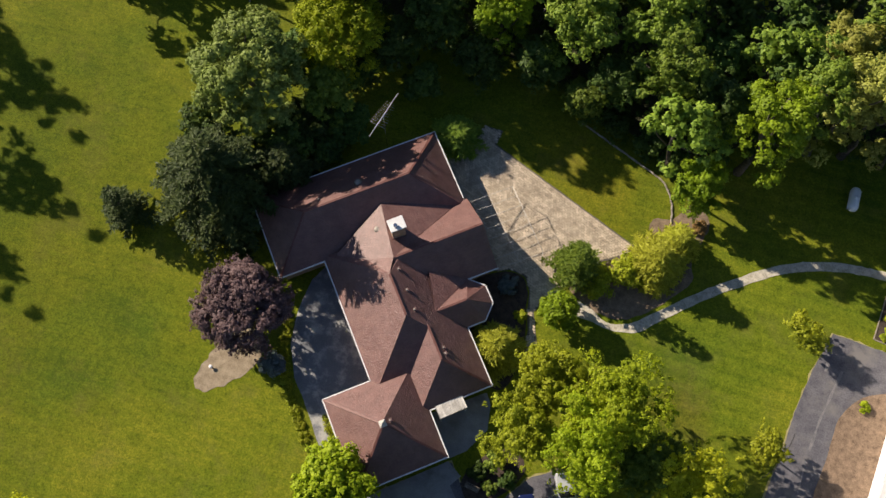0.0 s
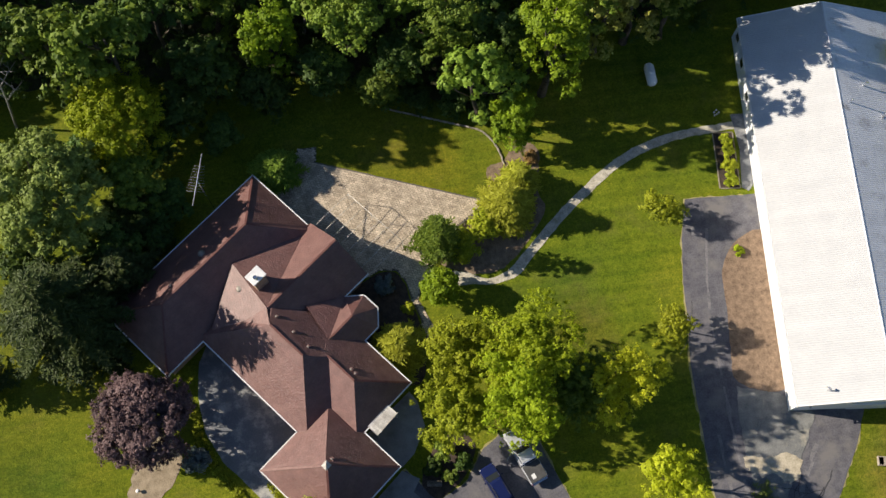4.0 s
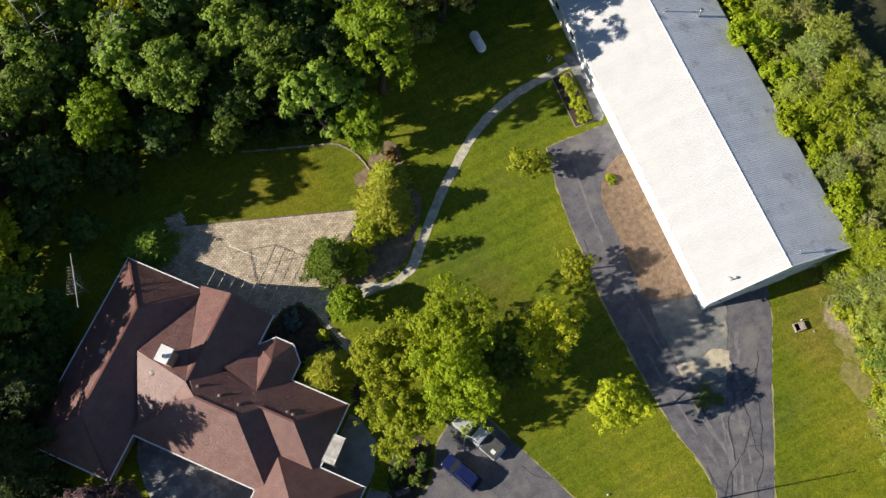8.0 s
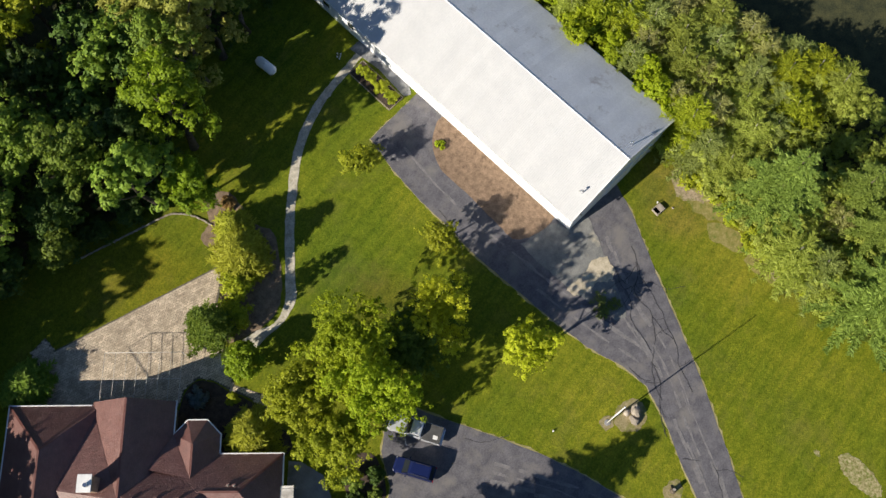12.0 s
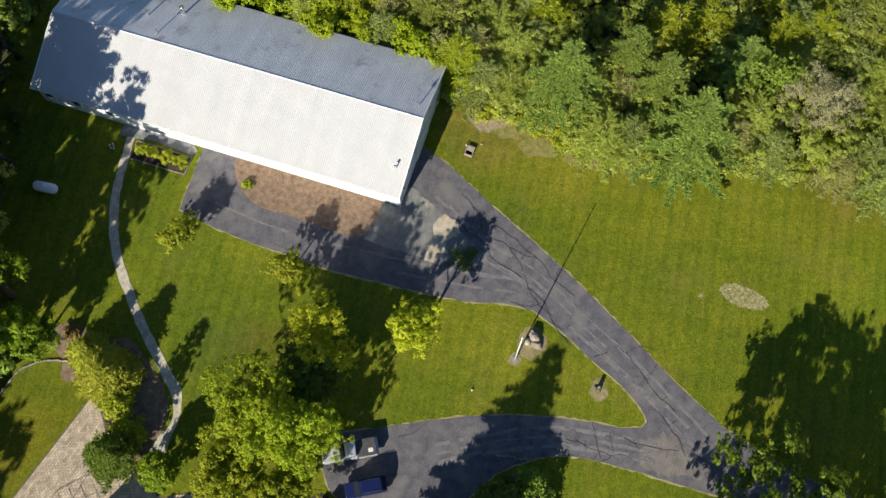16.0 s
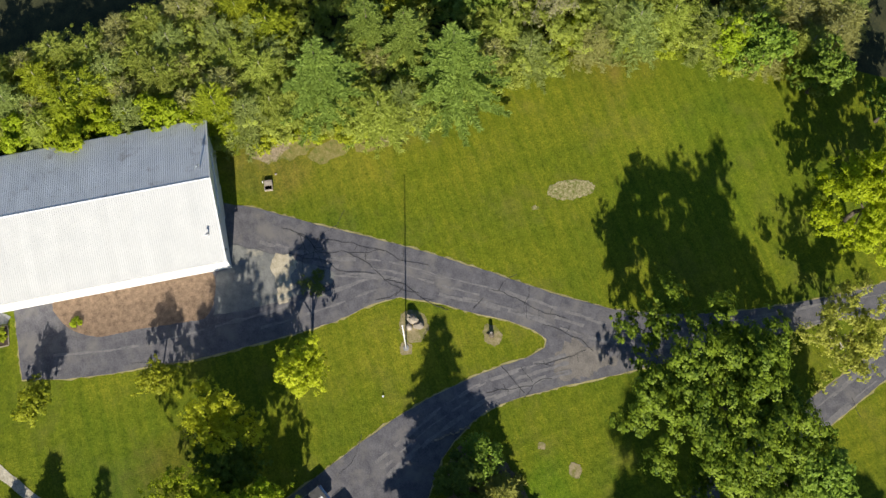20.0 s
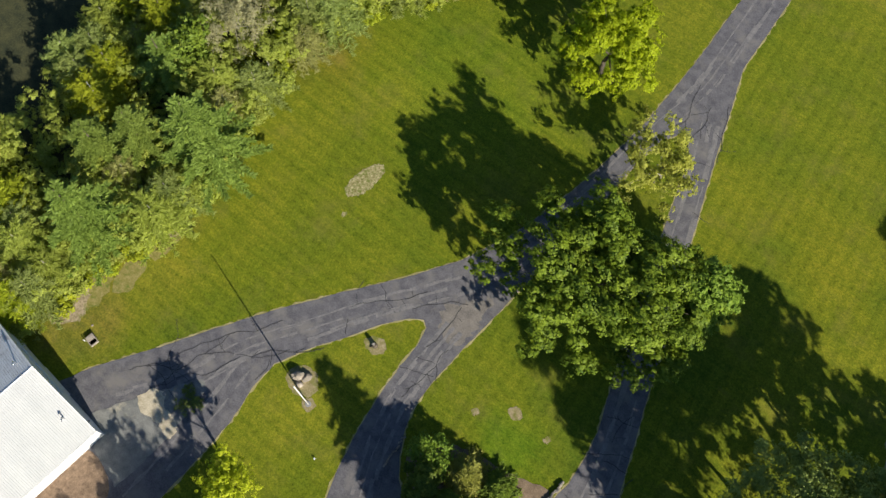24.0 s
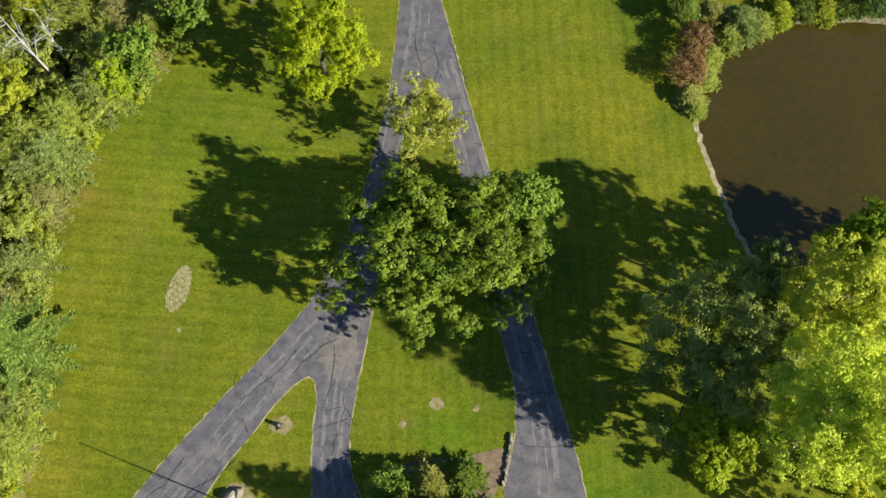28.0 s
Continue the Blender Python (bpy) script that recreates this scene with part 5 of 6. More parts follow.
    return bm


def section(x, w, z0, z1, lean=0.0):
    return [(x, -w / 2, z0), (x, w / 2, z0), (x, w / 2 - lean, z1), (x, -w / 2 + lean, z1)]


def wheels(root, xs, half, r=0.38):
    for x in xs:
        for s in (-1, 1):
            w = part("wheel", tube([(x, s * (half - 0.24), r), (x, s * (half - 0.2), r), (x, s * (half - 0.03), r), (x, s * half, r)], [r * 0.85, r, r, r * 0.85], 18), BLACK, root)
            part("rim", tube([(x, s * (half - 0.02), r), (x, s * (half + 0.012), r)], [r * 0.6, r * 0.5], 12), CHROME, w)


SILVER = plain("silver_paint", (0.62, 0.64, 0.68), 0.25, 0.35, 0.6)
DEEPBLUE = plain("deep_blue_paint", (0.012, 0.020, 0.095), 0.22, 0.25, 0.8)
TONNEAU = material("grey_tonneau", (0.05, 0.05, 0.05), (0.09, 0.09, 0.09), 2, 0.6, 12, 0.1)
LAMP = plain("lamp_glass", (0.7, 0.7, 0.68), 0.1, 0.2)
REDLAMP = plain("red_lamp", (0.30, 0.01, 0.01), 0.2)

truck = thing("pickup_truck", 10.12, 10.9, 0.03, 108.5, "silver pickup truck with a dark bed cover and its door open", "pickup truck")
part("chassis", box(-2.7, 2.6, -0.75, 0.75, 0.35, 0.6, 0.04), BLACK, truck)
part("hood", loft([section(2.85, 1.75, 0.5, 0.95, 0.08), section(2.6, 1.92, 0.45, 1.08, 0.1), section(1.05, 1.96, 0.45, 1.18, 0.1)]), SILVER, truck)
cab = part("cab", loft([section(1.06, 1.96, 0.45, 1.18, 0.06), section(0.95, 1.96, 0.45, 1.2, 0.06), section(-0.75, 1.96, 0.45, 1.2, 0.06)]), SILVER, truck)
part("cab_roof", loft([section(0.42, 1.62, 1.16, 1.83, 0.06), section(0.2, 1.66, 1.16, 1.88, 0.08), section(-0.6, 1.66, 1.16, 1.88, 0.08), section(-0.74, 1.66, 1.16, 1.8, 0.08)]), SILVER, cab, "silver roof")
part("windscreen", mesh_of("windscreen", [(1.0, -0.84, 1.21), (1.0, 0.84, 1.21), (0.45, 0.72, 1.82), (0.45, -0.72, 1.82), (0.96, -0.84, 1.17), (0.96, 0.84, 1.17), (0.4, 0.72, 1.79), (0.4, -0.72, 1.79)],
                           [(0, 1, 2, 3), (7, 6, 5, 4), (0, 4, 5, 1), (1, 5, 6, 2), (2, 6, 7, 3), (3, 7, 4, 0)], WINDOW), None, cab)
for s in (-1, 1):
    part("side_window", box(-0.55, 0.3, s * 0.80 - 0.035, s * 0.80 + 0.035, 1.25, 1.68, 0.02), WINDOW, cab)
    part("mirror", box(0.72, 0.86, s * 1.08 - 0.12, s * 1.08 + 0.12, 1.1, 1.32, 0.03), SILVER, cab)
part("rear_window", box(-0.77, -0.72, -0.6, 0.6, 1.28, 1.66, 0.01), WINDOW, cab)
bedbox = part("bed", loft([section(-0.82, 1.96, 0.5, 1.15, 0.03), section(-2.85, 1.94, 0.5, 1.15, 0.03)]), SILVER, truck)
part("bed_cover", box(-2.78, -0.86, -0.9, 0.9, 1.14, 1.2, 0.02), TONNEAU, bedbox, "dark grey tonneau cover")
part("sticker", box(-2.45, -1.95, 0.15, 0.55, 1.2, 1.205), WHITE, bedbox, "white sheet on the bed cover")
dr = part("door", box(0, 1.05, -0.05, 0.05, 0.5, 1.2, 0.03), SILVER, truck, "open driver's door", at=pose(0.9, 1.0, 0) @ pose(0, 0, 0, 0, 0, 118))
part("door_window", box(0.15, 0.85, -0.02, 0.02, 1.2, 1.66, 0.01), WINDOW, dr)
part("bumper", box(2.8, 2.98, -0.92, 0.92, 0.42, 0.65, 0.04), CHROME, truck)
part("bumper", box(-3.0, -2.83, -0.9, 0.9, 0.45, 0.65, 0.04), CHROME, truck)
for s in (-1, 1):
    part("headlight", box(2.78, 2.88, s * 0.68 - 0.16, s * 0.68 + 0.16, 0.72, 0.9, 0.03), LAMP, truck)
    part("tail_light", box(-2.9, -2.84, s * 0.86 - 0.08, s * 0.86 + 0.08, 0.75, 1.1, 0.02), REDLAMP, truck)
wheels(truck, (1.85, -1.85), 0.98, 0.39)
truck.scale = (1.06, 1.06, 1.06)

suv = thing("suv", 6.55, 8.45, 0.03, 109.5, "dark blue sport utility car parked on the court", "car")
part("chassis", box(-2.1, 2.1, -0.72, 0.72, 0.3, 0.55, 0.04), BLACK, suv)
part("body", loft([section(2.3, 1.6, 0.4, 0.85, 0.1), section(2.1, 1.78, 0.38, 0.98, 0.12), section(1.3, 1.84, 0.38, 1.08, 0.08), section(-2.05, 1.84, 0.38, 1.1, 0.06), section(-2.25, 1.74, 0.42, 1.05, 0.1)]), DEEPBLUE, suv)
part("cabin", loft([section(1.28, 1.62, 1.04, 1.12, 0.02), section(0.66, 1.5, 1.04, 1.66, 0.08), section(-1.75, 1.5, 1.04, 1.72, 0.08), section(-2.15, 1.56, 1.04, 1.25, 0.05)]), WINDOW, suv, "dark tinted windows")
roof_ = part("roof", loft([section(0.62, 1.40, 1.64, 1.70, 0.06), section(0.35, 1.44, 1.68, 1.77, 0.08), section(-1.6, 1.44, 1.7, 1.78, 0.08), section(-1.8, 1.4, 1.66, 1.74, 0.06)]), DEEPBLUE, suv, "blue roof")
for s in (-1, 1):
    part("roof_rail", tube([(0.0, s * 0.64, 1.79), (0.0, s * 0.64, 1.83), (-1.5, s * 0.64, 1.83), (-1.5, s * 0.64, 1.79)], [0.02] * 4, 6), BLACK, roof_)
    part("headlight", box(2.12, 2.26, s * 0.62 - 0.18, s * 0.62 + 0.18, 0.72, 0.88, 0.03), LAMP, suv)
    part("tail_light", box(-2.27, -2.18, s * 0.74 - 0.1, s * 0.74 + 0.1, 0.8, 1.08, 0.02), REDLAMP, suv)
    part("mirror", box(0.7, 0.84, s * 1.02 - 0.1, s * 1.02 + 0.1, 1.02, 1.18, 0.03), DEEPBLUE, suv)
    part("pillar", tube([(1.25, s * 0.78, 1.1), (0.66, s * 0.70, 1.68)], [0.04, 0.04], 6), DEEPBLUE, suv)
    part("pillar", tube([(-0.6, s * 0.80, 1.06), (-0.62, s * 0.70, 1.7)], [0.045, 0.045], 6), DEEPBLUE, suv)
part("bumper", box(2.18, 2.34, -0.8, 0.8, 0.4, 0.62, 0.05), DEEPBLUE, suv)
wheels(suv, (1.4, -1.35), 0.93, 0.36)

# ---- bare and fallen trees ----
def bare_tree(x, y, tall, label, seed, lean=(0.2, 0.1), turn=0.0, wood=None, stout=1.0):
    wood = wood or DEADWOOD
    root = thing("dead_tree", x, y, 0, turn, label, "dead tree")
    g = random.Random(seed)
    tip = Vector((lean[0] * tall, lean[1] * tall, tall))
    part("trunk", tube([(0, 0, -0.2), tip * 0.5 + Vector((0.15, 0, 0)), tip], [tall * 0.016, tall * 0.010, 0.03], 8), wood, root)
    for k in range(11):
        a = tip * g.uniform(0.4, 0.98)
        d = Vector((g.uniform(-1, 1), g.uniform(-1, 1), g.uniform(0.1, 0.7))).normalized() * tall * g.uniform(0.2, 0.4)
        m = a + d * 0.5 + Vector((0, 0, 0.15))
        limb = part("limb", tube([a, m, a + d], [0.075 * stout, 0.05 * stout, 0.02], 6), wood, root)
        for j in range(3):
            b = m.lerp(a + d, g.uniform(0, 0.9))
            e = b + Vector((g.uniform(-1, 1), g.uniform(-1, 1), g.uniform(-0.1, 0.6))).normalized() * tall * 0.11
            part("twig", tube([b, e], [0.03 * stout, 0.012], 5), wood, limb)


bare_tree(-41.0, 60.8, 11.0, "bare grey dead tree at the wood's edge", 1)
bare_tree(-13.2, 72.2, 15.0, "bare grey dead tree among the north wood", 6)
bare_tree(-5.2, 66.8, 15.0, "bare grey dead tree among the north wood", 7)
bare_tree(33.0, 66.5, 13.0, "tall bare grey dead tree in the north wood", 2)
bare_tree(-20.0, 70.0, 14.0, "tall bare grey dead tree in the north wood", 4)
bare_tree(51.0, -56.6, 11.0, "bare white dead tree in a gap of the east wood", 3, (0.45, -0.40), wood=BLEACHED, stout=0.75)
bare_tree(50.6, -59.4, 9.0, "bare white dead tree in a gap of the east wood", 8, (0.25, -0.40), wood=BLEACHED, stout=0.7)
log = thing("leaning_trunk", 51.4, -35.4, 0, 0, "pale dead trunk leaning in the east wood", "dead trunk")
part("trunk", tube([(0, 0, 0.0), (1.8, -1.0, 2.2), (3.6, -2.0, 5.2)], [0.12, 0.1, 0.06], 8), DEADWOOD, log)
part("limb", tube([(2.2, -1.2, 2.9), (2.9, -0.6, 4.2)], [0.06, 0.02], 6), DEADWOOD, log)

# ---- trees and shrubs round the house ----
broad_tree("linden_tree", -34.8, 46.8, 7.6, 15.5, L_LINDEN, "dense rounded grey-green tree on the lawn", 101, low=0.5, boughs=210, bough=0.9, tufts=18, tuft=0.34, per=20, size=0.19, inner=0.2, ragged_by=0.07)
broad_tree("maple_tree", -27.3, 55.8, 6.6, 12.0, L_LIME, "airy yellow-green tree beside the house", 102, boughs=85, inner=0.35, size=0.17, low=0.8)
broad_tree("understory_tree", -26.4, 48.2, 4.2, 9.0, L_GREEN, "olive tree in deep shade beside the house", 143, inner=0.35, per=24, size=0.24, tufts=14, low=0.5)
# L_DARK beside the house: the deep shade there is put into the leaves
broad_tree("understory_tree", -20.6, 56.4, 3.8, 8.0, L_DARK, "green tree behind the house, leaves darkened for deep shade", 147, per=20, size=0.26, tufts=12)
broad_tree("understory_tree", -16.5, 53.6, 2.6, 5.0, L_DARK, "green tree behind the house, leaves darkened for deep shade", 148, per=20, size=0.26, tufts=12)
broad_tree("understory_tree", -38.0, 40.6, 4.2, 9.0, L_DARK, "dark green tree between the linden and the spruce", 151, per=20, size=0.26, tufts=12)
broad_tree("understory_tree", -31.5, 52.0, 3.6, 8.0, L_DARK, "green tree beside the house, leaves darkened for deep shade", 152, per=20, size=0.26, tufts=12)
broad_tree("understory_tree", -30.5, 42.0, 4.0, 7.0, L_DARK, "green tree beside the house, leaves darkened for deep shade", 144, per=20, size=0.26, tufts=12)
conifer("spruce_tree", -34.9, 34.5, 8.4, 17.5, L_SPRUCE, "broad dark spruce with drooping boughs", 103, whorls=19, arms=13, per=6, size=0.13, droop=0.35, shape=0.7)
conifer("spruce_tree", -28.8, 38.6, 4.4, 9.0, L_SPRUCE, "dark spruce in deep shade beside the house", 156, whorls=11, arms=11, per=6, size=0.14, droop=0.35, shape=0.7)
broad_tree("understory_tree", -28.6, 45.0, 3.8, 5.5, L_DARK, "low green tree beside the house, leaves darkened for deep shade", 158, per=20, size=0.26, tufts=12, low=0.4)
conifer("cedar_tree", -45.6, 30.0, 2.7, 8.0, L_SPRUCE, "small dark conifer alone on the lawn", 104, whorls=12, arms=9, per=7, size=0.11, droop=0.15)
broad_tree("purple_tree", -28.2, 21.9, 5.75, 8.5, L_PURPLE, "round purple-leaved tree in a tan soil bed", 105, low=0.6, boughs=160, bough=0.95, tufts=17, tuft=0.36, per=26, size=0.16, ragged_by=0.04)
shrub("blue_shrub", -24.2, 17.1, 1.6, 1.9, L_BLUE, "blue-grey conifer shrub under the purple tree", 106)
# these shrubs have the shade in their leaf colour as well
shrub("shade_shrub", -28.0, 46.4, 3.0, 4.2, L_DARK, "dense shrub beside the house, leaves darkened for deep shade", 161, clumps=70, per=60, size=0.26)
shrub("shade_shrub", -25.6, 43.4, 2.4, 3.2, L_DARK, "dense shrub beside the house, leaves darkened for deep shade", 162, clumps=60, per=60, size=0.26)
shrub("shade_shrub", -24.6, 53.6, 2.8, 4.0, L_DARK, "dense shrub behind the house, leaves darkened for deep shade", 163, clumps=60, per=60, size=0.26)
conifer("weeping_shrub", -11.2, 48.6, 3.5, 3.2, L_GREEN, "arching dark green shrub at the corner of the house", 107, whorls=7, arms=18, per=6, size=0.12, droop=0.35, long=5.5, category="shrub", shape=0.6)
conifer("patio_shrub", 5.5, 35.9, 2.9, 9.0, L_GREEN, "upright pointed green shrub at the edge of the patio", 108, whorls=15, arms=10, per=7, size=0.12, droop=0.02, long=3.0, category="shrub")
shrub("low_hedge_shrub", 8.6, 35.2, 2.2, 2.0, L_YELLOW, "low yellow-green shrub in the mulch bed", 109, clumps=40)
shrub("low_hedge_shrub", 11.4, 37.2, 2.3, 2.4, L_YELLOW, "low yellow-green shrub in the mulch bed", 110, clumps=44)
conifer("golden_shrub", 16.4, 41.8, 2.9, 4.2, L_FEATHER, "feathery golden-green shrub in the mulch bed", 155, whorls=9, arms=13, per=5, size=0.13, droop=0.45, long=6.0, category="shrub")
conifer("golden_shrub", 14.2, 38.8, 4.1, 6.2, L_FEATHER, "feathery golden-green shrub in the mulch bed", 111, whorls=11, arms=14, per=5, size=0.13, droop=0.45, long=6.0, category="shrub")
shrub("round_shrub", 4.8, 30.5, 2.35, 4.6, L_VIVID, "clipped round bright green shrub beside the path", 112, clumps=120, per=60, size=0.2, ragged_by=0.03, clump=0.5)
shrub("blue_shrub", -1.1, 32.4, 1.35, 1.2, L_BLUE, "small blue-grey shrub in the shaded bed", 113, clumps=26)
shrub("yellow_shrub", 1.0, 29.3, 0.9, 0.8, L_YELLOW, "small yellow-green shrub in the shaded bed", 114, clumps=14)
conifer("feathery_shrub", -0.9, 25.0, 3.3, 5.0, L_FEATHER, "feathery yellow-green conifer shrub against the eaves", 115, whorls=10, arms=13, per=5, size=0.13, droop=0.3, long=6.0, category="shrub")
broad_tree("ash_tree", 11.6, 20.4, 5.8, 12.7, L_LIME, "bright yellow-green tree shading the parking court", 116, inner=0.25, ragged_by=0.35, size=0.15, per=30, tufts=22, tuft=0.36, form=0.6, boughs=52)
broad_tree("ash_tree", 3.4, 16.0, 4.6, 8.5, L_YELLOW, "yellow-green tree by the entry pad", 117, ragged_by=0.3, size=0.15, per=30, tufts=22, tuft=0.36, form=0.6)
broad_tree("ash_tree", 5.2, 21.2, 4.8, 9.5, L_YELLOW, "yellow-green tree by the round shrub", 118, ragged_by=0.35, size=0.15, per=30, tufts=22, tuft=0.36, form=0.6)
broad_tree("ash_tree", 10.2, 15.6, 5.0, 13.2, L_LIME, "bright green tree over the parked truck", 145, inner=0.3, ragged_by=0.35, size=0.15, per=30, tufts=22, tuft=0.36, form=0.6)
# shade of the taller ashes put into this one's darker leaf colour
broad_tree("ash_tree", 17.0, 16.4, 4.4, 7.5, L_GREEN, "green tree, leaves darkened for the shade of its neighbours", 119, inner=0.3, boughs=48, size=0.17, per=30, tufts=20, tuft=0.36)
broad_tree("young_tree", 21.4, 15.6, 4.7, 9.8, L_BRIGHT, "slender yellow-green tree on the lawn", 120, inner=0.3, low=0.8, boughs=52, bough=1.0, tufts=14, tuft=0.32, per=22, size=0.15, ragged_by=0.4)
broad_tree("young_tree", 29.1, 21.2, 2.6, 5.0, L_YELLOW, "small yellow-green tree beside the drive", 121, low=0.6, boughs=22, bough=1.0, tufts=11, tuft=0.3, per=22, size=0.16)
broad_tree("young_tree", 31.6, 34.5, 2.9, 4.4, L_YELLOW, "small yellow-green tree beside the drive", 122, low=0.6, boughs=22, bough=1.0, tufts=11, tuft=0.3, per=22, size=0.16)
broad_tree("golden_tree", 24.1, 5.6, 3.8, 8.6, L_BRIGHT, "round bright yellow-green tree on the lawn triangle", 123, low=0.8, boughs=36, bough=0.9, tufts=14, tuft=0.32, per=26, size=0.15)
for k, (x, y, r, h) in enumerate(((34.2, 2.2, 1.3, 0.5), (33.2, 1.2, 1.0, 0.4), (34.9, 0.9, 1.0, 0.35))):
    shrub("weed_clump", x, y, r, h, L_GREY, "low grey-green weeds on the gravel pad", 530 + k, clumps=26, per=36, size=0.1, ragged_by=0.35, clump=0.28, group="weeds on the pad")
broad_tree("garage_tree", -13.4, 6.6, 4.8, 7.5, L_LIME, "bright green tree at the garage corner", 124)
broad_tree("garden_tree", 17.0, 47.9, 3.5, 8.0, L_VIVID, "green upright tree at the end of the stone edging", 125, boughs=46, bough=0.95, low=0.4, size=0.17)
great_oak = broad_tree("oak_tree", 3.7, -34.8, 12.3, 13.2, L_OAK, "huge spreading oak over the fork of the driveways", 126, low=2.5, boughs=175, bough=1.6, tufts=19, tuft=0.46, per=28, size=0.21, form=0.9, limbs=14, inner=0.24, ragged_by=0.34)
great_oak.scale = (1.08, 0.88, 1.0)
broad_tree("oak_tree", -5.6, -40.2, 5.0, 9.5, L_GREEN, "darker green tree grown into the crown of the huge oak", 159, low=1.5, boughs=60, bough=1.2, tufts=16, tuft=0.4, per=26, size=0.2)
# leaf colour darkened for the shade by the house
broad_tree("understory_tree", -23.6, 46.6, 3.0, 4.5, L_DARK, "low green tree beside the house, leaves darkened for deep shade", 160, per=20, size=0.24, tufts=12, low=0.3)
broad_tree("sparse_tree", 5.6, -51.2, 6.9, 9.0, L_STRAW, "thin yellowing tree between two drives", 127, low=0.8, boughs=66, bough=1.0, tufts=11, tuft=0.34, per=20, size=0.16, inner=0.45, bark=PALEBARK, limbs=10, ragged_by=0.35)
broad_tree("lime_tree", 18.9, -60.2, 7.0, 13, L_ACID, "tall bright lime-green tree on the lawn", 128, boughs=90, bough=1.3, tuft=0.4, size=0.17, inner=0.3, low=1.0)
broad_tree("pond_tree", -25.6, -23.6, 10.0, 16.0, L_LINDEN, "wide dark green tree near the pond", 129, low=1.0, boughs=125, bough=1.5, tufts=17, size=0.18, per=26, inner=0.35, ragged_by=0.2)
broad_tree("pond_tree", -32.4, -31.2, 5.0, 13.5, L_LINDEN, "dark green tree on the lawn side of the pond bank", 158, low=1.0, boughs=52, bough=1.2, inner=0.3, per=26, size=0.18)
broad_tree("pond_tree", -26.0, -14.6, 5.2, 12.0, L_LIME, "yellow-green tree beside the drive", 150, boughs=46, bough=1.3, inner=0.35, low=1.0)
broad_tree("pond_tree", -35.6, -15.6, 8.8, 25.0, L_PALE, "tall yellowing tree near the pond", 130, low=5.0, per=24, size=0.19, boughs=150, bough=1.3, tufts=18, inner=0.35, bark=PALEBARK, limbs=14, ragged_by=0.35, form=0.5)
broad_tree("pond_tree", -36.8, -27.8, 6.2, 23.0, L_PALE, "yellow-green tree on the pond bank", 131, low=3, boughs=95, bough=1.1, size=0.19, per=26, form=0.5)
broad_tree("pond_tree", -41.6, -34.4, 4.6, 18.5, L_VIVID, "tall green tree at the edge of the water", 157, low=3, boughs=56)
broad_tree("pond_tree", -53.5, -34.0, 6.6, 14.0, L_GREEN, "green tree on the far pond bank", 142)
broad_tree("pond_tree", -43.0, -9.0, 6.5, 11, L_BRIGHT, "yellow-green tree beyond the pond", 132)
for k, (x, y, r, h, m, text) in enumerate((
        (-27.9, -65.0, 2.5, 3.6, L_RED, "russet shrub on the pond bank"),
        (-26.5, -61.0, 3.0, 3.6, L_RED, "russet shrub on the pond bank"),
        (-29.9, -63.4, 1.7, 1.8, L_SCRUB, "pale olive shrub at the water"),
        (-29.2, -60.1, 1.6, 1.6, L_SCRUB, "pale olive shrub at the water"),
        (-27.1, -57.5, 2.0, 1.9, L_GOLD, "yellow-green shrub at the water"),
        (-27.8, -55.9, 1.3, 1.2, L_SCRUB, "pale olive shrub at the water"),
        (-33.8, -67.5, 3.4, 4.2, L_GREY, "grey-green willow shrub on the pond bank"),
        (-32.3, -65.9, 2.2, 2.4, L_SCRUB, "pale olive shrub at the water"),
        (-26.6, -69.0, 2.6, 4.0, L_GREEN, "green shrub on the pond bank"),
        (-30.3, -68.7, 2.6, 3.4, L_GOLD, "yellow-green shrub on the pond bank"),
        (-36.4, -68.1, 2.0, 2.4, L_SCRUB, "pale olive shrub at the water"),
        (-39.3, -69.6, 2.2, 2.2, L_YELLOW, "yellow-green shrub on the pond bank"),
        (-42.4, -70.1, 2.0, 1.8, L_GREEN, "green shrub on the pond bank"),
        (-45.2, -70.3, 2.2, 2.0, L_YELLOW, "yellow-green shrub on the pond bank"),
        (-48.0, -70.4, 2.2, 2.0, L_GREEN, "green shrub on the pond bank"),
        (-51.0, -70.7, 2.8, 3.0, L_DARK, "dark green shrub on the pond bank"))):
    if m in (L_SCRUB, L_YELLOW, L_GOLD, L_GREY):
        conifer("pond_shrub", x, y, r * 1.1, h, m, text, 500 + k, whorls=6, arms=13, per=7, size=0.11, droop=0.4, long=5.0, category="shrub", shape=0.6, group="pond bank shrubs")
    else:
        shrub("pond_shrub", x, y, r, h, m, text, 500 + k, clumps=70, per=70, size=0.14, ragged_by=0.08, group="pond bank shrubs")
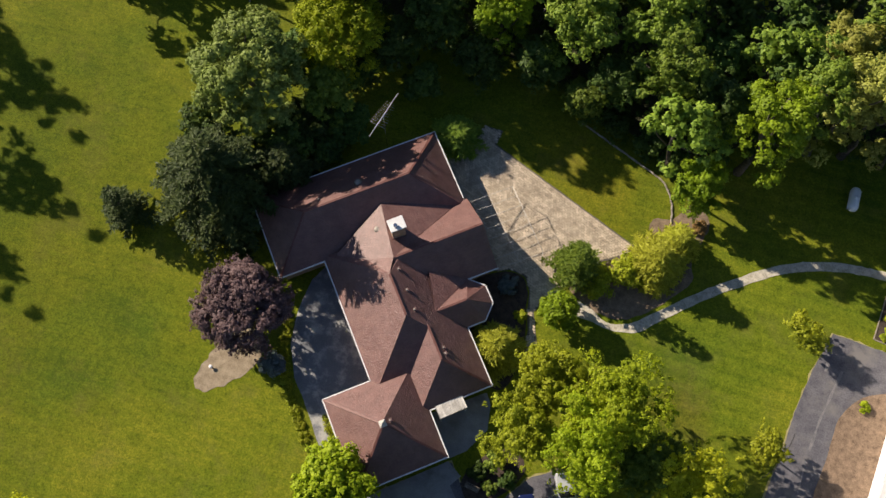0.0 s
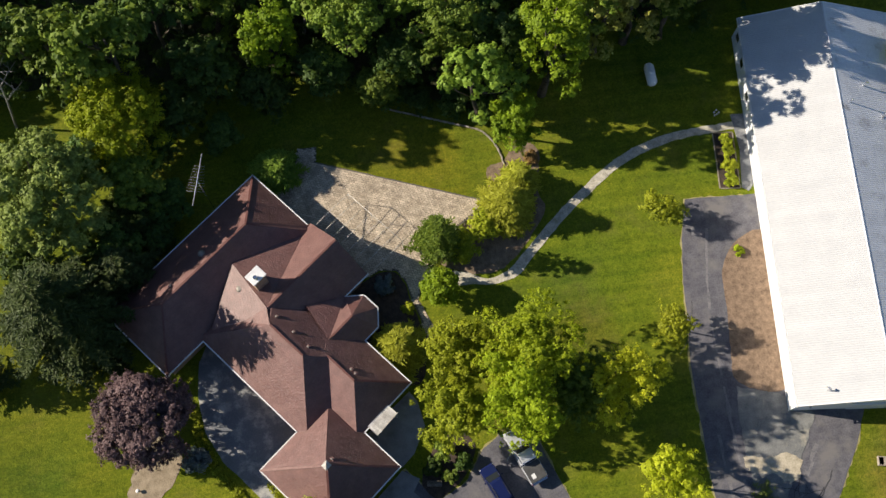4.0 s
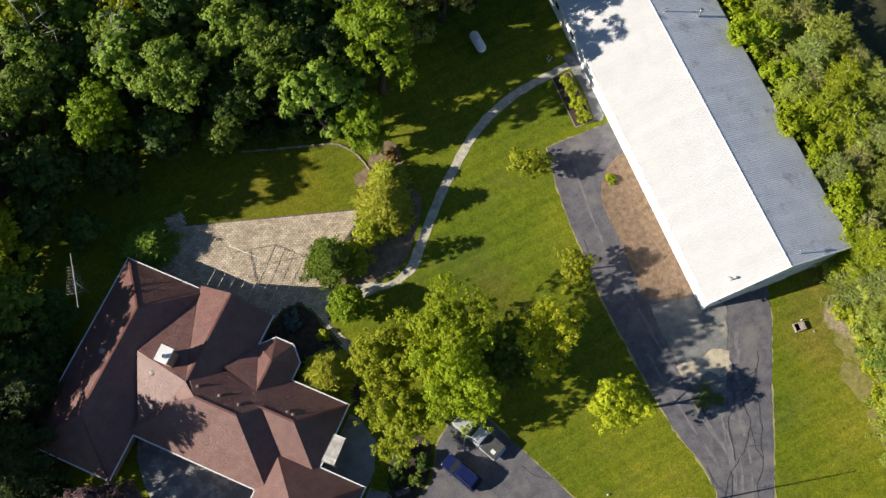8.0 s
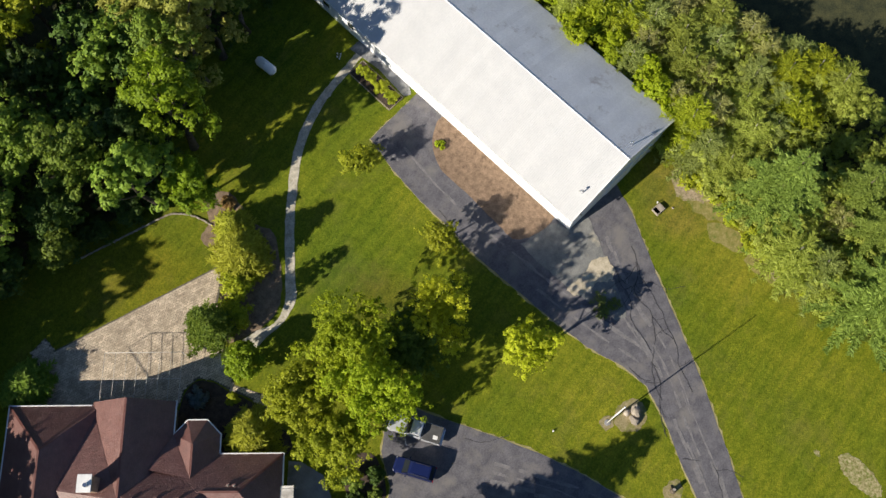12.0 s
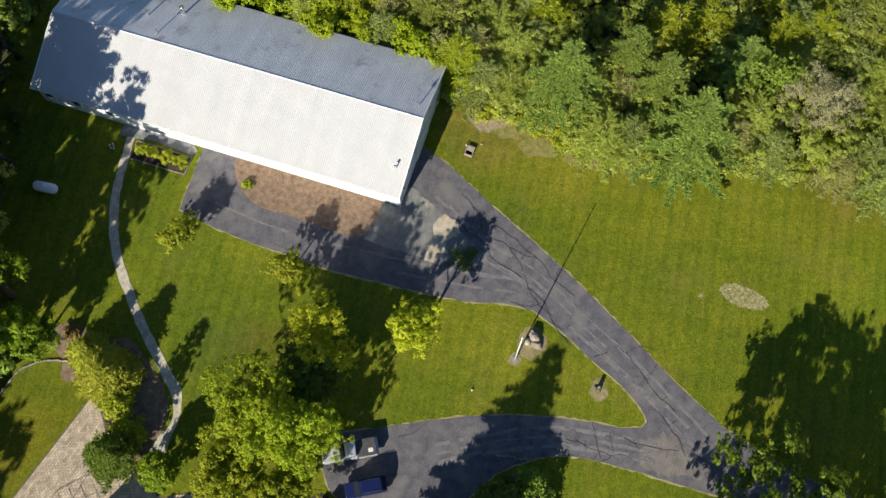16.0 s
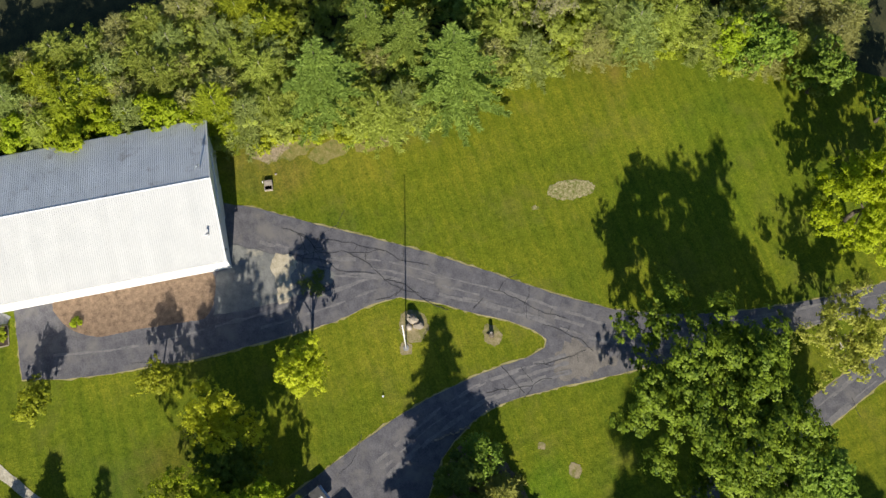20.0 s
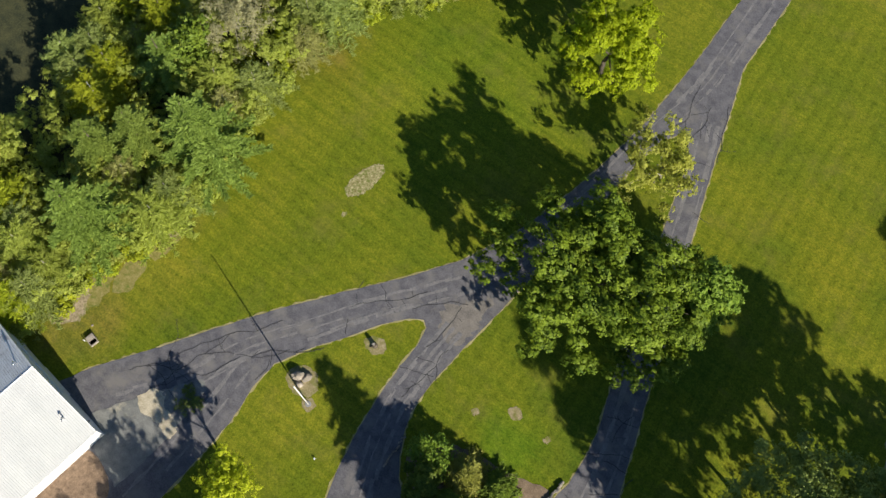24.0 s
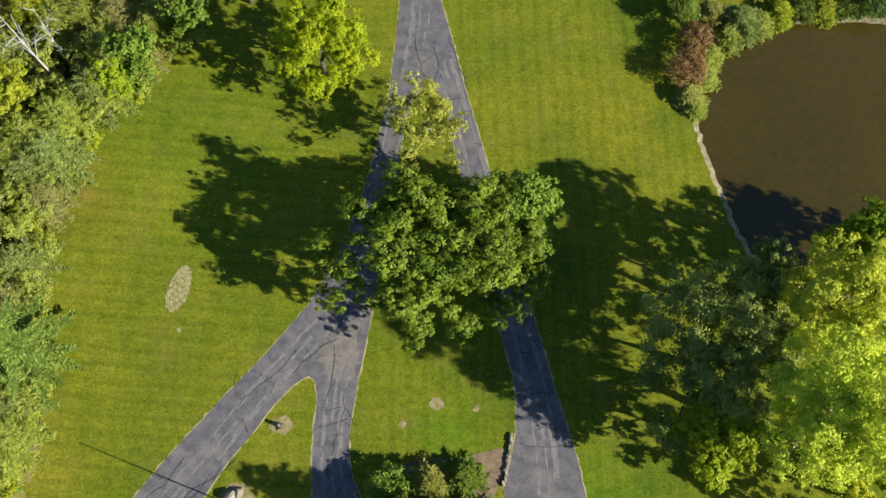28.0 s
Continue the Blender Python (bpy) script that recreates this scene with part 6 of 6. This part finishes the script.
for k, (x, y, r, h, m, text) in enumerate((
        (-35.6, -77.5, 4.0, 9.0, L_DARK, "dark green tree beyond the pond"), (-41.5, -78.0, 4.4, 10.0, L_DARK, "dark green tree beyond the pond"),
        (-47.5, -77.0, 4.2, 9.5, L_DARK, "dark green tree beyond the pond"), (-53.5, -77.5, 4.6, 10.0, L_GREEN, "green tree beyond the pond"),
        (-60.0, -76.0, 4.6, 10.0, L_DARK, "dark green tree beyond the pond"), (-38.5, -84.0, 4.8, 11.0, L_GREEN, "green tree beyond the pond"),
        (-46.0, -85.0, 4.8, 11.0, L_DARK, "dark green tree beyond the pond"), (-29.5, -79.5, 3.4, 6.0, L_GREEN, "green tree beyond the pond"))):
    broad_tree("far_pond_tree", x, y, r, h, m, text, 700 + k, low=0.5, boughs=34, tufts=12, per=18, size=0.28, limbs=3, sides=3, group="trees beyond the pond")
shrub("pond_shrub", -27.6, -72.6, 2.6, 3.4, L_RED, "russet shrub behind the pond bank", 520, clumps=60, per=70, size=0.14, ragged_by=0.1, group="pond bank shrubs")
shrub("loop_shrub", 8.6, -8.8, 2.8, 3.2, L_GREEN, "dark green shrub in the loop bed", 138, clumps=50, ragged_by=0.3)
conifer("golden_shrub", 4.0, -9.6, 2.7, 3.6, L_GOLD, "feathery golden shrub in the loop bed", 139, whorls=8, arms=12, per=6, size=0.11, droop=0.2, long=5.0, category="shrub")
conifer("loop_shrub", 0.2, -10.2, 2.6, 2.8, L_GREEN, "feathery green shrub in the loop bed", 140, whorls=8, arms=11, per=6, size=0.12, droop=0.15, category="shrub")
broad_tree("loop_tree", 7.4, -6.0, 3.0, 4.6, L_GREEN, "dark green small tree in the loop bed", 146, low=0.4)
conifer("spruce_tree", -2.4, -0.7, 7.6, 15, L_SPRUCE, "tall dark spruce at the head of the loop bed", 154, whorls=17, arms=13, per=7, size=0.14, droop=0.25, shape=0.75)
shrub("loop_shrub", 3.4, -5.6, 2.6, 2.6, L_GREEN, "green shrub in the loop bed", 141, clumps=44, ragged_by=0.3)
shrub("loop_shrub", -0.8, -6.6, 2.0, 2.0, L_DARK, "dark green shrub in the loop bed", 149, clumps=40, ragged_by=0.3)

for k, (x, y, r, h) in enumerate(((0.2, 11.6, 1.1, 1.2), (1.8, 13.0, 1.4, 1.8), (3.4, 11.6, 1.3, 1.4), (1.9, 10.3, 0.9, 0.9))):
    shrub("bench_shrub", x, y, r, h, (L_DARK, L_GREEN)[k % 2], "dark green shrub in the bed round the bench", 360 + k, clumps=22, group="bench bed shrubs")

# ---- woods: a few kinds, planted many times ----
def inside(x, y, poly):
    hit = False
    for (x0, y0), (x1, y1) in zip(poly, poly[1:] + poly[:1]):
        if (y0 > y) != (y1 > y) and x < (x1 - x0) * (y - y0) / (y1 - y0) + x0:
            hit = not hit
    return hit


def edge_gap(x, y, poly):
    best = 1e9
    for (x0, y0), (x1, y1) in zip(poly, poly[1:] + poly[:1]):
        dx, dy = x1 - x0, y1 - y0
        k = min(1, max(0, ((x - x0) * dx + (y - y0) * dy) / (dx * dx + dy * dy)))
        best = min(best, math.hypot(x - x0 - k * dx, y - y0 - k * dy))
    return best


def plant(kinds, poly, gap, margin, limit, seed, bounds, clear=(), vary=(0.8, 1.2), room=5.0):
    """Plants copies of the kinds over a stretch of ground at about the given spacing."""
    rnd, spots = random.Random(seed), []
    x0, x1, y0, y1 = bounds
    for _ in range(limit * 25):
        x, y = rnd.uniform(x0, x1), rnd.uniform(y0, y1)
        if not inside(x, y, poly) or edge_gap(x, y, poly) < margin:
            continue
        if any(math.dist((x, y), p) < room for p in clear):
            continue
        if any((x - a) ** 2 + (y - b) ** 2 < gap * gap for a, b in spots):
            continue
        spots.append((x, y))
        if len(spots) >= limit:
            break
    for i, (x, y) in enumerate(spots):
        k = rnd.choice(kinds)
        s = rnd.uniform(*vary)
        copy = copy_thing(k, pose(x, y, 0, 0, 0, rnd.uniform(0, 360)))
        copy.scale = (s, s, s * rnd.uniform(0.9, 1.15))
    return spots


FAR = dict(boughs=26, tufts=10, per=16, size=0.38, limbs=3, sides=3)
SCRUB = dict(boughs=15, bough=1.45, tufts=27, tuft=0.4, per=14, size=0.29, limbs=3, sides=3, low=0.4, form=0.35)
FRONT = dict(boughs=46, bough=1.15, tufts=15, tuft=0.40, per=22, size=0.21, limbs=5, ragged_by=0.32)
tall = broad_tree("tall_tree", 21.9, 52.8, 5.0, 20.4, L_VIVID, "tall vivid green tree at the edge of the north wood", 200, low=1.5, **FRONT)
FRONT_N = [(21.9, 52.8)]
# L_DARK rows hold the shade of the wood in their leaf colour
for k, (x, y, r, h, low, m, text) in enumerate((
        (0.6, 60.8, 5.6, 16.0, 3.0, L_GREEN, "broad olive-green tree at the edge of the north wood"),
        (11.0, 57.0, 4.0, 17.5, 1.5, L_GREEN, "lit green tree at the edge of the north wood"),
        (9.0, 64.0, 5.2, 16.0, 3.0, L_GREEN, "green tree in the north wood"),
        (5.6, 57.4, 3.6, 11.5, 1.0, L_DARK, "green tree, leaves darkened for the shade of the north wood"),
        (16.0, 55.8, 3.6, 14.0, 1.0, L_DARK, "green tree, leaves darkened for the shade of the north wood"),
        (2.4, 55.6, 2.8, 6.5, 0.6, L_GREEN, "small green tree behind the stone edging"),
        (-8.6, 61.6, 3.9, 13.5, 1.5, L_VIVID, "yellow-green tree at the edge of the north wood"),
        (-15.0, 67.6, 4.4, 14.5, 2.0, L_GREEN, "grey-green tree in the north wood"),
        (-16.8, 60.2, 4.6, 11.0, 0.8, L_DARK, "green tree at the wood's edge, leaves darkened for deep shade"),
        (-10.6, 57.4, 3.3, 7.5, 0.6, L_DARK, "green tree at the wood's edge, leaves darkened for deep shade"),
        (-3.8, 58.2, 3.4, 9.0, 0.8, L_DARK, "green tree at the wood's edge, leaves darkened for deep shade"),
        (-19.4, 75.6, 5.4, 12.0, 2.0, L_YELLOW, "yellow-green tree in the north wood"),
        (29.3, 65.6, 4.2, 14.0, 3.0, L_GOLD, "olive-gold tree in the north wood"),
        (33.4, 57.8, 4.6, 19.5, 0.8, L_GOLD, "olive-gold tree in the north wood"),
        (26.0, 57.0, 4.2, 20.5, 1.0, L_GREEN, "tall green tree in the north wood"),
        (18.6, 56.6, 3.4, 12.0, 0.5, L_DARK, "green tree, leaves darkened for the shade of the north wood"),
        (24.2, 55.6, 3.2, 11.0, 0.5, L_DARK, "green tree, leaves darkened for the shade of the north wood"),
        (29.4, 57.2, 4.8, 21.0, 0.5, L_GOLD, "tall olive-gold tree behind the propane tank"),
        (1.8, 73.0, 5.2, 13.0, 2.0, L_YELLOW, "yellow-green tree deep in the north wood"),
        (38.0, 57.6, 4.2, 17.0, 0.6, L_GREEN, "green tree behind the propane tank"))):
    broad_tree("woodland_tree", x, y, r, h, m, text, 600 + k, low=low, group="north wood", **FRONT)
    FRONT_N.append((x, y))
north = [broad_tree("woodland_tree", 22.0, 62.5, 5.0, 15, L_GREEN, "green tree in the north wood", 201, group="north wood", **FAR),
         broad_tree("woodland_tree", -3.1, 68.4, 4.8, 14, L_GREEN, "green tree in the north wood", 202, group="north wood", **FAR),
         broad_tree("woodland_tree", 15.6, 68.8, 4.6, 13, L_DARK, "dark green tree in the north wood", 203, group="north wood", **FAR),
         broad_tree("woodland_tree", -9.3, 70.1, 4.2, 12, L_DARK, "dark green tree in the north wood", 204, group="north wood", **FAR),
         broad_tree("woodland_tree", -13, 79, 4.8, 15, L_YELLOW, "yellow-green tree in the north wood", 205, group="north wood", **FAR)]
plant([north[0], north[1], north[0], north[2], north[3], north[2], north[3], north[4]], FOREST_N, 5.2, 1.2, 150, 7, (-75, 60, 50, 92), FRONT_N)
PINES = [(55.2, -7.2), (50.6, -22.2), (57.2, -18.6), (61, -15), (61.5, -28)]
FEATHER = dict(whorls=7, arms=13, per=6, size=0.105, long=5.2, droop=0.10, sides=3, step=0.55, shape=0.42, category="tree", bark=PALEBARK)
east = [conifer("scrub_tree", 64.4, 9.1, 4.2, 6.0, L_SCRUB, "pale olive-green feathery tree in the east wood", 211, group="east wood", **FEATHER),
        conifer("scrub_tree", 65.9, -3.7, 4.4, 6.8, L_YELLOW, "yellow-green feathery tree in the east wood", 212, group="east wood", **FEATHER),
        conifer("scrub_tree", 57.0, -14.8, 3.4, 5.2, L_TAN, "tan-olive feathery tree in the east wood", 213, group="east wood", **FEATHER),
        broad_tree("scrub_tree", 60, -32, 3.6, 9, L_GREEN, "green scrub tree in the east wood", 214, group="east wood", **SCRUB),
        conifer("scrub_tree", 66.0, 20.0, 4.0, 6.2, L_SAGE, "grey-green feathery tree in the east wood", 215, group="east wood", **FEATHER)]
plant([east[0], east[0], east[0], east[2], east[2], east[1], east[4], east[4]], FOREST_E, 3.1, 0.8, 270, 8, (40, 73, -74, 52),
      PINES + [(65.5, -9.0), (53.5, -58.6), (58.3, -53.0), (58.2, -37.7), (69.5, -15)], (0.9, 1.12), 6.2)
broad_tree("twiggy_tree", 58.2, -37.7, 5.0, 8.0, L_TWIG, "bare tan-grey twiggy tree in the east wood", 216, low=1.0, boughs=56, bough=1.1, tufts=14, tuft=0.4, per=20, size=0.10, limbs=9, bark=PALEBARK, form=0.3)
broad_tree("yellowing_tree", 58.3, -53.0, 6.0, 11.0, L_YELLOW, "broad yellow-green tree in the east wood", 217, low=1.5, boughs=60, bough=1.2, tufts=15, tuft=0.4, per=22, size=0.2)
broad_tree("edge_tree", 44.6, -56.6, 3.8, 6.5, L_LIME, "bright green leafy tree at the edge of the east wood", 218, low=0.5, boughs=44, bough=0.9, tufts=13, tuft=0.32, per=22, size=0.18)
broad_tree("edge_tree", 52.6, -41.2, 3.2, 3.6, L_LIME, "low bright green leafy tree at the edge of the east wood", 219, low=0.3, boughs=34, bough=0.8, tufts=13, tuft=0.3, per=22, size=0.18)
pine = conifer("pine_tree", *PINES[0], 6.0, 15.5, L_PINE, "blue-green pine at the wood's edge", 221, whorls=11, arms=9, per=10, size=0.12, group="pines", droop=0.10, long=4.4, step=0.42, twig_reach=0.20, shape=0.75)
for (x, y), q, tall_, r in zip(PINES[1:], (1.12, 0.8, 0.8, 0.85), (1.06, 0.8, 0.7, 0.7), (40, 200, 100, 160)):
    c = copy_thing(pine, pose(x, y, 0, 0, 0, r))
    c.scale = (q, q, tall_)
for x, y, k in ((60.6, 15.5, 4), (62.6, 25.5, 0), (64.4, 34, 0), (45.6, -55.7, 0), (41.0, -59.1, 3), (35.6, -64, 3), (29, -70, 3), (58.0, 4.5, 2)):
    copy_thing(east[k], pose(x, y, 0, 0, 0, x * 7))
wall_tree = broad_tree("wall_tree", 59.6, 12.2, 3.3, 6.5, L_LIME, "bright green leafy tree leaning over the barn eave", 222, low=0.5, boughs=34, bough=0.95, tufts=13, tuft=0.36, per=20, size=0.2, group="barn side trees")
for x, y, q in ((60.6, 17.6, 0.85), (61.2, 22.6, 1.1), (62.6, 28.6, 0.9), (63.2, 34.6, 1.1), (64.4, 40.4, 0.95), (65.2, 46.4, 1.1), (58.0, 7.4, 0.8)):
    c = copy_thing(wall_tree, pose(x, y, 0, 0, 0, y * 29))
    c.scale = (q, q, q)
for x, y, k, q in ((38.5, 64.0, 2, 1.2), (34.5, 69, 1, 1.2), (44, 66.5, 3, 1.2)):
    c = copy_thing(north[k], pose(x, y, 0, 0, 0, x * 13))
    c.scale = (q, q, q)
for x, y in ((-91.5, 52.5), (-86.6, 40.4), (-98.8, 58.0), (-89.3, 30.8)):
    c = copy_thing(tall, pose(x, y, 0, 0, 0, x * 19))
    c.scale = (1.0, 1.0, 0.95)
for x, y, k in ((-62.5, 60.5, 1), (-57, 63, 2), (-77, 19, 2), (-82, 10, 1), (-73, 67, 1), (-66, 69, 0)):
    c = copy_thing(north[k], pose(x, y, 0, 0, 0, y * 11))
    c.scale = (0.9, 0.9, 0.95)

for k, (x, y, r, h, m) in enumerate(((6.8, 55.0, 2.2, 2.4, L_DARK), (11.5, 53.6, 2.4, 2.6, L_DARK), (2.5, 57.0, 2.4, 3.0, L_GREEN), (14.2, 51.6, 1.8, 2.0, L_DARK), (18.6, 44.6, 0.9, 0.8, L_RED))):
    shrub("border_shrub", x, y, r, h, m, ("dark green shrub behind the stone edging", "russet low shrub in the mulch bed")[k == 4], 320 + k, clumps=34, size=0.28, group="border shrubs")
EDGE_E = [(56.5, 9), (54.0, 4), (52.0, -2), (48.0, -17), (49.0, -29), (50.3, -33), (50.5, -40), (48.3, -46), (46.0, -51), (39.5, -59), (34, -66)]
edge_kinds = [shrub("edge_shrub", 55.2, 6.5, 2.2, 2.6, L_SCRUB, "bright shrub at the edge of the east wood", 340, clumps=34, per=80, size=0.19, group="edge shrubs"),
              shrub("edge_shrub", 53.0, 1.4, 2.0, 2.2, L_YELLOW, "yellow-green shrub at the edge of the east wood", 341, clumps=34, per=80, size=0.19, group="edge shrubs")]
rnd = random.Random(9)
for (xa, ya), (xb, yb) in zip(EDGE_E, EDGE_E[1:]):
    n = max(1, int(math.dist((xa, ya), (xb, yb)) / 3.0))
    for k in range(n):
        u = (k + rnd.random()) / n
        c = copy_thing(rnd.choice(edge_kinds), pose(xa + (xb - xa) * u + rnd.uniform(0, 2.5), ya + (yb - ya) * u, 0, 0, 0, rnd.uniform(0, 360)))
        c.scale = [rnd.uniform(0.6, 1.15)] * 3


def undergrowth(name, poly, bounds, count, low, tall, mat, label, seed, deep):
    """Low bushes that fill the ground between the trunks near the wood's edge."""
    rnd, cs, rs = random.Random(seed), [], []
    x0, x1, y0, y1 = bounds
    while len(cs) < count:
        x, y = rnd.uniform(x0, x1), rnd.uniform(y0, y1)
        if inside(x, y, poly) and edge_gap(x, y, poly) < deep:
            cs.append((x, y, rnd.uniform(low, tall)))
            rs.append(rnd.uniform(0.7, 1.4))
    tagged(part(name, tufted_mesh(name, cs, rs, 7, 0.42, 32, 0.155, mat, seed, 3, long=2.4)), label, "undergrowth", kind="stuff")


undergrowth("undergrowth", FOREST_E, (44, 74, -76, 56), 1900, 1.2, 4.4, L_SCRUB, "pale olive tangled undergrowth of the east wood", 401, 24)
undergrowth("undergrowth", FOREST_E, (44, 70, -76, 40), 350, 0.3, 1.6, L_YELLOW, "bright yellow-green brambles at the edge of the east wood", 402, 6)
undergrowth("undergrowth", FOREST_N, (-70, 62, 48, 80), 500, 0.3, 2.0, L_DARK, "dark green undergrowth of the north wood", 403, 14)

# ---- cracks in the asphalt ----
def crack_mesh(seed, starts, length, width):
    g = random.Random(seed)
    v, f = [], []

    def run(x, y, way, far, w, depth):
        p, d, prev = Vector((x, y)), way, None
        while far > 0:
            n = Vector((-math.sin(d), math.cos(d))) * w * g.uniform(0.5, 1.2)
            now = (len(v), len(v) + 1)
            v.extend([(p.x + n.x, p.y + n.y, 0.056), (p.x - n.x, p.y - n.y, 0.056)])
            if prev:
                f.append((prev[0], prev[1], now[1], now[0]))
            prev = now
            step = g.uniform(0.25, 0.5)
            p = p + Vector((math.cos(d), math.sin(d))) * step
            d += g.uniform(-0.45, 0.45)
            d += (way - d) * 0.25
            far -= step
            if depth and g.random() < 0.09:
                run(p.x, p.y, d + g.choice((-1, 1)) * g.uniform(0.6, 1.3), far * 0.35, w * 0.8, depth - 1)

    for x, y, way in starts:
        run(x, y, radians(way), length * g.uniform(0.6, 1.3), width, 2)
    return mesh_of("crack", v, f, CRACKMAT)


WEAR = material("polished_asphalt", (0.125, 0.122, 0.132), (0.235, 0.225, 0.228), 1.4, 0.9, 7, 0.4)


def wear_mesh(seed, line, offsets):
    """Broken pale wheel streaks along a drive, ragged at their sides."""
    g, v, f = random.Random(seed), [], []
    pts = [Vector(p) for p in curved(line, False, 8)]
    for tier, off in enumerate(offsets):
        prev, left, width = None, 0, 0.2
        for a, b in zip(pts, pts[1:]):
            if left <= 0:
                prev, left, width = None, g.randint(3, 9), g.choice((0.0, 0.10, 0.16, 0.24))
            left -= 1
            if not width:
                prev = None
                continue
            side = Vector((-(b - a).y, (b - a).x)).normalized()
            c = a + side * (off + g.uniform(-0.06, 0.06))
            w = side * width * g.uniform(0.4, 1.2)
            v.extend([(c.x + w.x, c.y + w.y, 0.035 + 0.004 * tier), (c.x - w.x, c.y - w.y, 0.035 + 0.004 * tier)])
            if prev is not None:
                f.append((prev, prev + 1, len(v) - 1, len(v) - 2))
            prev = len(v) - 2
    return mesh_of("wear_streak", v, f, WEAR)


CRACKMAT = material("dark_crack", (0.026, 0.026, 0.03), (0.055, 0.055, 0.058), 3, 0.95, 12, 0.2)
road = bpy.data.objects["road"]
for k, (x, y, way, far, w) in enumerate(((40.6, 1.5, -128, 15, 0.045), (42.0, 3.0, -127, 18, 0.04), (33.0, -9.0, -40, 2.6, 0.045), (15.2, -20.5, 60, 3.0, 0.05), (14.2, -17.8, 10, 2.4, 0.05), (-10.0, -20.0, 2, 4.0, 0.05), (-8.4, -25.0, 18, 3.4, 0.05), (1.0, -57.0, 12, 3.2, 0.05), (-11.0, -15.5, -75, 5, 0.04), (-4.0, -43.5, 14, 3.6, 0.05), (9.0, -55.0, 5, 3.0, 0.04), (38.5, 3.0, -126, 16, 0.04), (34.5, -5.0, -10, 3.0, 0.045), (31.5, -6.5, -125, 14, 0.05),
                                         (29.6, -4.5, -95, 3.5, 0.05), (24.5, -14.6, -55, 2.6, 0.05), (20.0, -21.5, -130, 6, 0.045), (13.8, -20.0, 70, 7, 0.05), (13.4, -16.5, 25, 3.4, 0.05),
                                         (15.5, -25.0, 100, 5, 0.045), (-9.6, -21.6, 12, 4.5, 0.05), (-10.6, -17.6, 20, 5, 0.045), (-7.0, -22, -80, 6, 0.04), (-11.6, -14.0, -5, 5, 0.04),
                                         (-2.6, -50.6, 15, 3.6, 0.05), (0.6, -58.0, -70, 7, 0.04), (5.0, -64.0, 100, 6, 0.04), (7.6, -66.0, 95, 7, 0.04), (32.5, 24.0, -95, 6, 0.03), (12.4, 6.0, -60, 5, 0.03),
                                         (26.0, -17.5, -128, 8, 0.04), (22.0, -20.0, -20, 3, 0.045))):
    part("crack", crack_mesh(500 + k, [(x, y, way)], far, w * 0.8), None, road)

for k, line in enumerate(([(7.2, -100), (7.0, -71), (7.4, -64), (9.2, -55), (10.6, -46), (12.6, -37), (15.3, -30), (19.2, -24.5), (23.8, -19), (28, -13), (32.5, -7), (36, 0), (41, 7)],
                          [(3.9, -62), (1.2, -54), (-0.5, -48), (-3.8, -36), (-6.2, -26.5), (-7.7, -20), (-8.8, -13), (-9.2, -7)],
                          [(14.8, -22.5), (15.2, -16), (15.0, -11), (13.6, -5), (11, 2)],
                          [(31.5, -5), (31.6, 4), (32.4, 14), (33.6, 24), (36, 33)])):
    part("wear_streak", wear_mesh(90 + k, line, (-1.05, -0.85, 0.0, 0.8, 1.1) if k < 3 else (-0.9, 0.7)), None, road, "pale worn wheel streaks")

# ---- patio pavers ----
patio = bpy.data.objects["patio"]
shape = box(-0.182, 0.182, -0.117, 0.117, 0.0, 0.04)
paver_mesh = bpy.data.meshes.new("paver")
shape.to_mesh(paver_mesh)
shape.free()
paver_mesh.materials.append(PAVER)
base_v = np.array([v.co[:] for v in paver_mesh.vertices])
base_f = [tuple(p.vertices) for p in paver_mesh.polygons]
turn = radians(-25.0)
ca, sa = math.cos(turn), math.sin(turn)
rnd, near, far_v, far_f = random.Random(77), 0, [], []
spots = []
for j in range(-115, 115):
    for i in range(-80, 80):
        u, w = i * 0.4 + (0.2 if j % 2 else 0.0), j * 0.27
        x, y = 0.0 + u * ca - w * sa, 40.0 + u * sa + w * ca
        if inside(x, y, PATIO) and edge_gap(x, y, PATIO) > 0.1:
            spots.append((x, y))
spots.sort(key=lambda p: p[1])
for x, y in spots:
    a = turn + radians(rnd.uniform(-1.5, 1.5))
    z = 0.02 + rnd.uniform(-0.006, 0.006)
    if near < 300:
        part("paver", paver_mesh, None, patio, at=pose(x, y, z, 0, 0, math.degrees(a)))
        near += 1
    else:
        c, s = math.cos(a), math.sin(a)
        k = len(far_v)
        far_v += [(x + c * px - s * py, y + s * px + c * py, z + pz) for px, py, pz in base_v]
        far_f += [tuple(k + q for q in fc) for fc in base_f]
tagged(part("far_pavers", mesh_of("far_pavers", far_v, far_f, PAVER), None, patio, "weathered tan pavers"), kind="stuff")
